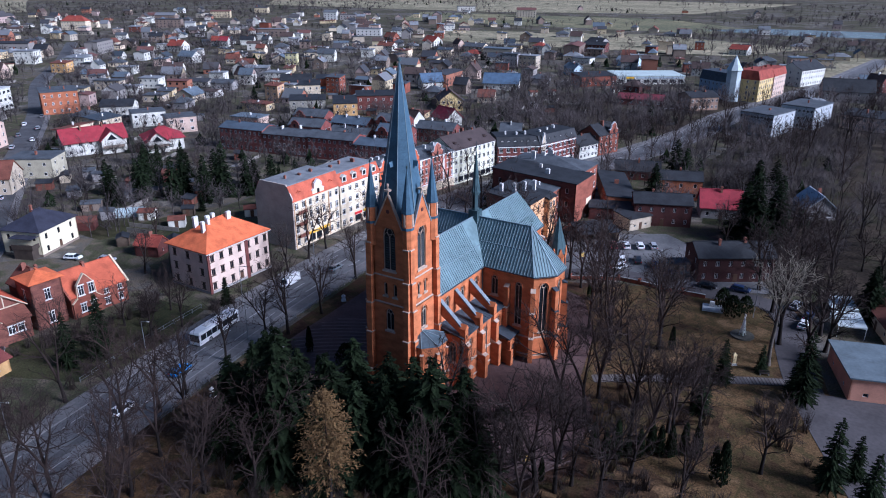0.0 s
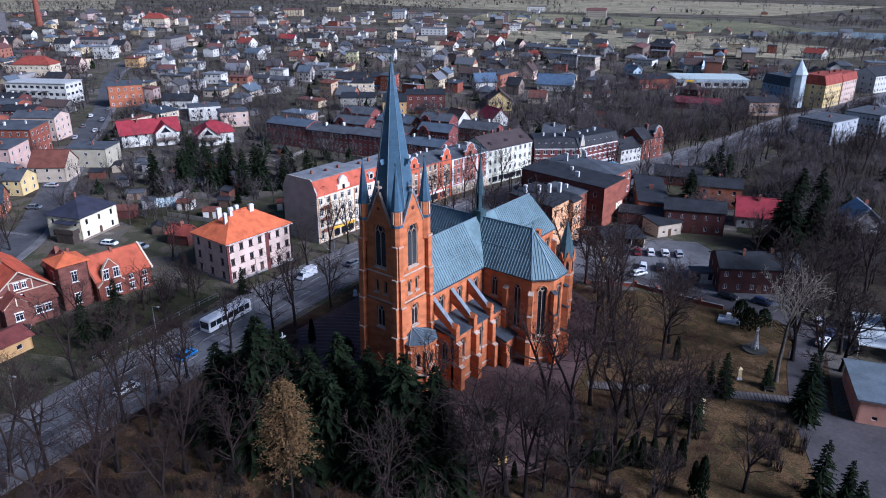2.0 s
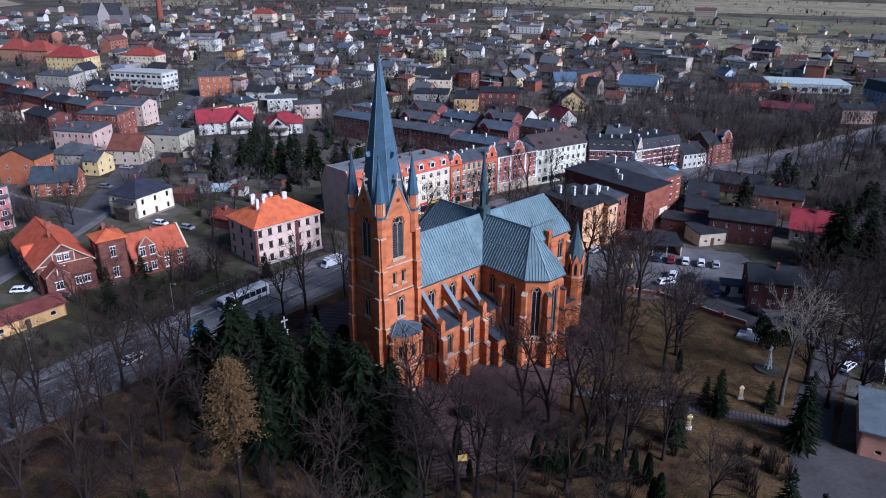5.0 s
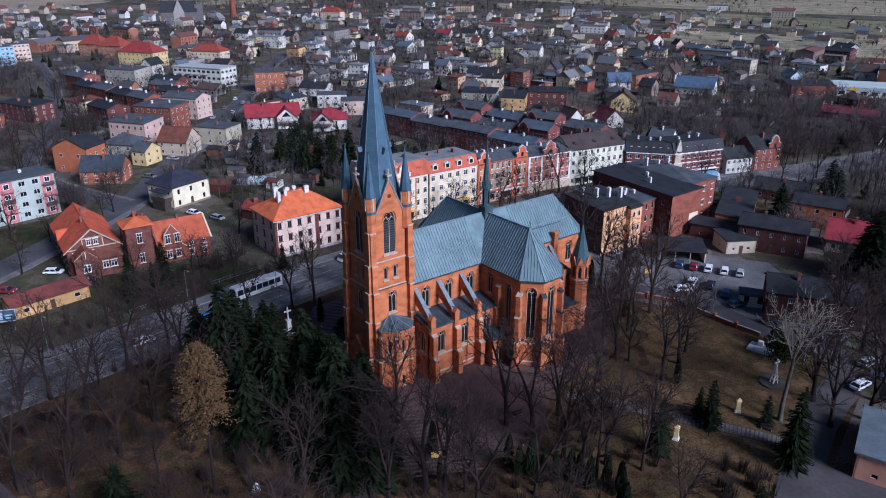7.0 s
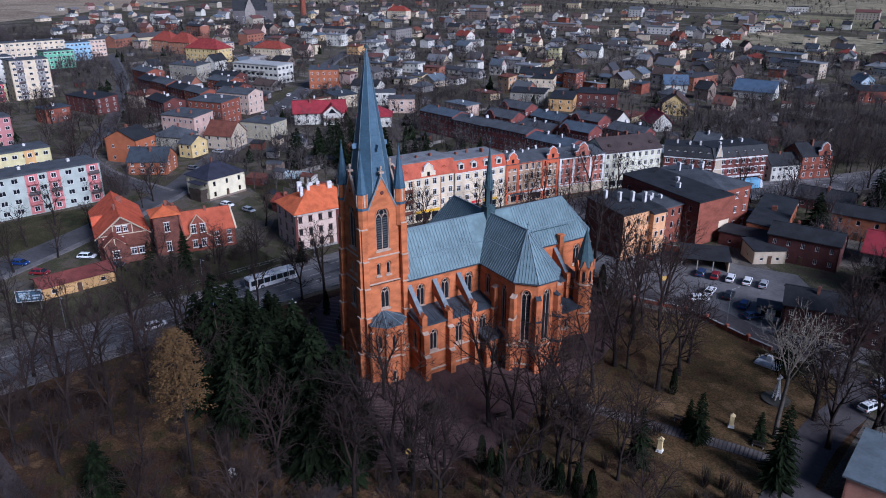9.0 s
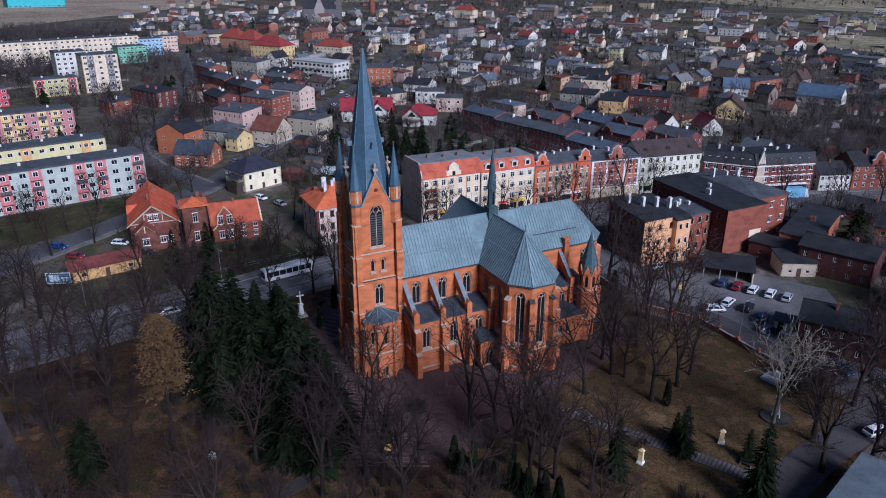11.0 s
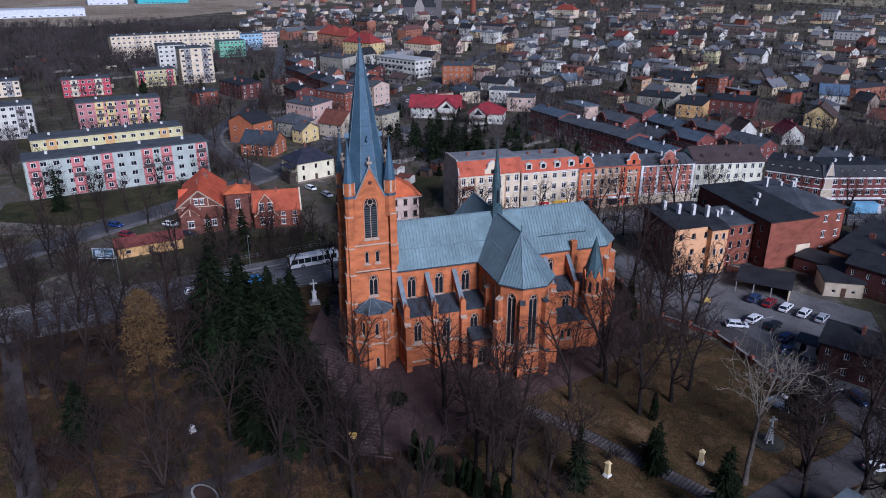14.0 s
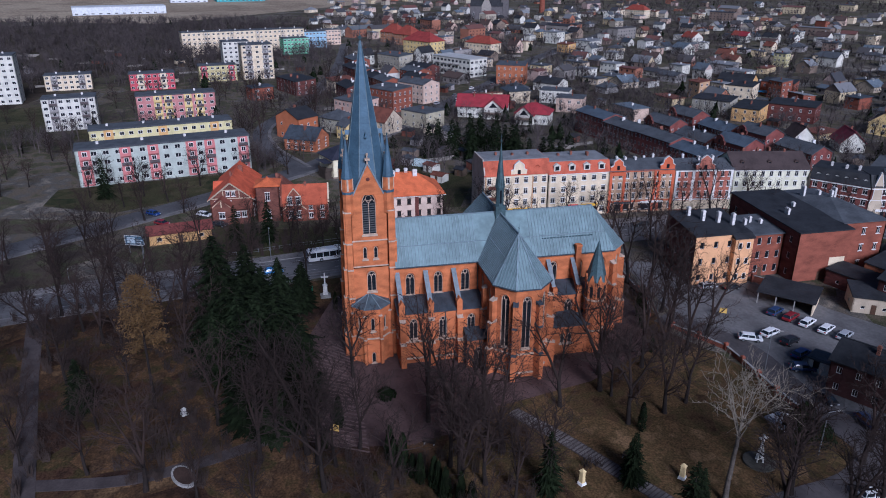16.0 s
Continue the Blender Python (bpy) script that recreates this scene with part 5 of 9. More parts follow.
for sy in (-1, 1):
    part("verge_board", Shape().beam((12.05, sy * 6.4, 6.0), (12.05, 0, 11.05), .16, .22), BEIGEP, lg)
part("eave_gable", Shape().add([(-1.5, -6.3, 6.2), (2.5, -6.3, 6.2), (.5, -6.3, 8.6), (-1.5, -3.6, 8.4), (2.5, -3.6, 8.4), (.5, -2.6, 8.6)], [(0, 1, 2), (1, 4, 5, 2), (3, 0, 2, 5), (4, 3, 5), (0, 3, 4, 1)]), rooftile("lodge", (.50, .10, .04)), lg)
house("lodge_link", "red brick link building with a brown tile roof", -149.0, 73.6, -4, 9.0, 7.0, 6.2, "gable", 3.0, BRICKR, RUST_T, 1, (2, 1), (1.0, 1.5), "cross", .4, 3, category="house", door=False)
for q in ((-152, 61, 13), (-142, 72, 8), (-142, 82, 10)):
    take(*q)
house("garage_row", "low yellow building with a dark red roof", -129.8, 47.5, 100, 15.5, 6.5, 2.9, "gable", 1.2, OCHREP, rooftile("dull_red", (.17, .05, .04)), 1, (3, 1), (1.2, 1.0), "plain", .5, 0, category="garage")
take(-130, 47, 9)
house("garden_shed", "small brick outbuilding with an orange tile roof", -155.5, 107.5, 20, 6.5, 5.0, 3.0, "gable", 2.0, BRICKD, RED_T, 1, (1, 1), (.7, .8), "plain", .3, 1, category="shed")


def block(label, x, y, rot, w, d, h, rows, n, wm, stripes=(), sm=None, roofm=None, group="blocks of flats", bal=True):
    """A long block of flats: flat roof with vents, coloured strips with balconies."""
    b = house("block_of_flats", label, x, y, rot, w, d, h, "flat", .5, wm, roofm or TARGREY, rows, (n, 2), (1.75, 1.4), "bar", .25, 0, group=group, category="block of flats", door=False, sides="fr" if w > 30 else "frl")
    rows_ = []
    for u in stripes:
        part("colour_strip", Shape().box(u - 1.7, u + 1.7, -d / 2 - .12, -d / 2 + .02, .2, h - .1), sm or HOTP, b)
        for r in range(rows):
            z = r * h / rows
            if bal and r:
                part("balcony", Shape().box(u - 1.5, u + 1.5, -d / 2 - 1.2, -d / 2 - .1, z + .1, z + .25).box(u - 1.5, u + 1.5, -d / 2 - 1.25, -d / 2 - 1.15, z + .25, z + 1.15), sm if (r + int(u)) % 2 else mat("balcony_dark", (.10, .08, .08), .7, .3), b)
            rows_.append(pose(u, -d / 2 - .14, z + .95) @ pose(0, -.12, 0))
    if rows_:
        joined_windows(b, rows_, 1.5, 1.5)
    for i in range(max(2, int(w / 12))):
        chimney(b, -w / 2 + (i + .5) * w / max(2, int(w / 12)), .8, h, h + 1.2, .8, .8, CHIMW)
    take(x, y, max(d, w * .3))
    for k in (-.35, .35):
        take(x + k * w * math.cos(radians(rot)), y + k * w * math.sin(radians(rot)), d)
    return b


block("long white block of flats with pink balcony strips", -195.0, 36.0, 102.2, 54.6, 11.0, 12.0, 4, 15, plaster("cool_white", (.42, .455, .40)), (-24.5, -12.5, -4.0, 8.0, 14.0, 25.0), HOTP)
block("long low yellow block of flats with a grey roof", -249.0, 27.0, 102, 54, 11, 6.9, 2, 16, plaster("lemon", (.60, .54, .28)), (-20, 0, 20), OCHREP, bal=False)
block("pink and yellow striped block of flats", -293.0, 27.5, 100, 34, 11, 11.8, 4, 10, plaster("dusty_pink", (.44, .20, .19)), (-8, -3.5, 5, 10), YELLOWP)
block("red and white block of flats", -384.0, 3.0, 100, 24, 11, 9.0, 3, 8, plaster("raspberry", (.45, .08, .10)), (-6, 6), CREAMP)
block("white block of flats with grey balconies", -281.0, -14.5, 100, 21, 11, 13.6, 5, 7, WHITEP, (-6, 6), GREYP)
block("grey-white block of flats", -392.0, -43.0, 100, 24, 11, 8.4, 3, 8, CREAMP, (-7, 7), GREYP)
block("tall white tower block", -352.0, -66.0, 100, 20, 14, 24.0, 8, 6, WHITEP, (), None)
block("yellow and red block of flats", -408.0, 37.0, 100, 22, 11, 9.4, 3, 7, plaster("dull_yellow", (.52, .45, .22)), (-8, 8), plaster("raspberry", (.45, .08, .10)))
block("pale tower block of flats", -414.0, 60.5, 100, 19, 14, 20.5, 7, 5, CREAMP, (-5, 5), GREYP)
block("white block of flats", -450.0, 46.0, 100, 17, 14, 19.0, 7, 5, WHITEP, (), None)
block("very long cream block of flats", -558.0, 47.0, 104, 96, 12, 16.6, 5, 26, CREAMP, (-30, -10, 10, 30), BEIGEP, bal=False)
block("mint green block of flats", -538.0, 86.0, 104, 20, 12, 12.0, 4, 7, GREENP)
block("pale blue block of flats", -580.0, 102.0, 104, 21, 12, 13.0, 4, 7, BLUEP)
block("cream block of flats", -600.0, 116.0, 104, 20, 12, 12.5, 4, 7, plaster("peach", (.62, .46, .34)))

# ---- tenement row along the main road ----
def tenement(label, p0, p1, h, roof, rh, wm, rm, rows, cols, win, style, frame_m=None, dp=13.0, over=.25, chim=3, chim_m=None):
    """A house of the closed row, its front on the line from p0 to p1."""
    a, b = Vector(p0), Vector(p1)
    d = (b - a).normalized()
    c = (a + b) / 2 + Vector((-d.y, d.x)) * (dp / 2)
    t = house("tenement", label, c.x, c.y, math.degrees(math.atan2(d.y, d.x)), (b - a).length - .06, dp, h, roof, rh, wm, rm, rows, cols, win, style, over, chim, chim_m, frame_m, "tenement row", category="tenement", sides="fb")
    for q in (a.lerp(b, .15), c, a.lerp(b, .85)):
        take(q.x - d.y * 4, q.y + d.x * 4, 8)
    return t


def band(t, z, h, m, w, d):
    part("cornice", Shape().box(-w / 2 + .03, w / 2 - .03, -d / 2 - .22, -d / 2 + .02, z, z + h), m, t)


def strips(t, us, wide, m, d, z0, z1):
    for u in us:
        part("pilaster", Shape().box(u - wide / 2, u + wide / 2, -d / 2 - .14, -d / 2 + .02, z0, z1), m, t)


def shopfront(t, u0, u1, m, d):
    n = max(1, round((u1 - u0) / 3.0))
    for k in range(n):
        a = u0 + (u1 - u0) * k / n
        part("shop_window", Shape().box(a + .3, a + (u1 - u0) / n - .3, -d / 2 - .1, -d / 2 + .02, .6, 2.5), GLASS, t)
    part("shop_sign", Shape().box(u0, u1, -d / 2 - .3, -d / 2 - .02, 2.75, 3.4), m, t)


t1 = tenement("cream tenement with a steep red tile mansard and bare side wall", (-125.6, 129.2), (-125.6, 147.8), 13.0, "mansard", 4.0, CREAMP, rooftile("mansard", (.42, .10, .05)), 4, (7, 2), (1.2, 1.7), "cross")
part("roof_deck", Shape().box(-9.2, 9.2, -4.9, 4.9, 17.0, 17.2), PGREY, t1)
part("side_wall", Shape().add([(-9.55, -6.6, 0), (-9.55, 6.6, 0), (-9.55, 6.6, 14.0), (-9.55, 4.6, 17.5), (-9.55, -4.6, 17.5), (-9.55, -6.6, 14.0), (-9.18, -6.6, 0), (-9.18, 6.6, 0), (-9.18, 6.6, 14.0), (-9.18, 4.6, 17.5), (-9.18, -4.6, 17.5), (-9.18, -6.6, 14.0)],
                              [(0, 5, 4, 3, 2, 1), (6, 7, 8, 9, 10, 11), *[(i, (i + 1) % 6, 6 + (i + 1) % 6, 6 + i) for i in range(6)]]), plaster("bare_grey", (.42, .37, .31)), t1, "bare grey-brown side wall")
for u in (-6.5, 6.0):
    dormer(t1, pose(u, -6.0, 13.8), 1.6, 1.1, 1.8, MATS["roof_mansard"], MATS["roof_mansard"])
gable_front(t1, .5, 4.6, 12.8, 17.0, 13.0, CREAMP, FRAME)
strips(t1, (-9.0, -4.6, 4.6), .35, plaster("ochre_trim", (.42, .26, .14)), 13, .2, 12.5)
part("balcony", Shape().box(-8.4, -5.2, -7.6, -6.5, 3.2, 3.35).box(-8.4, -5.2, -7.65, -7.55, 3.35, 4.2).box(-8.4, -5.2, -7.6, -6.5, 6.4, 6.55).box(-8.4, -5.2, -7.65, -7.55, 6.55, 7.4).box(-8.4, -5.2, -7.6, -6.5, 9.5, 9.65).box(-8.4, -5.2, -7.65, -7.55, 9.65, 10.5), RUST_T, t1)
shopfront(t1, -4, 4, mat("yellow_sign", (.70, .42, .02), .6, .15), 13)
t2 = tenement("cream tenement with a red mansard and four white dormers", (-125.6, 147.8), (-125.2, 165.8), 12.6, "mansard", 3.2, CREAMP, rooftile("mansard", (.42, .10, .05)), 4, (6, 2), (1.3, 1.5), "cross")
part("roof_deck", Shape().box(-8.95, 8.95, -4.9, 5.0, 15.8, 16.0), PGREY, t2)
for u in (-6.6, -2.2, 2.2, 6.6):
    dormer(t2, pose(u, -6.35, 13.4), 1.9, 1.5, 2.2, WHITEP, WHITEP)
shopfront(t2, -3, 0, mat("red_sign", (.55, .03, .03), .6, .15), 13), shopfront(t2, 1, 6, mat("yellow_sign", (.70, .42, .02)), 13)
band(t2, 12.4, .25, FRAME, 18, 13)
ORED = plaster("brick_orange", (.50, .12, .05))
t3 = tenement("orange-red brick tenement with two shaped gables", (-125.2, 165.8), (-124.0, 185.8), 12.5, "gable", 1.6, plaster("tan", (.44, .30, .19)), TARGREY, 4, (9, 2), (1.0, 1.8), "trim", chim=5, chim_m=CHIMW)
strips(t3, (-9.4, -5.4, 3.9, 5.2, 9.4), .8, ORED, 13, .2, 12.5)
part("red_bay", Shape().box(-9.4, -5.6, -6.72, -6.5, 11.2, 12.6).box(5.4, 9.4, -6.72, -6.5, 11.2, 12.6), ORED, t3)
gable_front(t3, -7.5, 4.4, 12.4, 16.2, 13.0, ORED, FRAME), gable_front(t3, 7.4, 4.4, 12.4, 16.4, 13.0, ORED, FRAME)
band(t3, 12.2, .5, ORED, 19, 13), band(t3, 3.2, .4, ORED, 19, 13)
shopfront(t3, -8, -3, TARGREY, 13), shopfront(t3, 0, 7, FRAME, 13)
ROSE = plaster("rose_red", (.37, .135, .09))
t4 = tenement("ornate pink-red tenement with white window surrounds and a round gable", (-124.0, 185.8), (-121.6, 203.0), 12.1, "gable", 1.5, ROSE, TARGREY, 4, (8, 2), (1.0, 1.7), "trim", chim=3, chim_m=CHIMW)
strips(t4, (-8.2, -3.2, 3.2, 8.2), .7, FRAME, 13, .2, 12.0)
gable_front(t4, 0, 5.6, 11.9, 16.4, 13.0, ROSE, FRAME)
band(t4, 11.7, .45, FRAME, 17.3, 13), band(t4, 3.1, .35, FRAME, 17.3, 13), band(t4, .3, 2.6, CREAMP, 17.3, 13)
t5 = tenement("long white tenement with a dark brown roof", (-121.6, 203.0), (-117.6, 225.0), 11.9, "gable", 3.6, plaster("off_white", (.66, .64, .48)), mat("brown_sheet", (.062, .045, .042), .7, .35, 3, 3), 4, (9, 3), (1.05, 1.55), "trim", chim=4)
for u in (-8, 0, 8):
    dormer(t5, pose(u, -4.4, 12.9), 1.1, .8, 1.2, BROWN_T, BROWN_T)
band(t5, 11.6, .3, FRAME, 22.2, 13)
shopfront(t5, -9, 9, plaster("off_white", (.66, .66, .58)), 13)
DKR = mat("wine_brick", (.165, .056, .045), .9, .35, 2.5, 5.0)
t6 = house("tenement", "dark red brick corner tenement with a black mansard", -114.3, 234.5, 39.6, 15.6, 12, 9.6, "mansard", 3.2, DKR, TAR, 3, (6, 3), (1.3, 1.85), "cross", .3, 3, CHIMW, None, "tenement row", category="tenement")
t7 = house("tenement", "dark red brick corner tenement with a black mansard", -107.4, 246.6, 74.5, 20.8, 12, 9.75, "mansard", 3.2, DKR, TAR, 3, (8, 3), (1.3, 1.85), "cross", .3, 3, CHIMW, None, "tenement row", category="tenement")
for t in (t6, t7):
    wide = 15.5 if t is t6 else 20.7
    for k in range(6):
        dormer(t, pose((k - 2.5) * wide / 6.4, -5.5, 10.1), 1.1, 1.2, 1.3, FRAME, TAR)
    band(t, 5.9, .15, FRAME, wide, 12), band(t, 9.1, .3, FRAME, wide, 12)
    shopfront(t, -wide * .4, wide * .4, FRAME, 12)
gable_front(t7, -8.6, 3.6, 0.2, 14.0, 12.0, BEIGEP, FRAME)
for q in ((-114, 234, 10), (-107, 247, 11), (-100, 264, 8), (-97, 276, 9)):
    take(*q)
house("shop_house", "low white shop building with a dark roof", -100.4, 264.0, 71, 11, 9, 5.5, "gable", 3.0, WHITEP, TAR, 2, (5, 2), (1.1, 1.3), "plain", .3, 2, group="tenement row", category="house")
rg = house("tenement", "red brick tenement with a tall gable", -97.0, 275.5, 71, 12, 10, 8.0, "gable", 3.5, BRICKR, TAR, 3, (4, 2), (1.0, 1.6), "trim", .3, 2, group="tenement row", category="tenement")
gable_front(rg, 2.5, 5.0, 7.9, 12.6, 10.0, BRICKR, FRAME)

# ---- brick terraces behind ----
RA = 10.5
ca, sa = math.cos(radians(RA)), math.sin(radians(RA))
for rowi, (off, ln, n) in enumerate(((0, 0, 4), (21, 16, 3), (41, 6, 4))):
    for k in range(n):
        u = 10.2 + 20.4 * k + ln
        x, y = -230 + ca * u - sa * (off + 5.5), 198 + sa * u + ca * (off + 5.5)
        h_ = (8.8, 7.9, 8.2, 7.0)[k] if rowi == 0 else (6.4, 6.0, 6.7, 6.1)[k]
        th = house("brick_terrace", "dark red brick terrace with a low grey felt roof", x, y, RA + (0 if rowi == 0 else (2.5, -3, 1.5, -2)[k]), 20.3 if rowi == 0 else (15.5, 18.0, 14.0, 17.0)[k], 11.0 if rowi == 0 else 9.4, h_ + (0 if rowi == 0 else (.6, -1.0, .9, -.4)[k]), "gable", 1.7 if rowi == 0 else 2.4, mat("terrace_brick", (.19, .06, .05), .9, .45, 2.5, 5) if k != 1 else mat("maroon_brick", (.15, .055, .045), .9, .4, 2.5, 5), TARGREY if (k + rowi) % 3 else mat("blue_felt", (.08, .10, .125), .7, .35, 3, 2), 3 if rowi == 0 else 2, (9, 3), (.95, 1.3), "plain", .3, 5, CHIMW if k % 2 else CHIMB, None, "brick terraces", category="terrace", sides="frl")
        if rowi and k % 2 == 0:
            gable_front(th, -4, 5.0, h_ - .2, h_ + 3.0, 11.0, BRICKD, BRICKD)
        for q in (-6, 0, 6):
            take(x + ca * q, y + sa * q, 7)

# ---- brick buildings east of the church ----
ax = house("parish_house", "tall brick house with a beige front coloured as sunlit and dark roof", -81.2, 170.4, 90, 13.4, 13.0, 11.6, "mono", 1.4, BRICKD, TAR, 3, (4, 4), (1.0, 1.6), "plain", .25, 0, category="house")
# render of the front; its bright peach carries the sunlight, sides stay dark
PEACH = plaster("peach_painted_lit", (.66, .37, .18))
fs = Shape()
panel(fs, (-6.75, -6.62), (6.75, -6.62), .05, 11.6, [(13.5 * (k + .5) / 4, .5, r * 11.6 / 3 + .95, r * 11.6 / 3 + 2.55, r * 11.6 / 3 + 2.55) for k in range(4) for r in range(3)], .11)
part("rendered_front", fs, PEACH, ax, "peach render, sunlight put into its colour")
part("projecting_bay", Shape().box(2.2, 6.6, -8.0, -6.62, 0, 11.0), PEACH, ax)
part("bay_roof", Shape().loft(up([(1.9, -8.3), (6.9, -8.3), (6.9, -6.5), (1.9, -6.5)], 11.0), [(1.9, -8.3, 11.2), (6.9, -8.3, 11.2), (6.9, -6.5, 11.9), (1.9, -6.5, 11.9)]), TAR, ax)
for r in range(3):
    for u in (3.4, 5.4):
        put_window(ax, pose(u, -8.0, r * 3.7 + 1.2) @ pose(0, -.2, 0), .9, 1.5, "plain")
for x, y in ((-1.0, 1.0), (2.0, -.5), (4.6, -2.2), (-3, 4)):
    chimney(ax, x, y, 11.6, 15.0, .7, .9, CHIMW)
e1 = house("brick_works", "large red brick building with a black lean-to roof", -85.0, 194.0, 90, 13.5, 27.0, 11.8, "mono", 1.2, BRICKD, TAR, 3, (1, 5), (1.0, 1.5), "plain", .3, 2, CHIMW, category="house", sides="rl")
# sunlight painted on: end wall in paler brick than the shaded dark sides
part("brick_front", Shape().box(-6.7, 6.7, -13.54, -13.48, .05, 12.0), BRICKR, e1, "red brick end wall, painted paler to look sunlit")
part("pale_patch", Shape().box(2.0, 6.0, -13.58, -13.5, 3.4, 5.4), CREAMP, e1, "pale painted patch on the brick")
e2 = house("brick_works", "red brick house with a grey hipped roof", -87.0, 206.6, 90, 11.6, 25.0, 12.2, "hip", 2.2, BRICKR, TARGREY, 3, (3, 4), (1.0, 1.6), "trim", .4, 4, CHIMW, category="house")
house("brick_works", "brick back wing with a sagging black roof", -81.6, 182.2, 90, 10.0, 10.4, 10.2, "mono", .9, BRICKR, TARGREY, 3, (4, 3), (1.0, 1.8), "plain", .3, 3, CHIMW, category="house")
cp_ = thing("carport", "open carport with a black felt roof and pale side wall", "carport", pose(-62.3, 179.6, .05, 0, 0, 43))
part("roof", Shape().loft([(-5.8, -4.4, 2.7), (5.8, -4.4, 2.7), (5.8, 4.2, 3.3), (-5.8, 4.2, 3.3)], [(-5.8, -4.4, 2.95), (5.8, -4.4, 2.95), (5.8, 4.2, 3.55), (-5.8, 4.2, 3.55)]), TAR, cp_)
part("side_wall", Shape().box(5.2, 5.45, -4.1, 4.0, 0, 2.75), CREAMP, cp_, "pale rendered side wall")
part("back_wall", Shape().box(-5.5, 5.2, 3.75, 4.0, 0, 3.2), BRICKD, cp_)
for u in (-5.4, -1.8, 1.8):
    part("post", Shape().box(u - .1, u + .1, -4.1, -3.9, 0, 2.72), CONC, cp_)
for u in (-5.4, -1.8, 1.8, 5.1):
    part("rafter", Shape().beam((u, -4.3, 2.62), (u, 4.0, 3.2), .1, .12), BARK, cp_)
house("garage_row", "low dark garage with a pale side wall", -56.8, 195.0, 60, 8.0, 7.0, 3.4, "mono", .7, BEIGEP, TAR, 1, (2, 1), (.8, .7), "plain", .3, 0, category="garage")
house("brick_shed", "brick yard wall and shed with a dark roof", -65.0, 199.0, 20, 12.0, 6.0, 3.4, "mono", .6, BRICKD, TAR, 1, (2, 1), (.8, .8), "plain", .2, 0, category="shed")
house("brick_warehouse", "long brick shed with a curved orange brick gable wall", -69.5, 217.0, 116, 30.0, 9.0, 4.6, "mono", .9, BRICKO, TAR, 1, (5, 2), (1.0, 1.2), "plain", .2, 1, category="shed")
for q in ((-81, 170, 10), (-85, 195, 14), (-92, 206, 12), (-75, 206, 9), (-62, 184, 7), (-58, 197, 7), (-69, 217, 12), (-66, 226, 7), (-51, 204, 11), (-38, 218, 8), (-53, 231, 8), (-14, 233, 9), (-26, 173, 12)):
    take(*q)
house("brick_house", "dark brick two-storey house with a black roof", -51.2, 203.6, 22, 16, 10, 6.6, "gable", 1.8, mat("works_brick", (.085, .032, .028), .9, .4, 2.5, 5), TAR, 2, (5, 2), (.85, 1.3), "bar", .4, 2)
house("detached_house", "grey house with a bright crimson sheet roof", -37.8, 218.5, 20, 11.5, 9.0, 3.6, "gable", 4.2, GREYP, CRIMSON_T, 1, (3, 2), (1.0, 1.2), "plain", .5, 1)
house("brick_house", "brick house with an orange gable wall and dark roof", -53.0, 231.0, 20, 13, 8, 6.4, "gable", 2.0, BRICKO, TAR, 2, (3, 2), (1.0, 1.3), "plain", .3, 1)
house("bungalow", "low dark-roofed bungalow beside the yard", -72.0, 247.0, 20, 15, 9, 3.4, "gable", 2.4, BRICKD, TAR, 1, (4, 2), (1.1, 1.2), "plain", .5, 1)
house("detached_house", "blue-grey house with a pale sheet roof and white gable window", -13.5, 233.5, -62, 10, 9.0, 3.4, "gable", 3.8, GREYP, mat("pale_sheet", (.34, .38, .42), .5, .25, 2, 3), 1, (3, 2), (1.8, 1.3), "cross", .6, 1)
house("brick_house", "dark red brick house with a long dark roof", -25.8, 172.6, 32, 18, 9.5, 6.2, "gable", 2.2, mat("sooty_brick", (.06, .024, .022), .9, .4, 2.5, 5), TAR, 2, (6, 2), (.85, 1.3), "bar", .4, 2)
kiosk = house("kiosk", "small white kiosk with dark doors", -36.0, 168.2, 32, 5.5, 3.6, 2.6, "flat", .3, WHITEP, TARGREY, 1, (2, 1), (1.2, 1.8), "plain", .3, 0, category="kiosk", door=False)
# garage with salmon walls beside the lane
gr = house("garage", "salmon rendered garage with a flat grey roof", 11.4, 136.5, 198, 21.0, 14.0, 3.9, "mono", .5, SALMONP, mat("roof_felt_blue", (.12, .145, .16), .8, .3, 3, 2), 1, (4, 2), (.9, .7), "plain", .5, 0, category="garage")
part("gutter", Shape().box(-11.2, 11.2, -7.75, -7.6, 3.7, 3.9), TAR, gr)
house("workshop", "low shed with a rusty red sheet roof", 10.0, 160.0, -70, 14, 8, 3.0, "gable", 1.4, CREAMP, RUST_T, 1, (3, 1), (1.0, 1.0), "plain", .4, 0, category="shed")
for x, y, w in ((-.6, 163.0, 5.5), (1.4, 155.0, 5.5)):
    tent = thing("market_tent", "white sheet-covered tent canopy", "tent", pose(x, y, 0, 0, 0, 15))
    part("canopy", Shape().loft(up(sq(0, 0, 2.6, 3.6), 2.5), [(-2.6, -3.6, 2.6), (2.6, -3.6, 2.9), (2.6, 3.6, 2.9), (-2.6, 3.6, 2.6)]), plaster("tent_white", (.62, .66, .64), .12), tent)
    for sx in (-2.5, 2.5):
        for sy in (-3.4, 3.4):
            part("leg", Shape().tube((sx, sy, 0), (sx, sy, 2.55), .05, .05, 6), FRAME, tent)

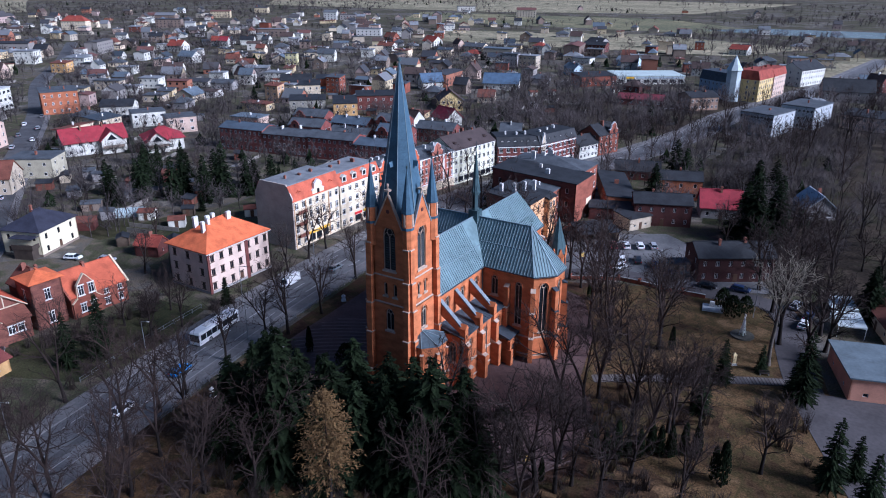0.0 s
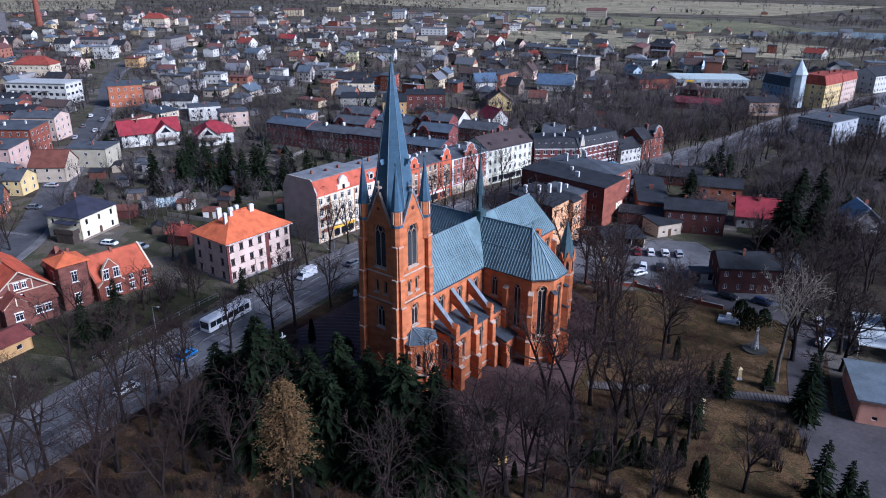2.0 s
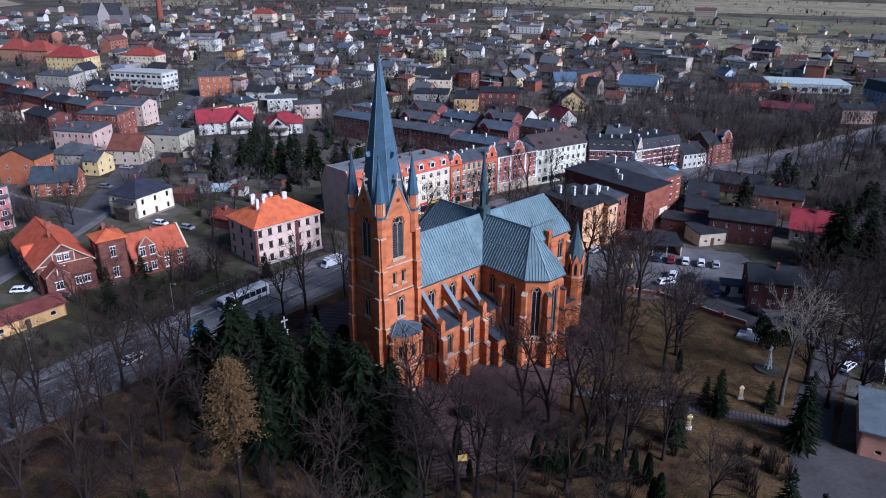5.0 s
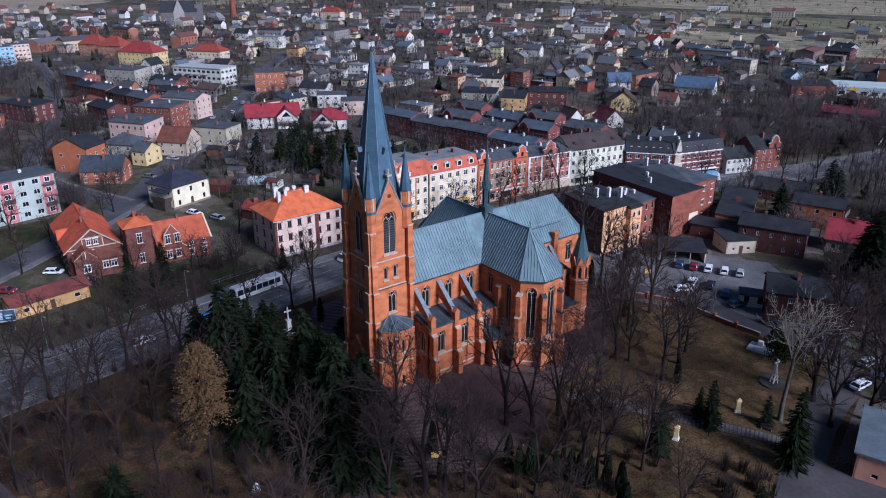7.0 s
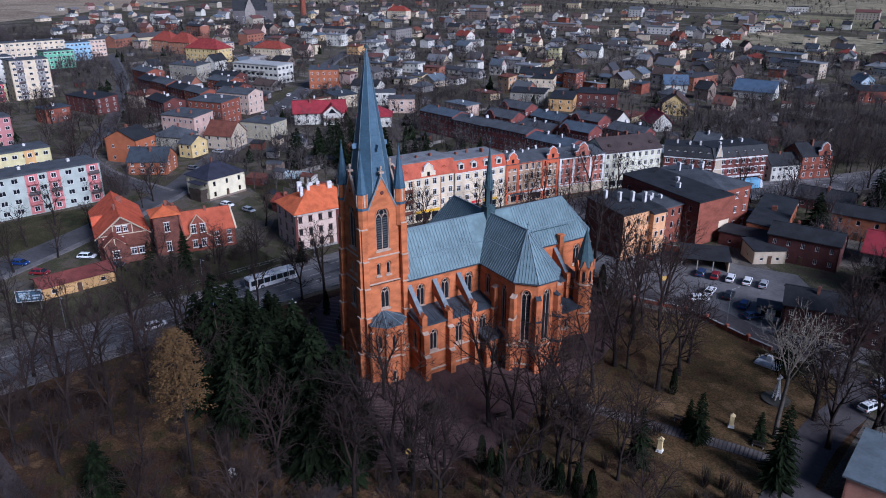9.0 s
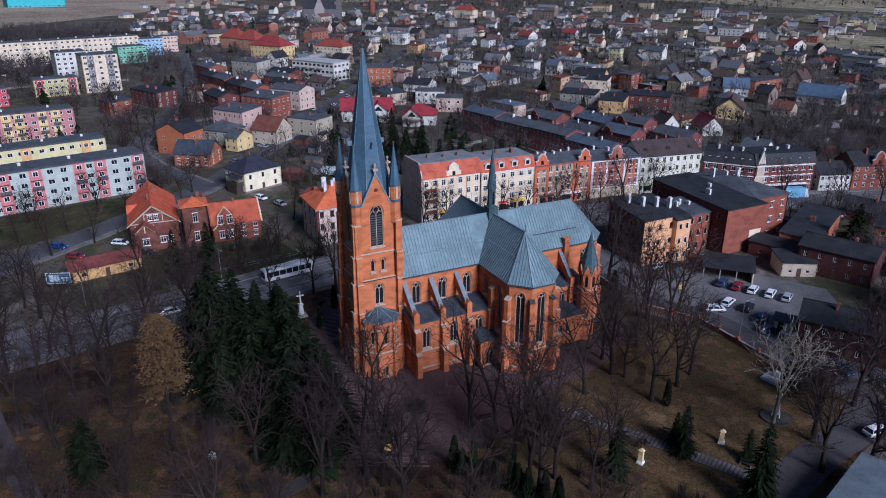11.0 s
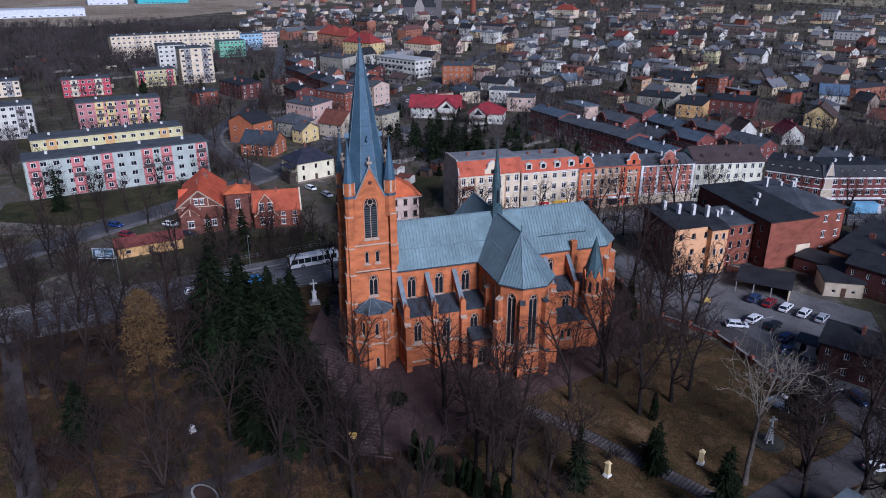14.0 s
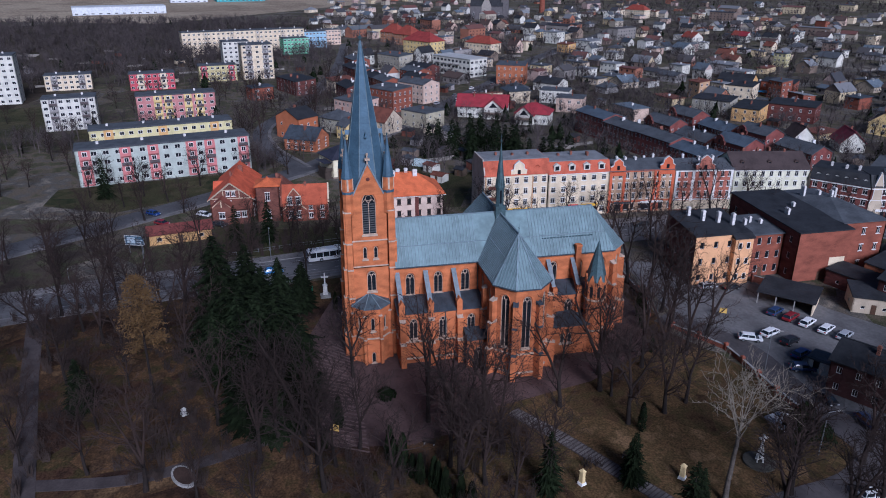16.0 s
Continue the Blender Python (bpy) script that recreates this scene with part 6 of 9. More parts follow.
# ---- larger buildings of the town, each at its place ----
va = house("villa", "white villa with a wide crimson roof and glazed gable", -270.5, 168.0, 68, 23, 12, 5.6, "gable", 4.2, WHITEP, CRIMSON_T, 2, (6, 3), (1.3, 1.3), "plain", .8, 2)
vb = house("villa", "white villa with a crimson hipped roof", -252.0, 187.0, 60, 15, 12, 4.6, "hip", 4.0, WHITEP, CRIMSON_T, 1, (4, 3), (1.3, 1.4), "plain", .7, 1)
for v_, u, d_, h_ in ((va, 5.5, 12, 5.6), (vb, -3.0, 12, 4.6)):
    y0 = -d_ / 2 - 3.0
    part("cross_wing", Shape().box(u - 4, u + 4, y0, 0, 0, h_).add([(u - 4, y0, h_), (u + 4, y0, h_), (u, y0, h_ + 3.4), (u - 4, 0, h_), (u + 4, 0, h_), (u, 0, h_ + 3.4)], [(0, 1, 2), (5, 4, 3), (1, 4, 5, 2), (3, 0, 2, 5)]), WHITEP, v_)
    for sd in (-1, 1):
        a = [(u + sd * 4.7, y0 - .7, h_ - .6), (u + sd * 4.7, 0, h_ - .6), (u, 0, h_ + 3.45), (u, y0 - .7, h_ + 3.45)]
        a = a if sd > 0 else a[::-1]
        part("wing_roof", Shape().loft(a, [(p, q, z + .25) for p, q, z in a]), CRIMSON_T, v_)
    part("gable_window", Shape().add([(u - 2, y0 - .05, h_ - .2), (u + 2, y0 - .05, h_ - .2), (u, y0 - .05, h_ + 2.0), (u - 2, y0 + .1, h_ - .2), (u + 2, y0 + .1, h_ - .2), (u, y0 + .1, h_ + 2.0)], [(0, 1, 2), (5, 4, 3), (1, 4, 5, 2), (3, 0, 2, 5), (0, 3, 4, 1)]), GLASS, v_)
    part("veranda", Shape().box(u - 4, u + 4, y0 - 1.8, y0, 2.6, 2.8).box(u - 4, u + 4, y0 - 1.85, y0 - 1.75, 2.8, 3.6), BROWNP, v_)
house("flat_house", "white flat-roofed two-storey house", -297.0, 214.0, 60, 15, 11, 6.4, "flat", .3, WHITEP, TARGREY, 2, (4, 3), (1.4, 1.3), "plain", .2, 2)
house("flat_house", "pale pink flat-roofed house", -273.0, 213.0, 60, 13, 11, 6.8, "flat", .3, PINKP, TARGREY, 2, (3, 2), (1.4, 1.4), "plain", .2, 1)
house("flat_house", "beige flat-roofed house with bare walls", -255.0, 136.0, 36, 15, 12, 6.8, "flat", .3, plaster("drab", (.42, .38, .27)), TARGREY, 2, (3, 2), (1.1, 1.2), "plain", .2, 2)
house("detached_house", "weathered house with a red-brown roof", -246.0, 117.0, 40, 12, 11, 5.5, "gable", 4.6, BEIGEP, RUST_T, 2, (3, 2), (1.0, 1.3), "plain", .4, 2)
house("brick_house", "orange brick house with a dark roof and skylights", -223.0, 84.0, 58, 13.5, 11, 4.6, "gable", 3.8, BRICKO, SLATE, 2, (4, 2), (1.0, 1.2), "trim", .4, 1)
house("detached_house", "grey house with a hipped roof", -252.0, 99.0, 40, 13, 11, 5.8, "hip", 3.2, plaster("sage", (.38, .36, .28)), TARGREY, 2, (3, 2), (1.0, 1.3), "plain", .5, 1)
house("shop_house", "small yellow house front", -238.0, 102.0, 34, 6, 9, 5.2, "gable", 2.6, YELLOWP, TARGREY, 2, (2, 2), (1.0, 1.3), "plain", .3, 1)
house("tenement", "cream three-storey tenement with a flat grey roof", -268.0, 108.0, 34, 17, 12, 10.2, "mono", 1.0, plaster("rose_beige", (.52, .36, .29)), TARGREY, 3, (6, 3), (1.0, 1.5), "plain", .25, 2, category="tenement")
house("tenement", "red brick corner tenement with a shaped gable", -296.0, 127.0, 34, 19, 13, 10.2, "mono", 1.0, BRICKR, TARGREY, 3, (6, 4), (1.0, 1.6), "trim", .25, 3, CHIMW, category="tenement")
house("tenement", "pale pink tenement with a grey roof", -315.0, 145.0, 34, 19, 12, 9.6, "gable", 2.0, PINKP, TARGREY, 3, (7, 3), (1.0, 1.5), "plain", .25, 2, category="tenement")
house("brick_house", "orange brick house with a bare gable end", -244.3, 81.0, -49, 11, 13.4, 8.6, "gable", 3.2, plaster("burnt_orange", (.38, .13, .055)), TAR, 2, (3, 2), (1.0, 1.3), "plain", .3, 2)
for x, y, r, w, k in ((-389, 119.5, 11, 18, 0), (-370, 123.5, 11, 18, 1), (-351, 127.2, 11, 18, 0), (-332, 131, 13, 17, 1), (-319, 110.5, 12, 19, 0), (-424, 124, 12, 20, 1), (-384, 160, 30, 19, 0), (-363, 152, 24, 17, 1), (-343, 150, 30, 16, 0)):
    house("brick_terrace", "dark red brick tenement with a grey roof", x, y, r, w, 11, 8.4 + k * .5, "gable", 1.9, BRICKR if k else BRICKD, TARGREY if k else TAR, 3, (6, 2), (1.0, 1.4), "plain", .25, 3, CHIMW, None, "brick terraces", category="terrace", sides="frl")
    take(x, y, 10)
house("tenement", "grey rendered tenement with flat roof", -430.0, 150.0, 30, 23, 12, 10.0, "mono", 1.0, plaster("stone_grey", (.36, .33, .26)), TARGREY, 3, (7, 3), (1.0, 1.5), "plain", .25, 2, category="tenement")
md = house("office_building", "modern white building with a pale flat roof", -404.0, 188.0, 30, 35, 15, 11.0, "flat", .4, WHITEP, mat("pale_roof", (.42, .42, .40), .8, .2, 4, 2), 3, (10, 4), (2.2, 1.6), "plain", .4, 0, category="office")
for u in (-12, -6, 0, 6):
    part("balcony", Shape().box(u - 2, u + 2, -9.0, -7.4, 3.6, 3.8).box(u - 2, u + 2, -9.0, -7.4, 7.2, 7.4), GREYP, md)
house("tenement", "orange brick block with a rendered end", -361.0, 210.0, 64, 17, 12, 11.0, "mono", 1.0, BRICKO, TARGREY, 3, (5, 3), (1.0, 1.5), "plain", .25, 2, category="tenement")
house("flat_house", "long dark brick house with a black roof", -355.0, 83.0, 24, 25, 12, 7.4, "mono", 1.0, BRICKD, TAR, 3, (6, 3), (1.0, 1.4), "plain", .25, 2)
for dx in (0, 22):
    house("villa", "old villa with a steep orange-red hipped roof", -605.0 + dx, 176.0 + dx * .4, 34, 22, 15, 9.0, "hip", 7.0, plaster("warm_brick", (.36, .18, .10)), RED_T, 3, (6, 3), (1.1, 1.6), "plain", .5, 3)
house("villa", "yellow villa with a red hipped roof", -518.0, 186.0, 34, 30, 16, 10.0, "hip", 6.5, YELLOWP, rooftile("dark_red", (.24, .04, .035)), 3, (8, 4), (1.1, 1.6), "plain", .5, 3)
house("villa", "long house with an orange-red roof", -512.0, 233.0, 34, 26, 13, 8.0, "hip", 5.0, CREAMP, RED_T, 2, (7, 3), (1.1, 1.6), "plain", .5, 4)
old = house("far_church", "dark old stone church with a pale gable front", -855.0, 330.0, 70, 40, 18, 16.0, "gable", 12.0, plaster("dark_stone", (.12, .11, .11)), TAR, 1, (5, 1), (1.6, 8.0), "plain", .3, 0, category="church", door=False)
part("gable_front", Shape().add([(-6, -9.6, 0), (6, -9.6, 0), (6, -9.6, 16), (0, -9.6, 30), (-6, -9.6, 16), (-6, -8.9, 0), (6, -8.9, 0), (6, -8.9, 16), (0, -8.9, 30), (-6, -8.9, 16)], [(0, 1, 2, 3, 4), (9, 8, 7, 6, 5), (1, 6, 7, 2), (2, 7, 8, 3), (3, 8, 9, 4), (5, 0, 4, 9)]), plaster("weathered_stone", (.30, .27, .24)), old)
part("tower_stump", Shape().box(18, 27, -6, 6, 0, 24), plaster("dark_stone", (.12, .11, .11)), old)
ch = thing("factory_chimney", "tall round red brick factory chimney", "chimney", pose(-955, 438, 0))
part("shaft", Shape().loft(up(ring(10, 4.2), 0), up(ring(10, 2.6), 42)), BRICKR, ch)
part("stack_rim", Shape().prism(ring(10, 2.9), 41.0, 42.3), BRICKD, ch)
house("warehouse", "long white warehouse hall", -1052.0, -140.0, 104, 118, 40, 10.0, "flat", .4, plaster("hall_white", (.62, .64, .66)), mat("hall_roof", (.5, .52, .54), .7, .15, 8, 1), 1, (12, 2), (4.0, 1.4), "plain", .4, 0, category="warehouse", door=False)
house("warehouse", "pale grey warehouse hall beyond the field", -1352.0, -82.0, 100, 62, 50, 15.0, "flat", .4, plaster("hall_white", (.62, .64, .66)), mat("hall_roof", (.5, .52, .54)), 1, (6, 2), (4.0, 1.4), "plain", .4, 0, category="warehouse", door=False)
house("warehouse", "long turquoise warehouse hall", -1369.0, 5.0, 100, 84, 50, 14.0, "flat", .4, plaster("turquoise", (.10, .42, .45)), mat("hall_roof", (.5, .52, .54)), 1, (12, 2), (4.0, 1.4), "plain", .4, 0, category="warehouse", door=False)
house("detached_house", "bright yellow gabled house with a dark roof", -198.0, 325.5, -51, 14, 12, 5.4, "gable", 4.6, YELLOWP, BROWN_T, 2, (3, 3), (1.3, 1.3), "trim", .6, 1)
house("detached_house", "white house with a blue-grey roof", -243.0, 377.0, 50, 13, 10, 4.8, "gable", 4.4, WHITEP, mat("blue_tiles", (.09, .13, .19), .6, .3, 2, 4), 1, (4, 2), (1.2, 1.3), "plain", .6, 1)
house("detached_house", "white house with a crimson roof", -177.5, 289.5, -22, 12, 9, 3.8, "gable", 4.2, WHITEP, rooftile("dark_crimson", (.22, .03, .045)), 1, (3, 2), (1.3, 1.3), "plain", .6, 1)
house("detached_house", "dark blue-grey house with white trim", -205.0, 399.0, 20, 21, 12, 4.4, "gable", 5.0, WHITEP, mat("blue_tiles", (.09, .13, .19)), 1, (5, 2), (1.4, 1.4), "plain", .7, 1)
sp_ = house("supermarket", "long low shop hall with a pale blue-white roof", -140.0, 477.0, 33, 44, 26, 5.0, "flat", .4, WHITEP, mat("pale_hall_roof", (.46, .52, .49), .7, .15, 6, 1), 1, (8, 2), (3.5, 2.2), "plain", .4, 0, category="shop", door=False)
part("sign_band", Shape().box(-21, 21, -13.4, -13.0, 3.7, 4.7), mat("pale_sign", (.42, .48, .52), .6, .15), sp_)
part("sign_panel", Shape().box(-16, -11, -13.5, -13.38, 3.6, 4.8), mat("yellow_sign", (.70, .42, .02)), sp_)
bl = house("tenement", "pale blue corner house with a slate roof", -83.5, 441.0, -33, 24, 14, 9.6, "mansard", 5.0, plaster("grey_blue", (.32, .39, .46)), SLATE, 3, (8, 3), (1.1, 1.6), "trim", .3, 2, category="tenement")
part("corner_tower", Shape().prism(ring(8, 4.0, 12.0, -6.0, .5), 0, 17.0), plaster("pale_blue", (.46, .51, .52)), bl)
part("tower_roof", Shape().cone(ring(8, 4.6, 12.0, -6.0, .5), 17.0, (12.0, -6.0, 25.0)), plaster("pale_blue", (.46, .51, .52)), bl)
house("tenement", "bright yellow tenement with an orange-red roof", -67.5, 442.0, 77, 19, 13, 12.0, "mansard", 5.0, YELLOWP, RED_T, 4, (7, 3), (1.1, 1.6), "trim", .3, 2, category="tenement")
house("tenement", "white tenement with an orange roof", -63.5, 463.0, 80, 20, 13, 12.0, "mansard", 4.0, PINKP, RED_T, 4, (6, 3), (1.1, 1.6), "plain", .3, 2, category="tenement")
house("tenement", "white tenement with a dark roof", -52.0, 520.0, 68, 28, 15, 10.0, "gable", 4.5, WHITEP, TAR, 3, (10, 3), (1.1, 1.6), "plain", .3, 2, category="tenement")
house("flat_house", "pale grey office block with rows of windows", -46.0, 352.0, -17, 15, 21, 9.6, "flat", .4, plaster("office_grey", (.40, .42, .43)), TARGREY, 3, (10, 4), (1.3, 1.3), "plain", .3, 2)
house("flat_house", "pale grey office block with rows of windows", -33.0, 379.0, -15, 15, 22, 10.0, "flat", .4, plaster("office_grey", (.40, .42, .43)), TARGREY, 3, (8, 4), (1.3, 1.3), "plain", .3, 2)
house("flat_house", "long low house with a dark roof", -4.0, 385.0, -14, 26, 14, 6.0, "mono", 1.2, PINKP, TAR, 2, (9, 3), (1.2, 1.3), "plain", .3, 2)
house("brick_house", "brown brick house with a shallow dark roof", -87.0, 396.5, 44, 16, 13, 6.6, "gable", 2.2, plaster("brown_brick", (.30, .20, .14)), TAR, 2, (7, 3), (1.2, 1.4), "plain", .3, 2)
house("detached_house", "dark house with a broad slate roof", -22.0, 464.0, 12, 26, 14, 6.0, "gable", 6.0, GREYP, TAR, 2, (5, 3), (1.2, 1.4), "plain", .3, 2)
house("brick_house", "maroon brick house with a red roof", 8.0, 500.0, 10, 20, 14, 7.0, "gable", 5.0, BRICKD, rooftile("maroon", (.15, .03, .04)), 2, (5, 3), (1.2, 1.4), "plain", .3, 2)
house("brick_house", "low red brick hall with a dark roof", -164.0, 446.0, 48, 24, 15, 6.0, "mono", 1.0, BRICKR, TAR, 1, (6, 3), (1.2, 1.6), "plain", .3, 2)
house("shop_house", "beige and orange house", -302.0, 322.0, 40, 18, 12, 7.6, "gable", 3.0, OCHREP, TAR, 2, (5, 3), (1.1, 1.4), "plain", .3, 2)
house("shop_house", "cream house with a low roof", -289.0, 314.0, 40, 18, 12, 7.0, "mono", 1.2, CREAMP, TAR, 2, (5, 3), (1.1, 1.4), "plain", .3, 2)
bt = house("brick_house", "red brick house with a blue tarpaulin yard", -293.0, 342.0, 40, 17, 11, 7.0, "mono", 1.0, BRICKR, TAR, 2, (4, 3), (1.1, 1.4), "plain", .3, 1)
part("tarpaulin", Shape().box(-8, 6, -11, -6, 2.0, 2.4), mat("blue_sheet", (.04, .20, .42), .6, .2), bt)
house("flat_house", "grey house with a shallow dark roof", -256.0, 280.0, 40, 18, 12, 6.4, "mono", 1.0, plaster("mid_grey", (.34, .32, .26)), TAR, 2, (4, 3), (1.1, 1.4), "plain", .3, 1)
house("shop_house", "ochre gabled house with a dark roof", -237.0, 287.0, 40, 12, 18, 6.0, "mono", 1.2, OCHREP, TAR, 2, (3, 3), (1.1, 1.4), "plain", .3, 1)
house("brick_house", "dark brick house with a beige end wall", -232.0, 306.0, 40, 20, 12, 7.2, "mono", 1.0, BRICKD, TAR, 2, (5, 3), (1.1, 1.4), "plain", .3, 1)
for q in ((-270, 168, 13), (-252, 187, 11), (-297, 214, 10), (-273, 213, 9), (-255, 136, 10), (-246, 117, 8), (-223, 84, 10), (-252, 99, 9), (-238, 102, 6), (-268, 108, 11), (-296, 127, 12), (-315, 145, 12), (-244, 81, 9), (-430, 150, 14), (-404, 188, 20), (-361, 210, 11), (-355, 83, 14),
          (-600, 180, 28), (-518, 186, 18), (-512, 233, 16), (-855, 330, 30), (-198, 325, 10), (-243, 377, 10), (-177, 291, 9), (-205, 399, 13), (-140, 478, 30)):
    take(*q)
for q in ((-84, 441, 16), (-68, 443, 12), (-64, 463, 12), (-52, 520, 18), (-46, 352, 13), (-33, 379, 13), (-4, 385, 16), (-87, 396, 12), (-22, 464, 15), (8, 500, 13), (-116, 392, 13), (-164, 446, 14), (-302, 322, 11), (-289, 314, 11), (-293, 342, 11), (-256, 280, 11), (-237, 287, 11), (-232, 306, 12), (11, 136, 14), (10, 160, 9), (-1, 160, 6), (-33, 172, 4)):
    take(*q)



def home(label, x, y, rot, w, d, h, roof, rh, wm, rm):
    """A single house of the town at its own place."""
    take(x, y, max(w, d) * .62)
    return house("town_house", label, x, y, rot, w, d, h, roof, rh, wm, rm, max(1, round(h / 3)), (max(2, round(w / 3.4)), max(2, round(d / 4))), (1.25, 1.35), "plain", .4, 1, CHIMW if w > 10 else CHIMB, None, "town houses", door=False, sides="fr")


house("brick_house", "low maroon-roofed brick sheds in a row", -116.0, 392.0, 12, 24, 9, 3.2, "gable", 2.4, BRICKD, rooftile("maroon", (.15, .03, .04)), 1, (5, 2), (1.2, 1.2), "plain", .3, 1, category="shed")
home("tall pale rendered house with a flat roof", -571.4, 314.2, 34, 14.8, 11.8, 9.5, "flat", 0.4, WHITEP, PGREY)
home("ochre and white house with a rust-red roof", -503.7, 299.9, 27, 11.6, 9.2, 6.4, "mono", 0.8, OCHREP, RUST_T)
home("white flat-roofed house with terraces", -537.8, 335.8, 31, 13.4, 10.7, 6.0, "flat", 0.3, WHITEP, PGREY)
home("white bungalow with a flat roof", -457.5, 319.5, 29, 11.6, 9.2, 4.8, "flat", 0.3, WHITEP, PGREY)
home("pale yellow flat-roofed house", -390.4, 238.6, 35, 11.0, 8.8, 6.2, "flat", 0.3, plaster("soft_yellow", (.58, .46, .26)), TARGREY)
home("long white flat-roofed house", -380.5, 264.6, 30, 12.3, 9.8, 4.6, "flat", 0.3, WHITEP, PGREY)
home("white two-storey house with a flat roof", -391.1, 288.4, 28, 12.5, 10.0, 6.0, "flat", 0.3, WHITEP, PGREY)
home("low beige house with a flat grey roof", -348.1, 257.7, 28, 11.3, 9.0, 3.6, "flat", 0.3, BEIGEP, TARGREY)
home("white house with a dark gabled roof", -333.1, 224.4, 41, 15.6, 12.4, 4.4, "gable", 2.6, WHITEP, TAR)
home("grey cube-shaped house among bare gardens", -431.1, 278.2, 31, 8, 7, 5.6, "flat", 0.3, GREYP, TARGREY)
home("tall pale yellow house with flat roof", -392.2, 414.7, 28, 8.6, 6.9, 9.0, "flat", 0.3, plaster("lemon", (.60, .54, .28)), TARGREY)
home("cream house with a steep brown gable", -366.8, 339.9, -10, 8, 7, 4.0, "gable", 4.6, CREAMP, BROWN_T)
home("long white house with roof windows", -347.1, 352.5, 25, 15.0, 12.0, 5.4, "flat", 0.3, WHITEP, PGREY)
home("tall ochre brick house with rust-red roof", -290.4, 291.6, 11, 8, 7, 9.0, "mono", 0.8, plaster("drab_ochre", (.46, .30, .17)), RUST_T)
home("cream three-storey house with flat roof", -293.6, 306.7, 20, 8, 7, 7.4, "flat", 0.3, CREAMP, PGREY)
home("long grey house with a shallow roof", -348.4, 308.0, 24, 13.4, 10.7, 4.0, "gable", 1.6, GREYP, TARGREY)
home("tall red brick house with lean-to roof", -283.1, 334.9, 11, 9.2, 7.4, 9.0, "mono", 0.9, BRICKR, TARGREY)
home("white-gabled house with a steep brown roof", -188.3, 275.9, -12, 9.6, 7.7, 4.0, "gable", 4.0, WHITEP, BROWN_T)
home("white-gabled house with a red tile roof", -382.7, 597.8, -13, 14.7, 11.7, 4.6, "gable", 4.4, WHITEP, RED_T)
home("pale pink house with a steep gable", -337.8, 570.7, -27, 8.9, 7.1, 6.4, "gable", 4.0, PINKP, BROWN_T)
home("long cream house with a grey roof", -320.7, 572.4, 4, 18.3, 13, 5.0, "gable", 2.6, CREAMP, TARGREY)
home("low house with a red hipped roof", -301.2, 533.8, 4, 13.4, 10.8, 3.6, "hip", 3.0, BEIGEP, RED_T)
home("grey rendered block with flat roof", -251.4, 503.2, 12, 12.0, 9.6, 9.0, "flat", 0.4, GREYP, TARGREY)
home("beige block of three storeys with grey roof", -231.8, 494.0, 6, 13.4, 10.7, 9.6, "flat", 0.4, BEIGEP, PGREY)
home("pale blue gabled hall with grey roof", -193.9, 485.6, -31, 10.5, 8.4, 5.0, "gable", 2.6, plaster("ice_blue", (.44, .54, .60)), BGREY)
home("white house with a red hipped roof", -278.9, 616.4, -2, 10.9, 8.8, 4.0, "hip", 3.0, WHITEP, RED_T)
home("long dark brick row with black roof", -232.3, 632.3, 4, 20.3, 13, 6.2, "gable", 2.4, BRICKD, TAR)
home("white flat-roofed house among bare trees", -211.3, 548.8, 1, 14.8, 11.8, 4.0, "flat", 0.3, WHITEP, TARGREY)
home("pale blue house with a grey roof", -175.9, 551.5, -3, 15.6, 12.4, 4.4, "gable", 2.4, plaster("ice_blue", (.44, .54, .60)), BGREY)
home("low house with a brown hipped roof", -133.8, 434.2, -7, 11.2, 9.0, 3.4, "hip", 3.2, BRICKD, BROWN_T)
home("large cream villa with a red roof", -839.3, 526.3, 30, 29.2, 13, 10.0, "hip", 6.0, CREAMP, RED_T)
home("pale house with a steep gable", -540.8, 398.0, -5, 9.2, 7.3, 5.4, "gable", 5.0, WHITEP, TARGREY)
home("white house with a crimson roof", -541.4, 484.4, 22, 8, 7, 5.6, "gable", 3.4, WHITEP, CRIMSON_T)
home("white gabled house with grey roof", -526.5, 523.9, 4, 8, 7, 4.6, "gable", 3.4, WHITEP, TARGREY)
home("small white flat-roofed house", -428.6, 492.4, 10, 8, 7, 5.0, "flat", 0.3, WHITEP, PGREY)
home("white house with a rust-red roof", -392.5, 537.7, 11, 14.3, 11.5, 4.6, "gable", 3.0, WHITEP, RUST_T)
home("red brick house with a steep roof", -431.2, 598.5, -5, 11.9, 9.5, 6.0, "gable", 4.0, BRICKR, RUST_T)
home("small white house among gardens", -329.7, 509.8, 8, 8, 7, 4, "flat", 0.3, WHITEP, PGREY)
home("white house with a blue-grey gabled roof", -471.1, 384.4, 10, 13.9, 11.1, 5.2, "gable", 3.6, WHITEP, BGREY)
home("cream house with a rust-red roof", -469.7, 460.1, 20, 8, 7, 5, "gable", 3, CREAMP, RUST_T)
home("dark grey gabled house", -245.1, 670.8, -9, 15.8, 12.7, 5.4, "gable", 3, GREYP, TAR)
home("white house with a bright red roof", -119.0, 678.6, -9, 15.2, 12.1, 4.6, "gable", 3.4, WHITEP, RED_T)
home("cream house with a steep rust-red roof", -15.9, 475.7, -43, 10.5, 8.4, 5, "gable", 4.4, CREAMP, RUST_T)
home("dark house with a brown gabled roof", -9.0, 509.7, -29, 10.1, 8.1, 6, "gable", 4.4, BRICKD, BROWN_T)
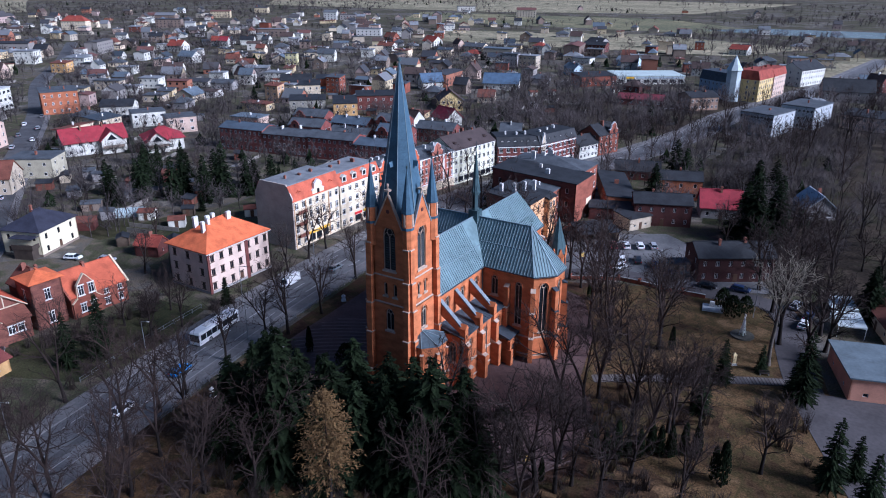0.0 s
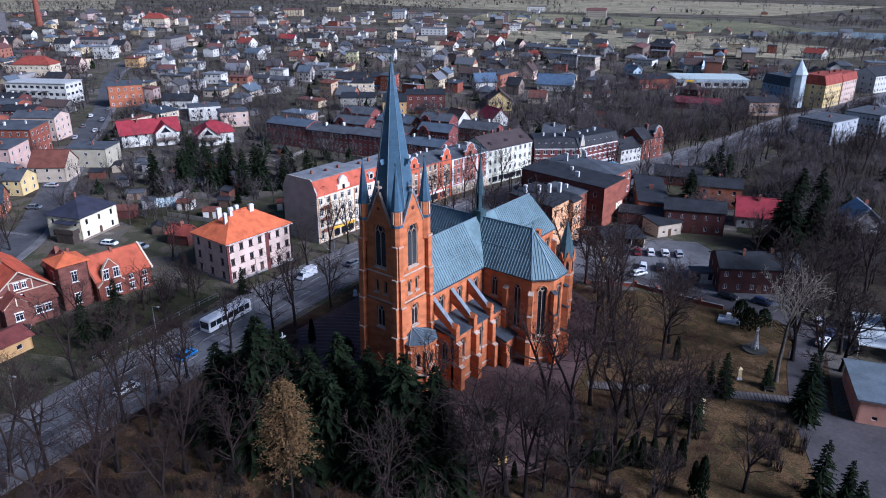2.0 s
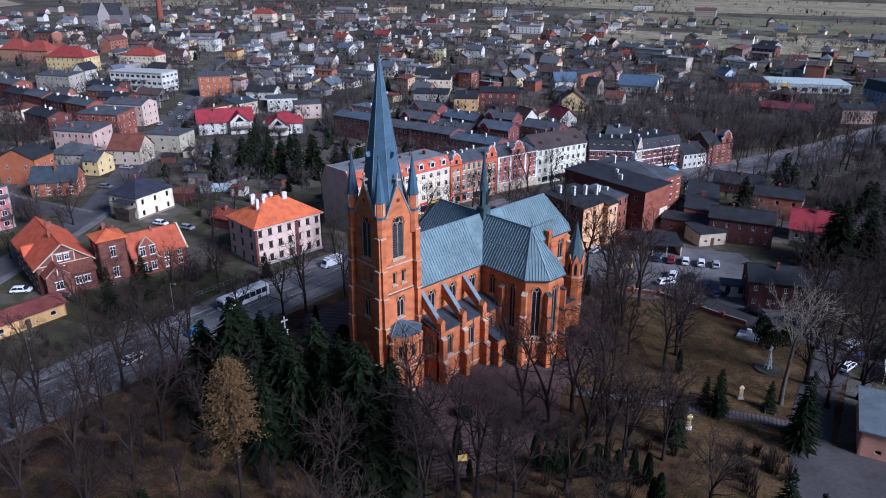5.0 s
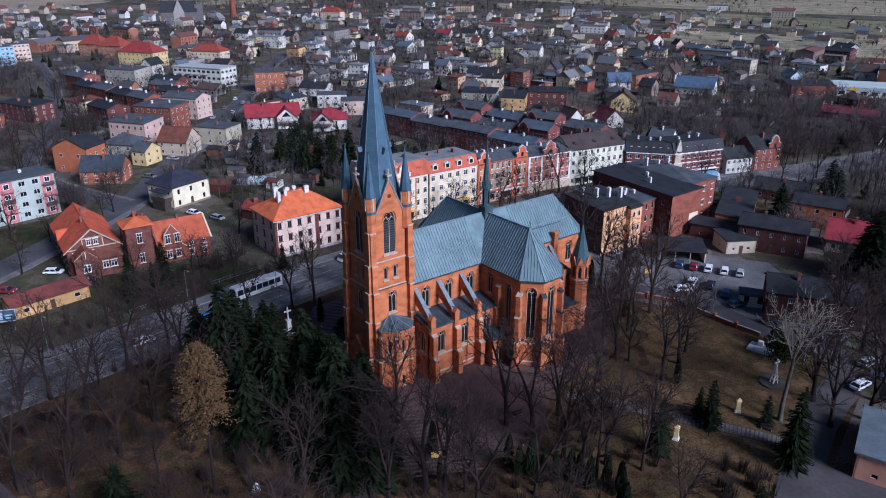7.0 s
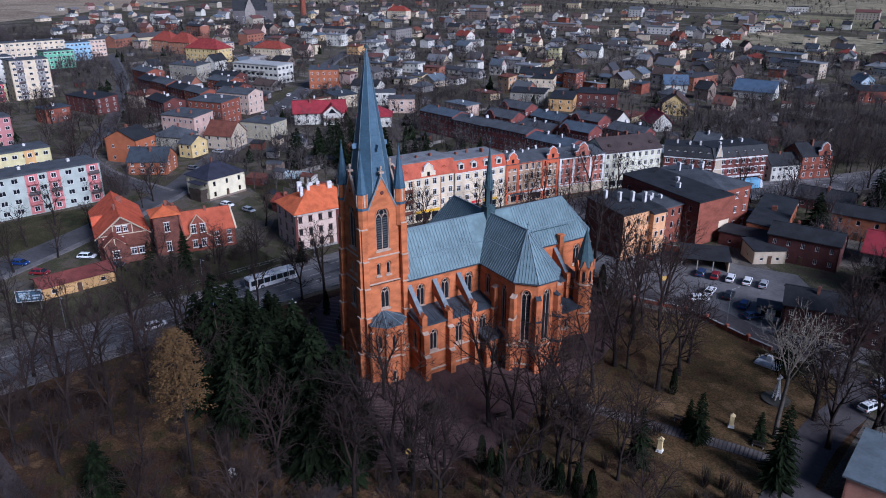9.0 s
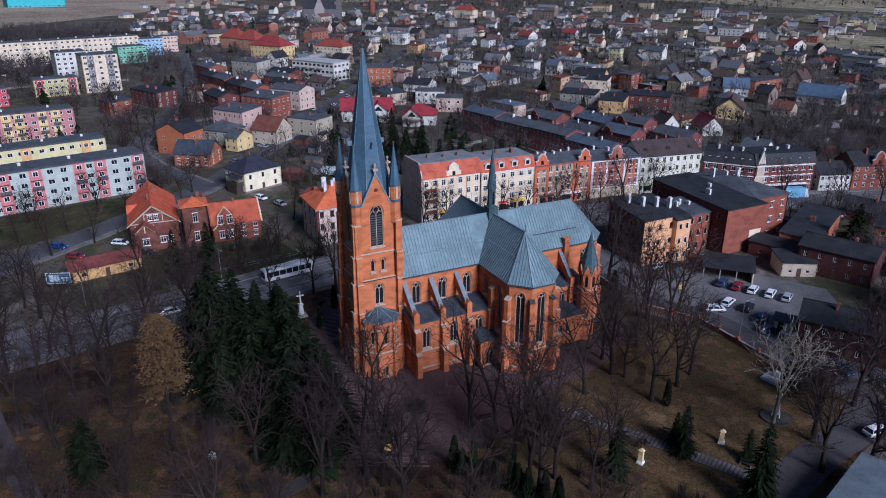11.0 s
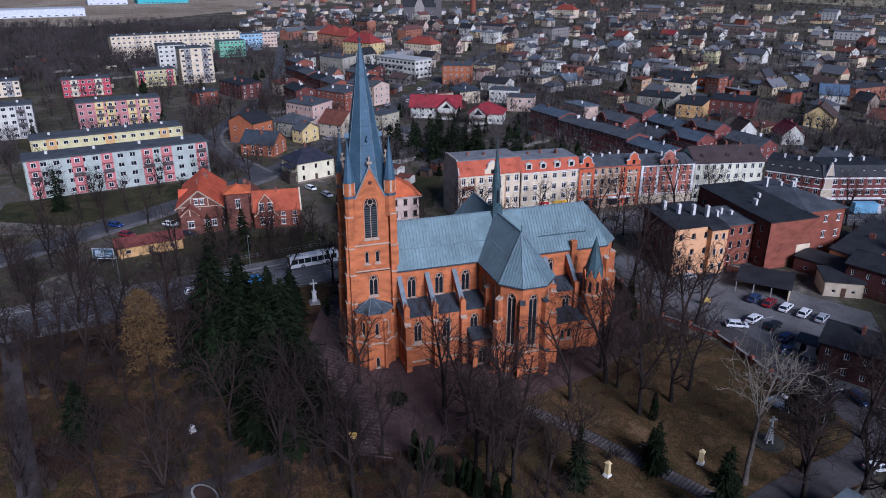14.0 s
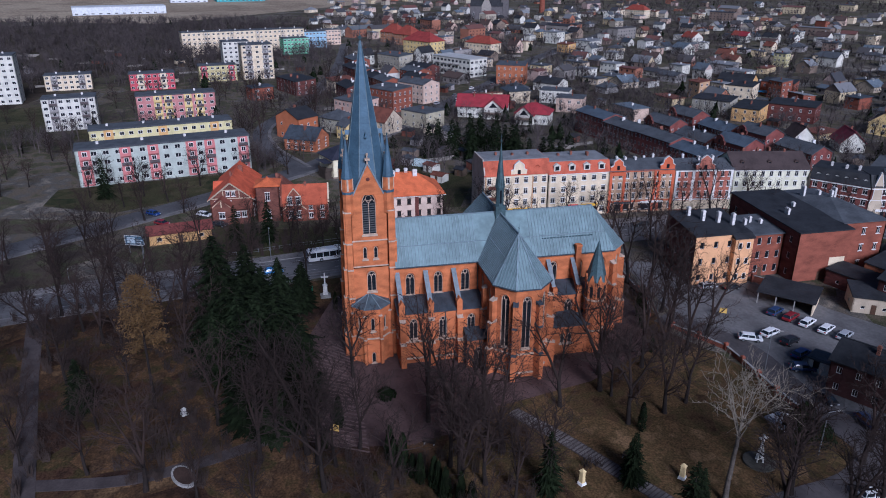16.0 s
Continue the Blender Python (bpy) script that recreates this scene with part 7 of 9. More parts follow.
home("white house with a red gabled roof", -547.0, 435.7, 11, 14.8, 11.8, 5, "gable", 4.4, WHITEP, RED_T)
home("white house with a long red roof", -553.4, 487.9, 23, 12.4, 10.0, 5, "gable", 3.6, WHITEP, RED_T)
home("white terraced house with balconies", -528.5, 327.8, 28, 16.7, 13, 6, "flat", 0.3, WHITEP, PGREY)
home("pale blue gabled house with grey roof", -190.9, 479.7, -28, 9.3, 7.4, 4.6, "gable", 3, plaster("ice_blue", (.44, .54, .60)), BGREY)


# ---- the small houses that fill the town ----
def clear_of_roads(x, y, r):
    for ln, w in ((MAIN, 10), (CROSS, 7), (SIDE, 5), (LANE, 5)):
        for i in range(0, len(ln), 2):
            if (ln[i].x - x) ** 2 + (ln[i].y - y) ** 2 < (w + r) ** 2:
                return False
    return True


rt = random.Random(11)
kinds = []
walls_ = [("white", WHITEP), ("cream", CREAMP), ("beige", BEIGEP), ("grey", GREYP), ("white", WHITEP), ("yellow", plaster("soft_yellow", (.58, .46, .26))), ("brown", BROWNP), ("red brick", BRICKR), ("pale pink", PINKP), ("cream", CREAMP)]
roofs_ = [("black felt", TAR), ("grey felt", TARGREY), ("brown tile", BROWN_T), ("pale grey", PGREY), ("blue-grey", BGREY), ("dark slate", SLATE), ("grey felt", TARGREY), ("rust-red", RUST_T), ("pale grey", PGREY)]
seen = []
for i in range(26):
    wn_, wm_ = walls_[i % len(walls_)]
    rn_, rm_ = roofs_[(i * 5 + i // 9) % len(roofs_)]
    kind = ("gable", "mono", "flat", "hip", "gable", "flat")[i % 6]
    w, d, h = rt.uniform(9, 14), rt.uniform(8, 11), rt.choice((3.4, 5.6, 6.0, 6.2))
    rh = {"gable": rt.uniform(3.0, 4.4), "hip": 3.0, "flat": .3, "mono": 1.0}[kind]
    kinds.append((wn_, wm_, rn_, rm_, kind, w, d, h, rh))
spots = []
tries = 0
while len(spots) < 275 and tries < 60000:
    tries += 1
    az = rt.uniform(-2, 118)
    dist = 150 + 900 * rt.random() ** 0.8
    x, y = -20 - dist * math.sin(radians(az)) * 1.0, 40 + dist * math.cos(radians(az))
    if x > 30 or (x > -95 and y < 330) or (y < 60 and x > -380) or (y < 110 and x < -380):
        continue
    if x > -60 and 300 < y < 460 and rt.random() < .8:
        continue
    if y > 620 and x > -440 and (rt.random() < .6 or y > 900):
        continue
    if -248 < x < -135 and 100 < y < 190 or -190 < x < -60 and 290 < y < 440:
        continue
    if x < -160 and x > -200 and 20 < y < 70:
        continue
    if dist > 650 and rt.random() < .3:
        continue
    if not free(x, y, 8.5) or not clear_of_roads(x, y, 8):
        continue
    spots.append((x, y, dist))
    take(x, y, 8.5)
proto = {}
for i, (x, y, dist) in enumerate(spots):
    k = rt.randrange(len(kinds))
    wn_, wm_, rn_, rm_, kind, w, d, h, rh = kinds[k]
    ang = 14 + rt.choice((0, 90, 180, -90)) + rt.uniform(-9, 9) + (16 if x < -350 else 0)
    if k in proto:
        copy_thing(proto[k], pose(x, y, 0, 0, 0, ang) @ Matrix.Diagonal((rt.uniform(.72, 1.25), rt.uniform(.75, 1.15), rt.uniform(.8, 1.1), 1)))
    else:
        proto[k] = house("town_house", "%s house with a %s %s roof" % (wn_, rn_, {"gable": "gabled", "flat": "flat", "hip": "hipped", "mono": "lean-to"}[kind]), x, y, ang, w, d, h, kind, rh, wm_, rm_, 1 if h < 4 else 2, (2, 1) if k % 2 else (3, 1), (1.3, 1.3), "plain", .45, 1 + k % 2, CHIMW if k % 3 else CHIMB, None, "town houses", door=False, sides="frl" if k % 2 else "fr")
# the rest of the town's houses, too far and too many to count
def island_mat(name, cols, rough):
    m = mat(name, cols[0], rough, .3, 4.0, 2.0)
    n, l = m.node_tree.nodes, m.node_tree.links
    geo = n.new("ShaderNodeNewGeometry")
    ramp = n.new("ShaderNodeValToRGB")
    ramp.color_ramp.interpolation = 'CONSTANT'
    els = ramp.color_ramp.elements
    els[0].color, els[1].color, els[1].position = (*cols[0], 1), (*cols[1], 1), 1 / len(cols)
    for i, c in enumerate(cols[2:]):
        e = els.new((i + 2) / len(cols))
        e.color = (*c, 1)
    l.new(geo.outputs["Random Per Island"], ramp.inputs[0])
    mix = n.new("ShaderNodeMixRGB")
    mix.blend_type = 'MULTIPLY'
    mix.inputs[0].default_value = 1
    l.new(ramp.outputs[0], mix.inputs[1])
    for nd in n:
        if nd.type == 'MAP_RANGE':
            l.new(nd.outputs[0], mix.inputs[2])
    l.new(mix.outputs[0], n["Principled BSDF"].inputs["Base Color"])
    return m


hw_, hr_, hg_ = Shape(), Shape(), Shape()
n = tries = 0
while n < 230 and tries < 60000:
    tries += 1
    az, dist = rt.uniform(0, 112), 330 + 1000 * rt.random() ** 1.1
    x, y = -20 - dist * math.sin(radians(az)), 40 + dist * math.cos(radians(az))
    if x > 25 or (y < 140 and x < -380) or y < 90 or (y > 600 and x > -440 and rt.random() < .75) or (y > 950 and rt.random() < .8):
        continue
    if x > -200 and 280 < y < 460 or not free(x, y, 6.5) or not clear_of_roads(x, y, 7):
        continue
    take(x, y, 6.5)
    n += 1
    big = rt.random() < .12
    w, d, h = (rt.uniform(18, 32), rt.uniform(10, 13), rt.uniform(7, 11)) if big else (rt.uniform(8, 14), rt.uniform(7, 10), rt.choice((3.2, 3.6, 5.6, 6.2)))
    rh = rt.choice((.4, 1.4, 2.6, 3.6, 4.2)) if not big else rt.choice((.4, 1.4, 3.0))
    m4 = pose(x, y, 0, 0, 0, 14 + rt.choice((0, 90)) + rt.uniform(-9, 9) + (16 if x < -350 else 0))
    a, b = Shape(), Shape()
    a.box(-w / 2, w / 2, -d / 2, d / 2, 0, h)
    a.f.pop(1)
    a.add([(-w / 2, -d / 2, h), (-w / 2, d / 2, h), (-w / 2, 0, h + rh), (w / 2, -d / 2, h), (w / 2, d / 2, h), (w / 2, 0, h + rh)], [(0, 2, 1), (3, 4, 5)])
    e, o = d / 2 + .4, w / 2 + .4
    b.add([(-o, -e, h - .2), (o, -e, h - .2), (o, 0, h + rh), (-o, 0, h + rh), (-o, e, h - .2), (o, e, h - .2), (-o, -e, h), (o, -e, h), (o, 0, h + rh + .25), (-o, 0, h + rh + .25), (-o, e, h), (o, e, h)],
          [(6, 7, 8, 9), (9, 8, 11, 10), (0, 1, 7, 6), (5, 4, 10, 11), (1, 2, 8, 7), (2, 5, 11, 8), (3, 0, 6, 9), (4, 3, 9, 10)])
    cx = rt.uniform(-.3, .3) * w
    b.box(cx - .4, cx + .4, -.3, .3, h + rh * .8, h + rh + 1.1)
    g_ = Shape()
    for sy in (-1, 1):
        for k in range(max(2, int(w / 4))):
            u = -w / 2 + w * (k + .5) / max(2, int(w / 4))
            for r in range(max(1, int(h / 2.9))):
                g_.face((u - .6, sy * (d / 2 + .03), r * 2.9 + .9), (u + .6, sy * (d / 2 + .03), r * 2.9 + .9), (u + .6, sy * (d / 2 + .03), r * 2.9 + 2.2), (u - .6, sy * (d / 2 + .03), r * 2.9 + 2.2))
    for src, dst in ((a, hw_), (b, hr_), (g_, hg_)):
        dst.add([m4 @ Vector(v) for v in src.v], src.f)
vs, fs, mi = [], [], []
for k, sh_ in enumerate((hw_, hr_, hg_)):
    o = len(vs)
    vs += sh_.v
    fs += [tuple(i + o for i in f) for f in sh_.f]
    mi += [k] * len(sh_.f)
me = bpy.data.meshes.new("far_houses")
me.from_pydata(vs, [], fs)
me.materials.append(island_mat("far_walls", [(.52, .49, .42), (.40, .35, .27), (.24, .22, .2), (.30, .13, .08), (.52, .43, .27), (.20, .15, .12), (.55, .53, .48), (.40, .30, .26)], .9))
me.materials.append(island_mat("far_roofs", [(.05, .05, .055), (.12, .125, .13), (.08, .055, .045), (.13, .06, .05), (.10, .12, .14), (.03, .03, .034), (.07, .065, .065), (.16, .16, .165)], .8))
me.materials.append(GLASS)
me.polygons.foreach_set("material_index", mi)
whole("far_houses", me, None, "distant houses of the town among bare trees", kind="stuff")
# sheds, greenhouses and garages in the gardens
sheds = []
for i in range(7):
    sheds.append([("dark wooden", mat("shed_boards", (.09, .065, .045), .9, .4)), ("grey", GREYP), ("white", WHITEP), ("rusty", RUST_T), ("brown", BROWNP), ("brick", BRICKD), ("pale", CREAMP)][i])
sproto = {}
n = tries = 0
while n < 76 and tries < 20000:
    tries += 1
    az, dist = rt.uniform(0, 108), 170 + 420 * rt.random()
    x, y = -20 - dist * math.sin(radians(az)), 40 + dist * math.cos(radians(az))
    if n < 22:
        x, y = rt.uniform(-238, -140), rt.uniform(104, 165)
    if x > -20 or (x > -95 and y < 300) or (y < 70 and x > -380) or not free(x, y, 3) or not clear_of_roads(x, y, 3):
        continue
    take(x, y, 3)
    n += 1
    k = rt.randrange(7)
    ang = 42 + rt.choice((0, 90)) + rt.uniform(-12, 12)
    if k in sproto:
        copy_thing(sproto[k], pose(x, y, 0, 0, 0, ang))
    else:
        sproto[k] = house("garden_shed", "small %s garden shed with a low roof" % sheds[k][0], x, y, ang, 3.5 + k * .5, 3.0 + (k % 3) * .6, 2.3, "mono" if k % 2 else "gable", .6, sheds[k][1], (TAR, TARGREY, RUST_T)[k % 3], 1, (1, 1), (.7, .7), "plain", .2, 0, None, None, "garden sheds", category="shed", sides="")

# plot fences, hedges and paved yards between the houses
fz, yz = Shape(), Shape()
for i in range(520):
    az, dist = rt.uniform(2, 112), 165 + 420 * rt.random() ** 1.2
    x, y = -20 - dist * math.sin(radians(az)), 40 + dist * math.cos(radians(az))
    if x > -25 or (x > -95 and y < 200) or (y < 74 and x > -400) or not clear_of_roads(x, y, 1):
        continue
    a = radians(14 + rt.choice((0, 90)) + rt.uniform(-5, 5))
    L = rt.uniform(6, 18)
    ex, ey = x + L * math.cos(a), y + L * math.sin(a)
    if clear_of_roads(ex, ey, 1) and free(ex, ey, .5) and free((x + ex) / 2, (y + ey) / 2, .5) and free(x, y, .5):
        fz.beam((x, y, 0), (ex, ey, 0), .1, rt.uniform(1.0, 1.6))
    if i % 3 == 0 and free(x, y, 3):
        w = rt.uniform(1.5, 4)
        yz.prism([(x, y), (x + w * 2 * math.cos(a), y + w * 2 * math.sin(a)), (x + w * 2 * math.cos(a) - w * math.sin(a), y + w * 2 * math.sin(a) + w * math.cos(a)), (x - w * math.sin(a), y + w * math.cos(a))], -.1, .045 + .0005 * (i % 40))
whole("plot_fences", fz, mat("fence_panels", (.24, .22, .19), .9, .5, 12, 2), "grey fences between the garden plots", kind="stuff")
whole("yard_paving", yz, mat("yard_slabs", (.26, .25, .24), .9, .4, 8, 2), "pale paved yards among the houses", kind="stuff")

# ---- trees ----
def grow(sh, rng, p, d, length, r, level, last, kids, droop=0.0):
    """One branch and all that grows from it."""
    steps = 3 if level < 2 else 2 if level < last else 1
    sides = (7, 5, 4, 3, 3, 3)[level]
    pts, rad = [p], [r]
    q, v = p, d
    for i in range(steps):
        v = (v + Vector((rng.uniform(-1, 1), rng.uniform(-1, 1), rng.uniform(-.6, .8))) * (.10 if level == 0 else .26) + Vector((0, 0, .03 - droop))).normalized()
        q = q + v * (length / steps)
        pts.append(q)
        rad.append(r * (1 - .62 * (i + 1) / steps) if level < last else r * .45)
    if level == last:
        w, b = r * 1.15, pts[0]
        u = v.cross(Vector((0, 0, 1)) if abs(v.z) < .95 else Vector((1, 0, 0))).normalized() * w
        t = v.cross(u.normalized()) * w
        sh.add([b + u, b - u * .5 + t * .87, b - u * .5 - t * .87, pts[-1]], [(0, 1, 3), (1, 2, 3), (2, 0, 3)])
        return
    for i in range(steps):
        sh.tube(pts[i], pts[i + 1], rad[i], rad[i + 1], sides)
    n = kids[level]
    for k in range(n):
        t = (.32 if level == 0 else .2) + (.68 if level == 0 else .8) * (k + rng.random() * .8) / n
        t = min(t, .999)
        i = min(steps - 1, int(t * steps))
        f = t * steps - i
        a = pts[i].lerp(pts[i + 1], f)
        ang = rng.uniform(0, 2 * math.pi) if level else 2.4 * k + rng.uniform(-.5, .5)
        ax = (pts[i + 1] - pts[i]).normalized()
        u = ax.cross(Vector((0, 0, 1)) if abs(ax.z) < .95 else Vector((1, 0, 0))).normalized()
        w = ax.cross(u)
        spread = rng.uniform(.55, 1.05) if level else rng.uniform(.6, 1.05) * (1.15 - .4 * t)
        nd = (ax * math.cos(spread) + (u * math.cos(ang) + w * math.sin(ang)) * math.sin(spread)).normalized()
        ln = length * (rng.uniform(.45, .62) if level == 0 else rng.uniform(.42, .68)) * (1.15 - .5 * t if level == 0 else 1)
        grow(sh, rng, a, nd, ln, max(.034, (rad[i] * (1 - f) + rad[i + 1] * f) * rng.uniform(.5, .7)), level + 1, last, kids, droop)


def bare_tree(seed, h, kids, last, twig_m, bark_m, r=None, thick=1.0):
    """Trunk and crown meshes of a leafless tree of height h."""
    rng = random.Random(seed)
    tr, cr = Shape(), Shape()
    r = r or h * .0225
    p, v = Vector((0, 0, -.2)), Vector((rng.uniform(-.06, .06), rng.uniform(-.06, .06), 1)).normalized()
    fork = h * rng.uniform(.28, .4)
    pts = [p]
    for i in range(4):
        v = (v + Vector((rng.uniform(-.05, .05), rng.uniform(-.05, .05), 0))).normalized()
        pts.append(pts[-1] + v * (fork / 4))
    for i in range(4):
        tr.tube(pts[i], pts[i + 1], r * (1.25 if i == 0 else 1 - .08 * i), r * (1 - .08 * (i + 1)), 8)
    top = pts[-1]
    leaders = rng.choice((2, 3, 3))
    for k in range(leaders):
        a = 2 * math.pi * k / leaders + rng.uniform(-.4, .4)
        t = rng.uniform(.25, .75) if k else .15
        nd = (v + Vector((math.cos(a), math.sin(a), 0)) * t).normalized()
        grow(cr, rng, top, nd, (h - fork) * rng.uniform(.8, .98), r * (.7 if k == 0 else .58), 0, last, kids)
    for k in range(3):
        a = rng.uniform(0, 6.28)
        q = pts[2].lerp(pts[4], rng.random())
        grow(cr, rng, q, Vector((math.cos(a), math.sin(a), .7)).normalized(), h * .27, r * .32, 1, last, kids)
    return tr.mesh("trunk", bark_m, True), cr.mesh("crown", twig_m)


def fan_tree(seed, h, twig_m, bark_m):
    """A tall bare stem that opens into a fan of slender, much divided leaders."""
    rng = random.Random(seed)
    tr, cr = Shape(), Shape()
    pts = [Vector((0, 0, -.2))]
    for i in range(6):
        pts.append(pts[-1] + Vector((rng.uniform(-.1, .14), rng.uniform(-.12, .12), h * .53 / 6)))
    for i in range(6):
        tr.tube(pts[i], pts[i + 1], .40 - .025 * i if i else .5, .40 - .025 * (i + 1), 9)
    for k in range(8):
        a = 2.4 * k + rng.uniform(-.3, .3)
        lean = .12 if k == 0 else rng.uniform(.3, .68)
        nd = Vector((math.cos(a) * lean, math.sin(a) * lean, 1)).normalized()
        start = pts[-1] if k < 4 else pts[5].lerp(pts[6], rng.random())
        grow(cr, rng, start, nd, h * .47 * (1 - .22 * lean) * rng.uniform(.85, 1), .11 if k < 4 else .08, 0, 3, (4, 4, 3))
    return tr.mesh("trunk", bark_m, True), cr.mesh("crown", twig_m)


def spruce(seed, h, r, n_whorl=34, m=None, bare=0.0, sprays=9, size=1.0):
    """A conifer of drooping boughs, each a thin keel with many small sprays of needles."""
    rng = random.Random(seed)
    tr, cr = Shape(), Shape()
    tr.tube((0, 0, -.2), (0, 0, h * .97), h * .013, .03, 7)
    for i in range(n_whorl):
        t = (i + .5) / n_whorl
        z = h * (.05 + bare + (.93 - bare) * t)
        reach = r * (1 - t) ** .68 * rng.uniform(.8, 1.15) + .2
        if bare:
            reach = r * max(.08, (1 - t) * (.35 + 2.2 * t)) ** .8 * rng.uniform(.6, 1.15)
        nb = max(5, int(8 * (1 - t) + 5))
        for k in range(nb):
            a = 2 * math.pi * (k + rng.random() * .8) / nb + i
            L = reach * rng.uniform(.55, 1.15)
            d = Vector((math.cos(a), math.sin(a), 0))
            sd = Vector((-math.sin(a), math.cos(a), 0))
            p0 = Vector((0, 0, z + rng.uniform(-.2, .2)))
            tip = p0 + d * L + Vector((0, 0, -L * rng.uniform(.08, .42) if not bare else L * rng.uniform(-.2, .25)))
            mid = p0.lerp(tip, .5) + Vector((0, 0, L * .05))
            wd = (L * .15 + .10) * size
            if not bare:
                cr.add([p0, mid + sd * wd, tip, mid - sd * wd, mid - Vector((0, 0, .2))], [(0, 1, 2, 3), (1, 0, 4), (2, 1, 4), (3, 2, 4), (0, 3, 4)])
            else:
                cr.tube(p0, tip, .05, .02, 3)
            for s_ in range(max(3, int(sprays * (.4 + .6 * L / r)))):
                f = rng.uniform(.18, 1.0)
                b = p0.lerp(tip, f) + Vector((0, 0, rng.uniform(-.12, .12)))
                o = (sd * rng.choice((-1, 1)) * rng.uniform(.4, 1.0) + d * rng.uniform(.1, .6) + Vector((0, 0, rng.uniform(-.7, .15)))) * (L * .2 * (1.3 - f) + .42) * size
                u, w = Vector((rng.uniform(-1, 1), rng.uniform(-1, 1), rng.uniform(-1, 1))) * .14 * size, Vector((rng.uniform(-1, 1), rng.uniform(-1, 1), rng.uniform(-1, 1))) * .14 * size
                cr.add([b - u, b + u, b + w, b + o], [(0, 1, 3), (1, 2, 3), (2, 0, 3)])
    return tr.mesh("trunk", BARK, True), cr.mesh("crown", m or NEEDLE)


def larch(seed, h, r):
    """A winter larch: a bare lower stem and an egg-shaped crown of fine tufted boughs."""
    rng = random.Random(seed)
    tr, cr = Shape(), Shape()
    tr.tube((0, 0, -.2), (.2, .1, h * .5), h * .011, h * .007, 7).tube((.2, .1, h * .5), (0, 0, h * .98), h * .007, .03, 6)
    for i in range(330):
        t = rng.random() ** .8
        reach = r * min(1, (1 - t) ** .6 * (.75 + .7 * t)) * rng.uniform(.55, 1.12) + .15
        a = rng.uniform(0, 6.28)
        p0 = Vector((0, 0, h * (.46 + .52 * t)))
        d = Vector((math.cos(a), math.sin(a), 0))
        tip = p0 + d * reach + Vector((0, 0, reach * rng.uniform(-.28, .22)))
        cr.tube(p0, tip, .04, .012, 3)
        for k in range(int(5 + 13 * reach / r)):
            f = rng.uniform(.25, 1) ** .7
            b = p0.lerp(tip, f) + Vector((rng.uniform(-.4, .4), rng.uniform(-.4, .4), rng.uniform(-.45, .2)))
            u = Vector((rng.uniform(-1, 1), rng.uniform(-1, 1), rng.uniform(-.4, .4))) * .15
            w = Vector((rng.uniform(-1, 1), rng.uniform(-1, 1), rng.uniform(-1, 1))) * .12
            o = (d * rng.uniform(-.2, .7) + Vector((rng.uniform(-.6, .6), rng.uniform(-.6, .6), rng.uniform(-.7, .3)))) * rng.uniform(.3, .62)
            cr.add([b - u, b + u, b + w, b + o], [(0, 1, 3), (1, 2, 3), (2, 0, 3)])
    return tr.mesh("trunk", BARK, True), cr.mesh("crown", LARCH)


def columnar(seed, h, r):
    """A narrow evergreen of upright sprays."""
    rng = random.Random(seed)
    tr, cr = Shape(), Shape()
    tr.tube((0, 0, -.1), (0, 0, h * .6), .09, .03, 5)
    for i in range(420):
        t = rng.random() ** .8
        a = rng.uniform(0, 6.28)
        rr = r * (1 - t) ** .5 * rng.uniform(.5, 1) * min(1, .5 + t * 4)
        b = Vector((rr * math.cos(a), rr * math.sin(a), h * t * .93 + .1))
        o = Vector((math.cos(a) * .16, math.sin(a) * .16, rng.uniform(.3, .7)))
        s = Vector((-math.sin(a), math.cos(a), 0)) * .16
        c = Vector((math.cos(a), math.sin(a), 0)) * .14
        cr.add([b - s, b + s, b + c, b + o], [(0, 2, 3), (2, 1, 3), (1, 0, 3), (0, 1, 2)])
    return tr.mesh("trunk", BARK), cr.mesh("crown", NEEDLE)


def tree(meshes, label, x, y, turn=0.0, scale=1.0, name="tree", group="", category="tree"):
    t = thing(name, label, category, pose(x, y, 0, 0, 0, turn), group)
    t.scale = (scale, scale, scale)
    part("trunk", meshes[0], None, t)
    part("crown", meshes[1], None, t)
    return t


NEAR = [bare_tree(21 + i, h, (8, 5, 4), 3, TWIG, BARK) for i, h in enumerate((17, 18, 16, 19, 15))]
MID = [bare_tree(51 + i, h, (6, 5, 3), 3, TWIG, BARK) for i, h in enumerate((15, 14, 16, 12))]
PALE = fan_tree(97, 22.0, PALEB, mat("grey_bark", (.10, .085, .07), .95, .5, .7, 6.0))
OAK = bare_tree(91, 16, (8, 6, 5), 3, TWIG, BARK, .45)
SPR = [spruce(5 + i, h, r, 40, sprays=12) for i, (h, r) in enumerate(((18.8, 6.5), (17.4, 6.9), (17, 6.3)))]
SPS = [spruce(15 + i, h, r, 26, sprays=9, size=.62) for i, (h, r) in enumerate(((9.5, 2.3), (12, 2.9)))]
SPG = spruce(25, 12, 4.0, 24, sprays=6)
LAR = larch(31, 24.4, 4.9)
SHRUB = columnar(77, 4.2, 2.6), columnar(78, 1.5, 1.9)
COL = [columnar(41 + i, h, r) for i, (h, r) in enumerate(((6.5, 1.0), (5.0, .9)))]
BL = "leafless broad-crowned park tree with a dark trunk"
rn = random.Random(3)


def near(pts, group, pool=NEAR, label=BL, lo=.85, hi=1.1):
    for x, y in pts:
        tree(rn.choice(pool), label, x, y, rn.uniform(0, 360), rn.uniform(lo, hi), "bare_tree", group)


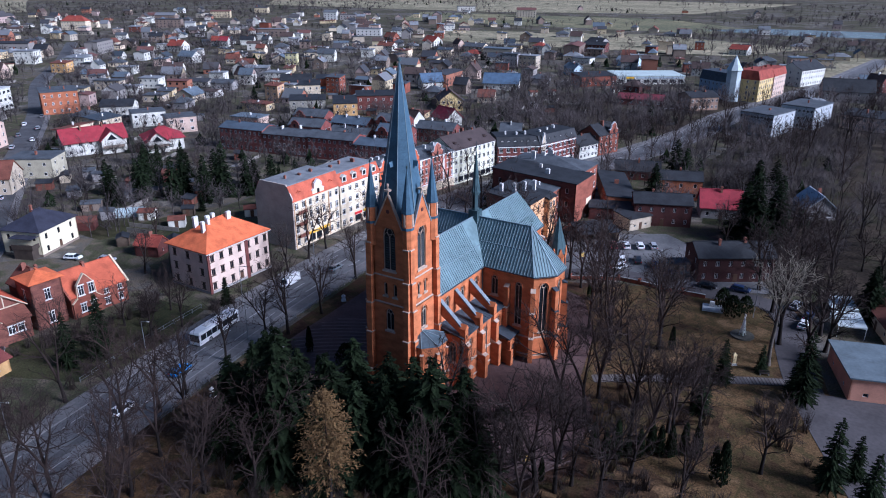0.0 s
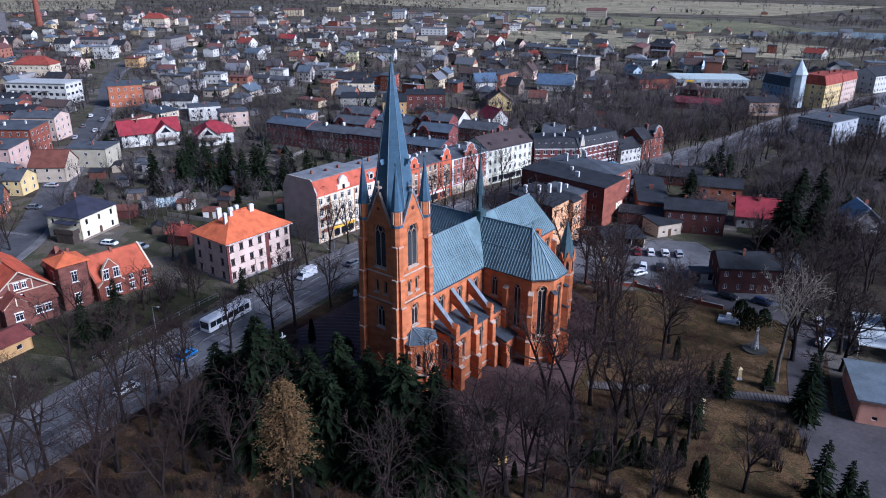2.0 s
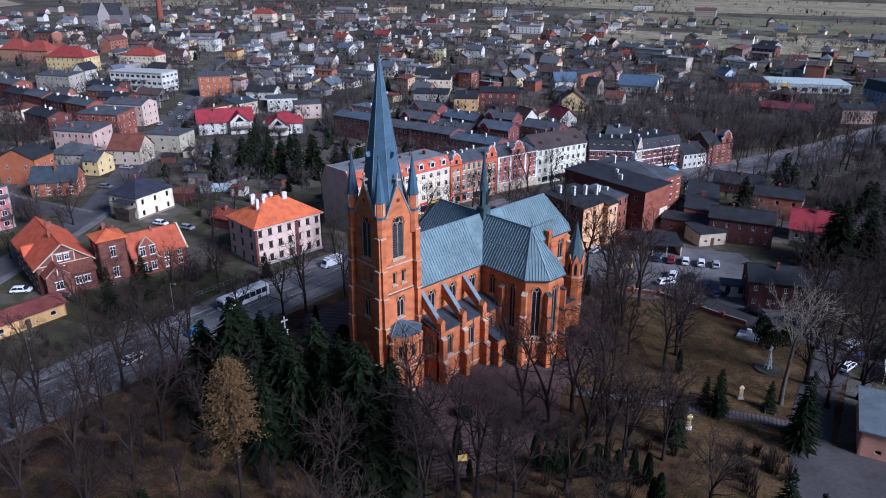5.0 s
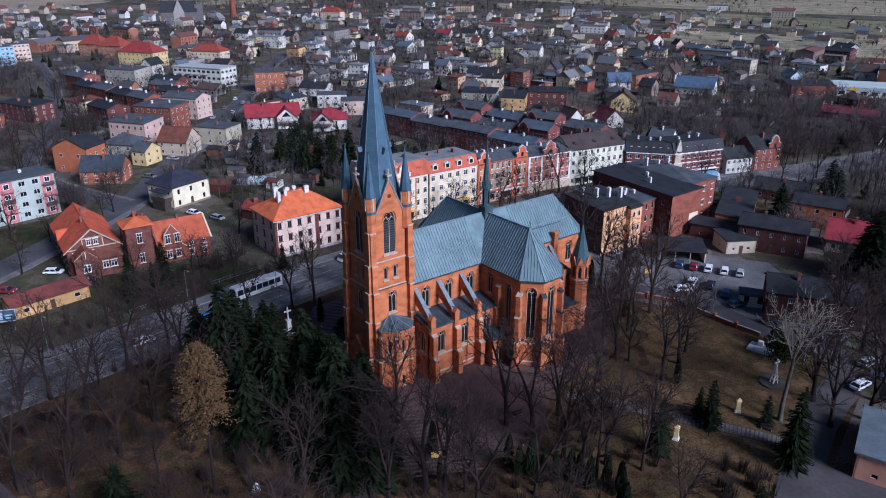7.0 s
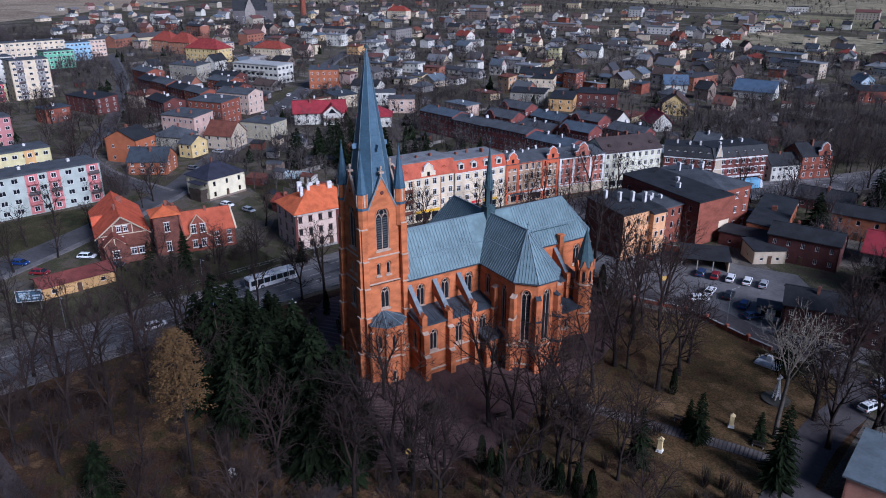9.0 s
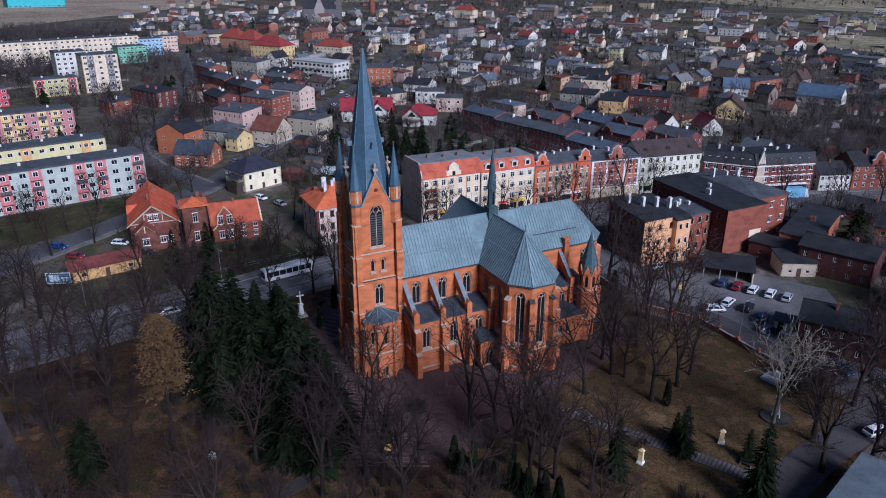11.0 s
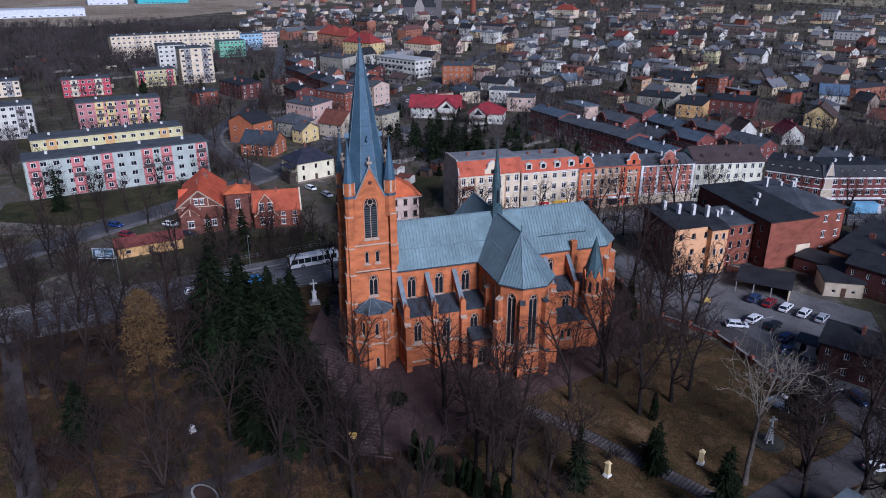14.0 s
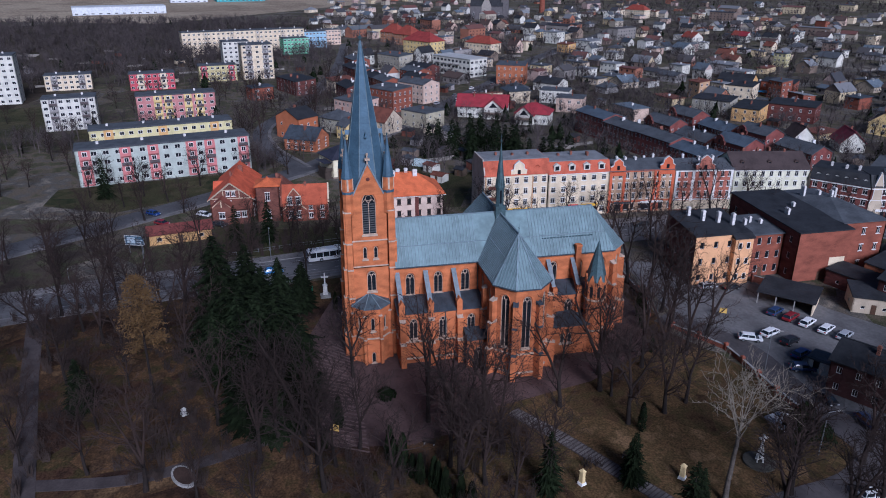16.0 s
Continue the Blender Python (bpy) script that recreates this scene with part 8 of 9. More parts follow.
# park south of the church
near([(-42.4, 63.4), (-35.8, 72.8), (-29.8, 78.2), (-52, 85.6), (-36.3, 96), (-33.5, 99), (-33.1, 104.5), (-18.9, 97.2), (-31.5, 70), (-23.4, 78.9), (-32.2, 76.9), (-26.6, 105.4), (-21.8, 97.8), (-28.6, 54.7), (-39, 126.3), (-44.5, 136.8)], "park trees")
near([(-5.7, 98), (-20.2, 101), (-25, 97), (-18.5, 109.5), (-31.8, 84.6), (-30.6, 133.9), (-37, 127.5), (-38.8, 71.5), (-28.4, 80.8), (-36, 118), (-44, 128), (-48, 143)], "park trees", lo=.7, hi=.95)
near([(-29.2, 126.9), (-32.6, 138.7), (-53, 146.4), (-51.8, 154), (-57, 149.5), (-64, 151), (-72, 152), (-79, 150.5), (-47, 147)], "park trees")
near([(-69, 31.9), (-59.7, 37.1), (-78.7, 26.3), (-87.8, 29.1), (-66, 45), (-74, 40), (-82, 44), (-62, 24), (-72, 52), (-84, 54), (-91.5, 36), (-80, 46), (-66, 56), (-68, 60), (-77, 58), (-87.5, 62)], "park trees", lo=.7, hi=.9)
near([(-55.5, 41.6), (-56.5, 47.7), (-50, 33), (-45, 45), (-38, 57)], "park trees", lo=.45, hi=.6)
near([(-88, -2), (-76, -6), (-64, 2), (-50, 6), (-42, 14), (-80, 35), (-70, 22), (-22, 88), (-16, 104)], "park trees", lo=.7, hi=.9)
near([(-47, 24), (-38, 36), (-56, 15), (-70, 12), (-82, 10), (-90, 16), (-24, 62), (-18, 70), (-14, 84), (-9, 76), (-34, 46)], "park trees", lo=.6, hi=.85)
# rows beside the road
near([(-95.9, 88.5), (-94.8, 93.4), (-95.1, 104), (-97.2, 79), (-93.8, 61.6), (-94.2, 67.5), (-91, 53.2), (-100.5, 122.5), (-101, 133), (-101.5, 143), (-89, 40), (-101.8, 157)], "street trees", NEAR, "leafless street tree with a dark trunk", .75, .95)
near([(-113, 66), (-114.5, 76), (-115.5, 84), (-110, 55), (-107, 44), (-118.5, 126), (-119.5, 134), (-119, 151), (-119.5, 160), (-119.5, 170), (-119, 176), (-119, 186), (-118.5, 195), (-118, 206)], "street trees", NEAR, "leafless street tree with a dark trunk", .6, .85)
near([(-117, 117), (-102.5, 168), (-102.5, 178), (-101.5, 186), (-100.6, 198), (-97, 218), (-90, 231), (-84, 249), (-80, 262), (-76, 278), (-72, 294), (-69, 310), (-65.5, 326), (-62.5, 346), (-92, 279), (-89.5, 291), (-86, 305), (-83, 318), (-80.5, 333), (-78.5, 347), (-77, 362), (-58.5, 366), (-54, 388)], "street trees", MID, "leafless street tree with a dark trunk", .75, 1.0)
near([(-146, 36), (-151, 46), (-163, 40), (-160, 28), (-170, 56), (-181, 72), (-186, 76), (-150, 20), (-134, 30), (-176, 30), (-178, 48), (-172, 16), (-187, 66), (-130, 66), (-126, 78), (-124, 88), (-146, 98), (-160, 112)], "street trees", MID, "leafless tree beside the street", .6, .85)
near([(-176, -12), (-188, -6), (-199, -16), (-212, -30), (-224, -42), (-206, 2), (-236, -22), (-250, -40), (-262, -24), (-180, -34), (-168, -22), (-222, -8), (-178, 20), (-170, 32)], "block trees", MID, "leafless tree on the grass by the flats", .6, .9)
near([(-118, 19), (-120, 9), (-116, 31), (-108, 12), (-124, 26), (-112, 21), (-105.5, 24), (-109, 34), (-103, 8)], "street trees", NEAR, "leafless tree beside the street", .6, .85)
near([(-262, 62), (-270, 74), (-258, 86), (-282, 88), (-292, 98), (-276, 56), (-300, 70), (-312, 92), (-322, 78), (-306, 58), (-330, 62), (-288, 66), (-268, 90), (-234, 66), (-228, 60), (-330, 100), (-344, 106), (-404, 104), (-376, 100), (-338, 46), (-320, 44), (-350, 58)], "block trees", MID, "leafless tree between brick houses", .7, 1.05)
# big pale tree by the cross monument, dark ones by the lane
tree(PALE, "tall pale-barked leafless tree", -10.0, 131.8, 40, 1.0, "bare_tree")
for x, y, t in ((-9.5, 141.5, 10), (-4.2, 136.5, 100), (-1.5, 143, 200), (-13, 156, 300), (-3, 150, 60), (-17.5, 167.0, 20), (-12.0, 165.5, 140), (-8.5, 170.0, 250)):
    tree(OAK, "dark leafless tree leaning over the lane", x, y, t, rn.uniform(.9, 1.05), "bare_tree", "lane trees")
# spruces and the tawny larch
for x, y, k, s in ((-73.6, 67.6, 0, 1.0), (-75.6, 61.8, 1, .95), (-66.6, 63.0, 0, 1.26), (-60.2, 67.3, 1, 1.0), (-61.8, 74.2, 2, 1.05), (-55, 73.8, 1, 1.0), (-50.3, 73.2, 0, 1.0), (-45.6, 71.0, 1, 1.2), (-42.0, 73.4, 0, 1.04), (-68, 62.5, 2, .9), (-56, 67.0, 2, .95), (-50.5, 68.0, 2, .85), (-83.0, 73.2, 2, .68), (-81.2, 77.6, 0, .55), (-70, 70.5, 2, .9), (-64, 70, 1, .95), (-53, 69.5, 0, .9), (-48, 76, 2, .85), (-41.0, 69.0, 2, .85), (-38.6, 72.0, 1, .7), (-71.5, 64.5, 1, .85), (-63.5, 64.5, 0, .9), (-58, 62.5, 1, .75), (-45.5, 68.5, 1, .75), (-79.0, 66.5, 2, .7), (-86.5, 78.0, 1, .5)):
    tree(SPR[k], "dense dark green spruce tree", x, y, rn.uniform(0, 360), s, "spruce", "spruce group")
tree(SHRUB[0], "dense dark evergreen bush at the foot of the tower", -77.4, 90.4, 0, 1.0, "evergreen_shrub")
tree(SHRUB[1], "low dark juniper on the paving", -44.4, 90.4, 0, 1.0, "evergreen_shrub")
tree(SPR[2], "dark round-headed evergreen in the park", -51.6, 41.4, 80, .56, "spruce")
tree(LAR, "tall tawny brown winter larch", -49.2, 53.0, 0, 1.0, "larch")
for x, y, k, s in ((-18.8, 122.2, 0, .6), (-16.2, 121.2, 0, .92), (-17, 109.1, 1, .85), (-10.8, 128.7, 0, .6), (-3.2, 122.0, 1, 1.15), (-4.6, 125.0, 0, .8), (3, 100, 1, 1.0), (8, 96, 0, 1.1), (6, 104, 0, .8), (-120.5, 62.5, 1, .95), (-116, 96.5, 0, .7), (-169.7, 21.0, 1, 1.1), (-122.5, 70.5, 0, 1.2), (-119.0, 67.0, 0, .9)):
    tree(SPS[k], "dark green young spruce on lawn", x, y, rn.uniform(0, 360), s, "spruce", "young spruces")
for i in range(10):
    tree(COL[i % 2], "narrow dark columnar evergreen", -27.8 + i * 1.4 + rn.uniform(-.3, .3), 88.6 + i * .95 + rn.uniform(-.6, .6), 40 * i, rn.uniform(.8, 1.1), "cypress", "evergreen row")
for x, y in ((-10.1, 92.2), (-11.4, 93.0), (-37.5, 82), (-32.5, 79.5), (-27, 128), (-62, 145), (-58, 143.5), (-49, 141), (-86, 90), (-79, 84.5)):
    tree(COL[0], "dark evergreen shrub beside paving", x, y, 17 * x, rn.uniform(.6, 1.2), "evergreen_shrub", "evergreen shrubs")

# evergreens behind the car park, by the monument and beyond the lane
for x, y, k, sc in ((-24.7, 197.5, 0, 1.0), (-28.0, 203.0, 2, .95), (-20.5, 204.0, 1, .9), (-57.5, 217.5, 0, .74), (4.6, 164.0, 2, .72), (12.0, 156.0, 1, .7), (10.5, 171.0, 0, .8), (17.0, 166.0, 2, .75)):
    tree(SPR[k], "tall dark spruce behind the brick houses", x, y, 47 * x, sc, "spruce", "yard spruces")
for x, y, sc in ((-20.2, 149.8, 1.1), (-22.8, 153.6, 1.0), (-18.0, 153.0, .9)):
    tree(SHRUB[0], "dense dark yew bush beside the memorial stone", x, y, 31 * y, sc, "evergreen_shrub", "yew bushes")
near([(-14, 186), (-8, 194), (-16, 204), (-4, 184), (2, 192), (-6, 208), (6, 202), (12, 188), (-12, 216), (0, 218), (14, 212), (-30, 190), (20, 200), (8, 180)], "wood trees", MID, "grey-brown leafless tree in the wood", .75, 1.05)

# woods and garden trees, in the middle distance
n = tries = 0
SHR = [bare_tree(71 + i, h, (5, 4, 3), 3, TWIG, BARK) for i, h in enumerate((9, 7.5))]
while n < 160 and tries < 30000:
    tries += 1
    if n < 80:
        x, y = rn.uniform(-62, 60), rn.uniform(172, 470)
    else:
        az, dist = rn.uniform(4, 112), 165 + 260 * rn.random()
        x, y = -20 - dist * math.sin(radians(az)), 40 + dist * math.cos(radians(az))
    if x > y * .16 + 20 or (x > -125 and y < 172) or not free(x, y, 2.0) or not clear_of_roads(x, y, 1):
        continue
    if -92 < x < -20 and y < 200 or (-100 < x < -60 and 150 < y < 245):
        continue
    n += 1
    if n < 80:
        tree(rn.choice(MID), "grey-brown leafless tree in the wood", x, y, rn.uniform(0, 360), rn.uniform(.7, 1.1), "bare_tree", "wood trees")
    else:
        tree(rn.choice(SHR), "leafless fruit tree in a garden", x, y, rn.uniform(0, 360), rn.uniform(.6, 1.2), "bare_tree", "garden trees")
for i in range(10):
    x, y = rn.uniform(-236, -145), rn.uniform(118, 182)
    if free(x, y, 1.5) and clear_of_roads(x, y, 1):
        tree(SPS[i % 2], "dark green conifer in a garden", x, y, 40 * i, rn.uniform(.45, .95), "conifer", "garden conifers")
for x, y, s in ((-200, 128, 1.1), (-196, 136, 1.25), (-205, 140, 1.0), (-190, 142, 1.2), (-184, 150, 1.15), (-192, 148, 1.0), (-180, 154, 1.3), (-168, 164, 1.1), (-163, 170, .9), (-212, 134, 1.0), (-208, 146, 1.2), (-198, 152, 1.0), (-188, 158, 1.15), (-176, 164, .95), (-216, 152, 1.1), (-202, 158, .9), (-210, 150, 1.0), (-178, 146, .9), (-173, 158, 1.0), (-220, 160, .9), (-60, 252, 1.2), (-55, 246, 1.1), (-30, 232, 1.3), (-26, 240, 1.2), (-32, 246, 1.0), (-22, 226, 1.1)):
    tree(SPG, "dark green conifer in a garden", x, y, 31 * x, s, "conifer", "garden conifers")

# far trees and hedges: too many to count
far = Shape()
farg = Shape()
rf = random.Random(8)


def puff(sh, x, y, h, r, n, k=1.0):
    """A far leafless crown: a stem, thin rising boughs and finer twigs at their ends."""
    sh.tube((x, y, 0), (x, y, h * .5), .15, .1, 3)
    o = Vector((x, y, 0))
    for i in range(n):
        a, e = rf.uniform(0, 6.28), rf.uniform(-.35, 1.0)
        c = math.sqrt(1 - e * e * .96)
        b = o + Vector((0, 0, h * rf.uniform(.22, .55)))
        q = o + Vector((math.cos(a) * r * c, math.sin(a) * r * c, h * (.66 + .34 * e)))
        w = rf.uniform(.05, .10) * k
        sh.add([b + Vector((w, 0, 0)), b + Vector((-w * .5, w * .87, 0)), b + Vector((-w * .5, -w * .87, 0)), q], [(0, 1, 3), (1, 2, 3), (2, 0, 3)])
        for j in range(3):
            m_ = b.lerp(q, rf.uniform(.35, .85))
            v = Vector((rf.uniform(-1, 1), rf.uniform(-1, 1), rf.uniform(-.2, 1))) * (r * .42)
            s_ = Vector((-v.y, v.x, 0)).normalized() * (w * .8)
            sh.add([m_ - s_, m_ + s_, m_ + v], [(0, 1, 2)])


def dark_puff(sh, x, y, h, r):
    for i in range(9):
        t = i / 9
        a = i * 2.4
        rr = r * (1 - t * t) + .3
        sh.cone([(x + rr * math.cos(a + k * 2.09) * rf.uniform(.7, 1.2), y + rr * math.sin(a + k * 2.09) * rf.uniform(.7, 1.2)) for k in range(3)], h * t * .85, (x + rf.uniform(-.2, .2), y + rf.uniform(-.2, .2), h * t * .85 + h * .32))


count = 0
for i in range(40000):
    az = rf.uniform(-3, 122)
    dist = 170 + 1500 * rf.random() ** 1.3
    x, y = -20 - dist * math.sin(radians(az)), 40 + dist * math.cos(radians(az))
    if x > y * .13 + 25 or (x > -130 and y < 178) or (y < 60 and x > -400 and not (x < -225 and noise.noise((x / 60, y / 60, 9)) > .1)):
        continue
    if (x < -900 and y < 480) or (y > 1090 and x > -1500 and rf.random() < .25) or (-210 < x < 160 and 900 < y < 1030):
        continue
    if y > 600 and x > -800 and noise.noise((x / 170, y / 32, 2)) < .24 and not (x > -200 and y > 720 and noise.noise((x / 90, y / 90, 7)) > -.1):
        continue
    if -248 < x < -135 and 100 < y < 190 and rf.random() < .6:
        continue
    wood = noise.noise((x / 140, y / 140, 3))
    if x < -440 and y < 120:
        wood = 1
    if x < -640 and y < 330:
        wood = 1
    if wood < .12 and rf.random() < .25:
        continue
    if not free(x, y, .8) or not clear_of_roads(x, y, 0):
        continue
    count += 1
    if count > 7200:
        break
    if rf.random() < (.06 if dist < 600 else .02):
        dark_puff(farg, x, y, rf.uniform(4, 7.5), rf.uniform(1.8, 3.0))
    else:
        puff(far, x, y, rf.uniform(6, 13) if dist < 500 else rf.uniform(6, 11), rf.uniform(3.0, 5.6) if dist < 500 else rf.uniform(3.5, 6.0), 20 if dist < 500 else 15 if dist < 900 else 13, max(1.0, min(2.0, dist / 330)))
for i in range(560):
    x, y = rf.uniform(-62, 80), rf.uniform(178, 480)
    if x > y * .14 + 25 or not free(x, y, .5) or not clear_of_roads(x, y, 0) or (-92 < x < -20 and y < 200):
        continue
    puff(far, x, y, rf.uniform(9, 15), rf.uniform(2.5, 4.5), 26)
for i in range(360):      # the wood north of the brick yards
    x, y = rf.uniform(-190, -60), rf.uniform(282, 445)
    if not free(x, y, 1.0) or not clear_of_roads(x, y, -2):
        continue
    puff(far, x, y, rf.uniform(8, 14), rf.uniform(2.8, 5.0), 22, 1.1)
for i in range(900):      # the woods by the pond
    x, y = rf.uniform(-190, 130), rf.uniform(650, 1150)
    if noise.noise((x / 120, y / 45, 6)) < -.02 or 895 < y < 1035 or not free(x, y, 1.5) or not clear_of_roads(x, y, 0):
        continue
    puff(far, x, y, rf.uniform(8, 13), rf.uniform(3.5, 6.0), 13, 2.0)
for i in range(1500):      # the wood beyond the blocks of flats
    y = rf.uniform(-270, 150)
    x = rf.uniform(-850, -300) if y < -60 else rf.uniform(-850, -440)
    if y > 40 + (x + 850) * .25 or y < -40 - (-x - 250) * .42 or not free(x, y, 1.5) or not clear_of_roads(x, y, 0):
        continue
    puff(far, x, y, rf.uniform(10, 16), rf.uniform(4.0, 6.5), 16, 1.8)
# paler and greyer than TWIG: distance haze is put into the colour
whole("far_trees", far, mat("hazy_far_twigs", (.082, .067, .063), .95, .65, 22.0, 1.0, bump=0), "leafless trees and hedges among the houses", kind="stuff")
whole("far_conifers", farg, NEEDLE, "dark conifers scattered among the houses", kind="stuff")

# thickets along the edge of the park
th = Shape()
for i in range(1060):
    if i < 640 and i % 3 == 0:
        continue
    x, y = (rf.uniform(-98, -30), rf.uniform(-4, 62)) if i < 640 else (rf.uniform(-44, 0), rf.uniform(62, 118)) if i < 900 else (rf.uniform(-134, -112), rf.uniform(46, 98))
    if noise.noise((x / 13, y / 13, 4)) < -.05 or not clear_of_roads(x, y, -3) or (x > -56 and y > 76 and x < -32) or (i >= 900 and not free(x, y, 0)):
        continue
    h_, r_ = rf.uniform(1.5, 4.5), rf.uniform(.8, 2.0)
    for k in range(30):
        a, e = rf.uniform(0, 6.28), rf.uniform(.2, 1)
        b = Vector((x + rf.uniform(-.5, .5), y + rf.uniform(-.5, .5), 0))
        m_ = b + Vector((math.cos(a) * r_ * e * .45, math.sin(a) * r_ * e * .45, h_ * rf.uniform(.45, .6)))
        q = m_ + Vector((math.cos(a + .4) * r_ * e * .6, math.sin(a + .4) * r_ * e * .6, h_ * rf.uniform(.2, .45)))
        th.tube(b, m_, .035, .024, 3)
        w = .024
        th.add([m_ + Vector((w, 0, 0)), m_ + Vector((-w * .5, w * .87, 0)), m_ + Vector((-w * .5, -w * .87, 0)), q], [(0, 1, 3), (1, 2, 3), (2, 0, 3)])
whole("thicket", th, mat("thicket_twigs", (.046, .033, .027), .95, .5, 5.0, 2.0, bump=0), "grey-brown leafless thicket of young trees", kind="stuff")

# undergrowth in the park
br = Shape()
for i in range(5200):
    if i < 3000:
        x, y = rf.uniform(-96, -40), rf.uniform(8, 66)
    elif i < 4200:
        x, y = rf.uniform(-42, -8), rf.uniform(66, 118)
    else:
        x, y = rf.uniform(-60, -40), rf.uniform(120, 152)
    if noise.noise((x / 11, y / 11, 1)) < (.0 if i < 3000 else .12) or not clear_of_roads(x, y, -2) or (x > -94 + (46 - y) * 0 and y > 75 and x < -42 and i < 3000):
        continue
    hh = rf.uniform(.6, 2.2)
    for k in range(4):
        a = rf.uniform(0, 6.28)
        br.tube((x, y, 0), (x + math.cos(a) * hh * .5, y + math.sin(a) * hh * .5, hh * rf.uniform(.6, 1)), .02, .008, 3)
whole("undergrowth", br, BRUSH, "reddish brown leafless undergrowth", kind="stuff")
lv = Shape()
for i in range(9000):
    x, y = rf.uniform(-90, 5), rf.uniform(20, 150)
    if noise.noise((x / 9, y / 9, 5)) < .05 or (-70 < x < -44 and 84 < y < 142) or not clear_of_roads(x, y, -3):
        continue
    a = rf.uniform(0, 6.28)
    s = rf.uniform(.12, .32)
    lv.add([(x, y, .04), (x + s * math.cos(a), y + s * math.sin(a), .05), (x + s * .6 * math.cos(a + 1.4), y + s * .6 * math.sin(a + 1.4), .1)], [(0, 1, 2)])
whole("leaf_litter", lv, mat("dead_leaves", (.12, .07, .035), .95, .5, 2, 4), "fallen brown leaves on the lawn", kind="stuff")

# ---- cars ----
TYRE, RIM, CARGLASS = mat("tyre", (.015, .015, .016), .8, .2), mat("rim", (.35, .36, .37), .35, .2, metal=.7), mat("car_glass", (.015, .02, .025), .08, .1, spec=.8, bump=0)
LAMP, TAIL = mat("head_lamp", (.65, .66, .66), .2, .1), mat("tail_lamp", (.35, .02, .02), .3, .1)


def paint(n, c):
    return mat("car_" + n, c, .28, .08, 3, 2, spec=.6, bump=0)


def car(label, m, x, y, rot, L=4.4, W=1.78, H=1.46, name="car", group="parked cars"):
    c = thing(name, label, "car", pose(x, y, GZ, 0, 0, rot), group)
    prof = [(-L / 2, .35), (-L / 2 + .05, .78), (-L * .46, .92), (-L * .30, .98), (-L * .16, H - .04), (L * .16, H), (L * .36, H - .08), (L * .46, .98), (L / 2 - .02, .86), (L / 2, .36)]
    prof = [(-x_, z) for x_, z in prof][::-1]

    def side(w, pr):
        return [(x_, w, z) for x_, z in pr]
    body = Shape()
    n = len(prof)
    lowp = [(x_, min(z, .94)) for x_, z in prof]
    for ww, pr in ((W / 2, lowp),):
        body.add(side(-ww, pr) + side(ww, pr), [tuple(range(n)), tuple(reversed(range(n, 2 * n))), *[(i, n + i, n + (i + 1) % n, (i + 1) % n) for i in range(n)]])
    shell = part("body", body, m, c)
    rounding = shell.modifiers.new("rounding", 'BEVEL')
    rounding.width, rounding.segments, rounding.limit_method, rounding.angle_limit = .13, 2, 'ANGLE', radians(50)
    cab = prof[2:-2]
    k = len(cab)
    cw = [(W / 2 - .06 if z < 1.0 else W / 2 - .26) for _, z in cab]
    gl = Shape().add([(x_, -w, z - .03) for (x_, z), w in zip(cab, cw)] + [(x_, w, z - .03) for (x_, z), w in zip(cab, cw)], [tuple(range(k)), tuple(reversed(range(k, 2 * k))), *[(i, k + i, k + (i + 1) % k, (i + 1) % k) for i in range(k)]])
    part("cabin_glass", gl, CARGLASS, c)
    tops = [q for q in prof if q[1] > H - .12]
    x0, x1 = min(q[0] for q in tops), max(q[0] for q in tops)
    part("roof", Shape().loft(up(sq((x0 + x1) / 2, 0, (x1 - x0) / 2, W / 2 - .24), H - .06), up(sq((x0 + x1) / 2, 0, (x1 - x0) / 2 - .12, W / 2 - .32), H + .02)), m, c)
    pil = Shape()
    for s in (-1, 1):
        for xx in (x0 + .03, (x0 + x1) / 2, x1 - .03):
            pil.beam((xx * 1.18, s * (W / 2 - .05), .92), (xx, s * (W / 2 - .25), H - .04), .09, .05)
    part("cabin_frame", pil, m, c)
    for sx in (-L * .3, L * .3):
        for sy in (-1, 1):
            w = part("wheel", Shape().tube((sx, sy * (W / 2 - .2), .32), (sx, sy * (W / 2 + .02), .32), .32, .32, 12, True), TYRE, c)
            part("rim", Shape().tube((sx, sy * (W / 2 + .01), .32), (sx, sy * (W / 2 + .035), .32), .2, .2, 10, True), RIM, w)
    for sy in (-1, 1):
        part("headlight", Shape().box(L / 2 - .12, L / 2 + .015, sy * W * .36 - .18, sy * W * .36 + .18, .62, .76), LAMP, c)
        part("tail_light", Shape().box(-L / 2 - .015, -L / 2 + .1, sy * W * .38 - .14, sy * W * .38 + .14, .66, .86), TAIL, c)
    return c


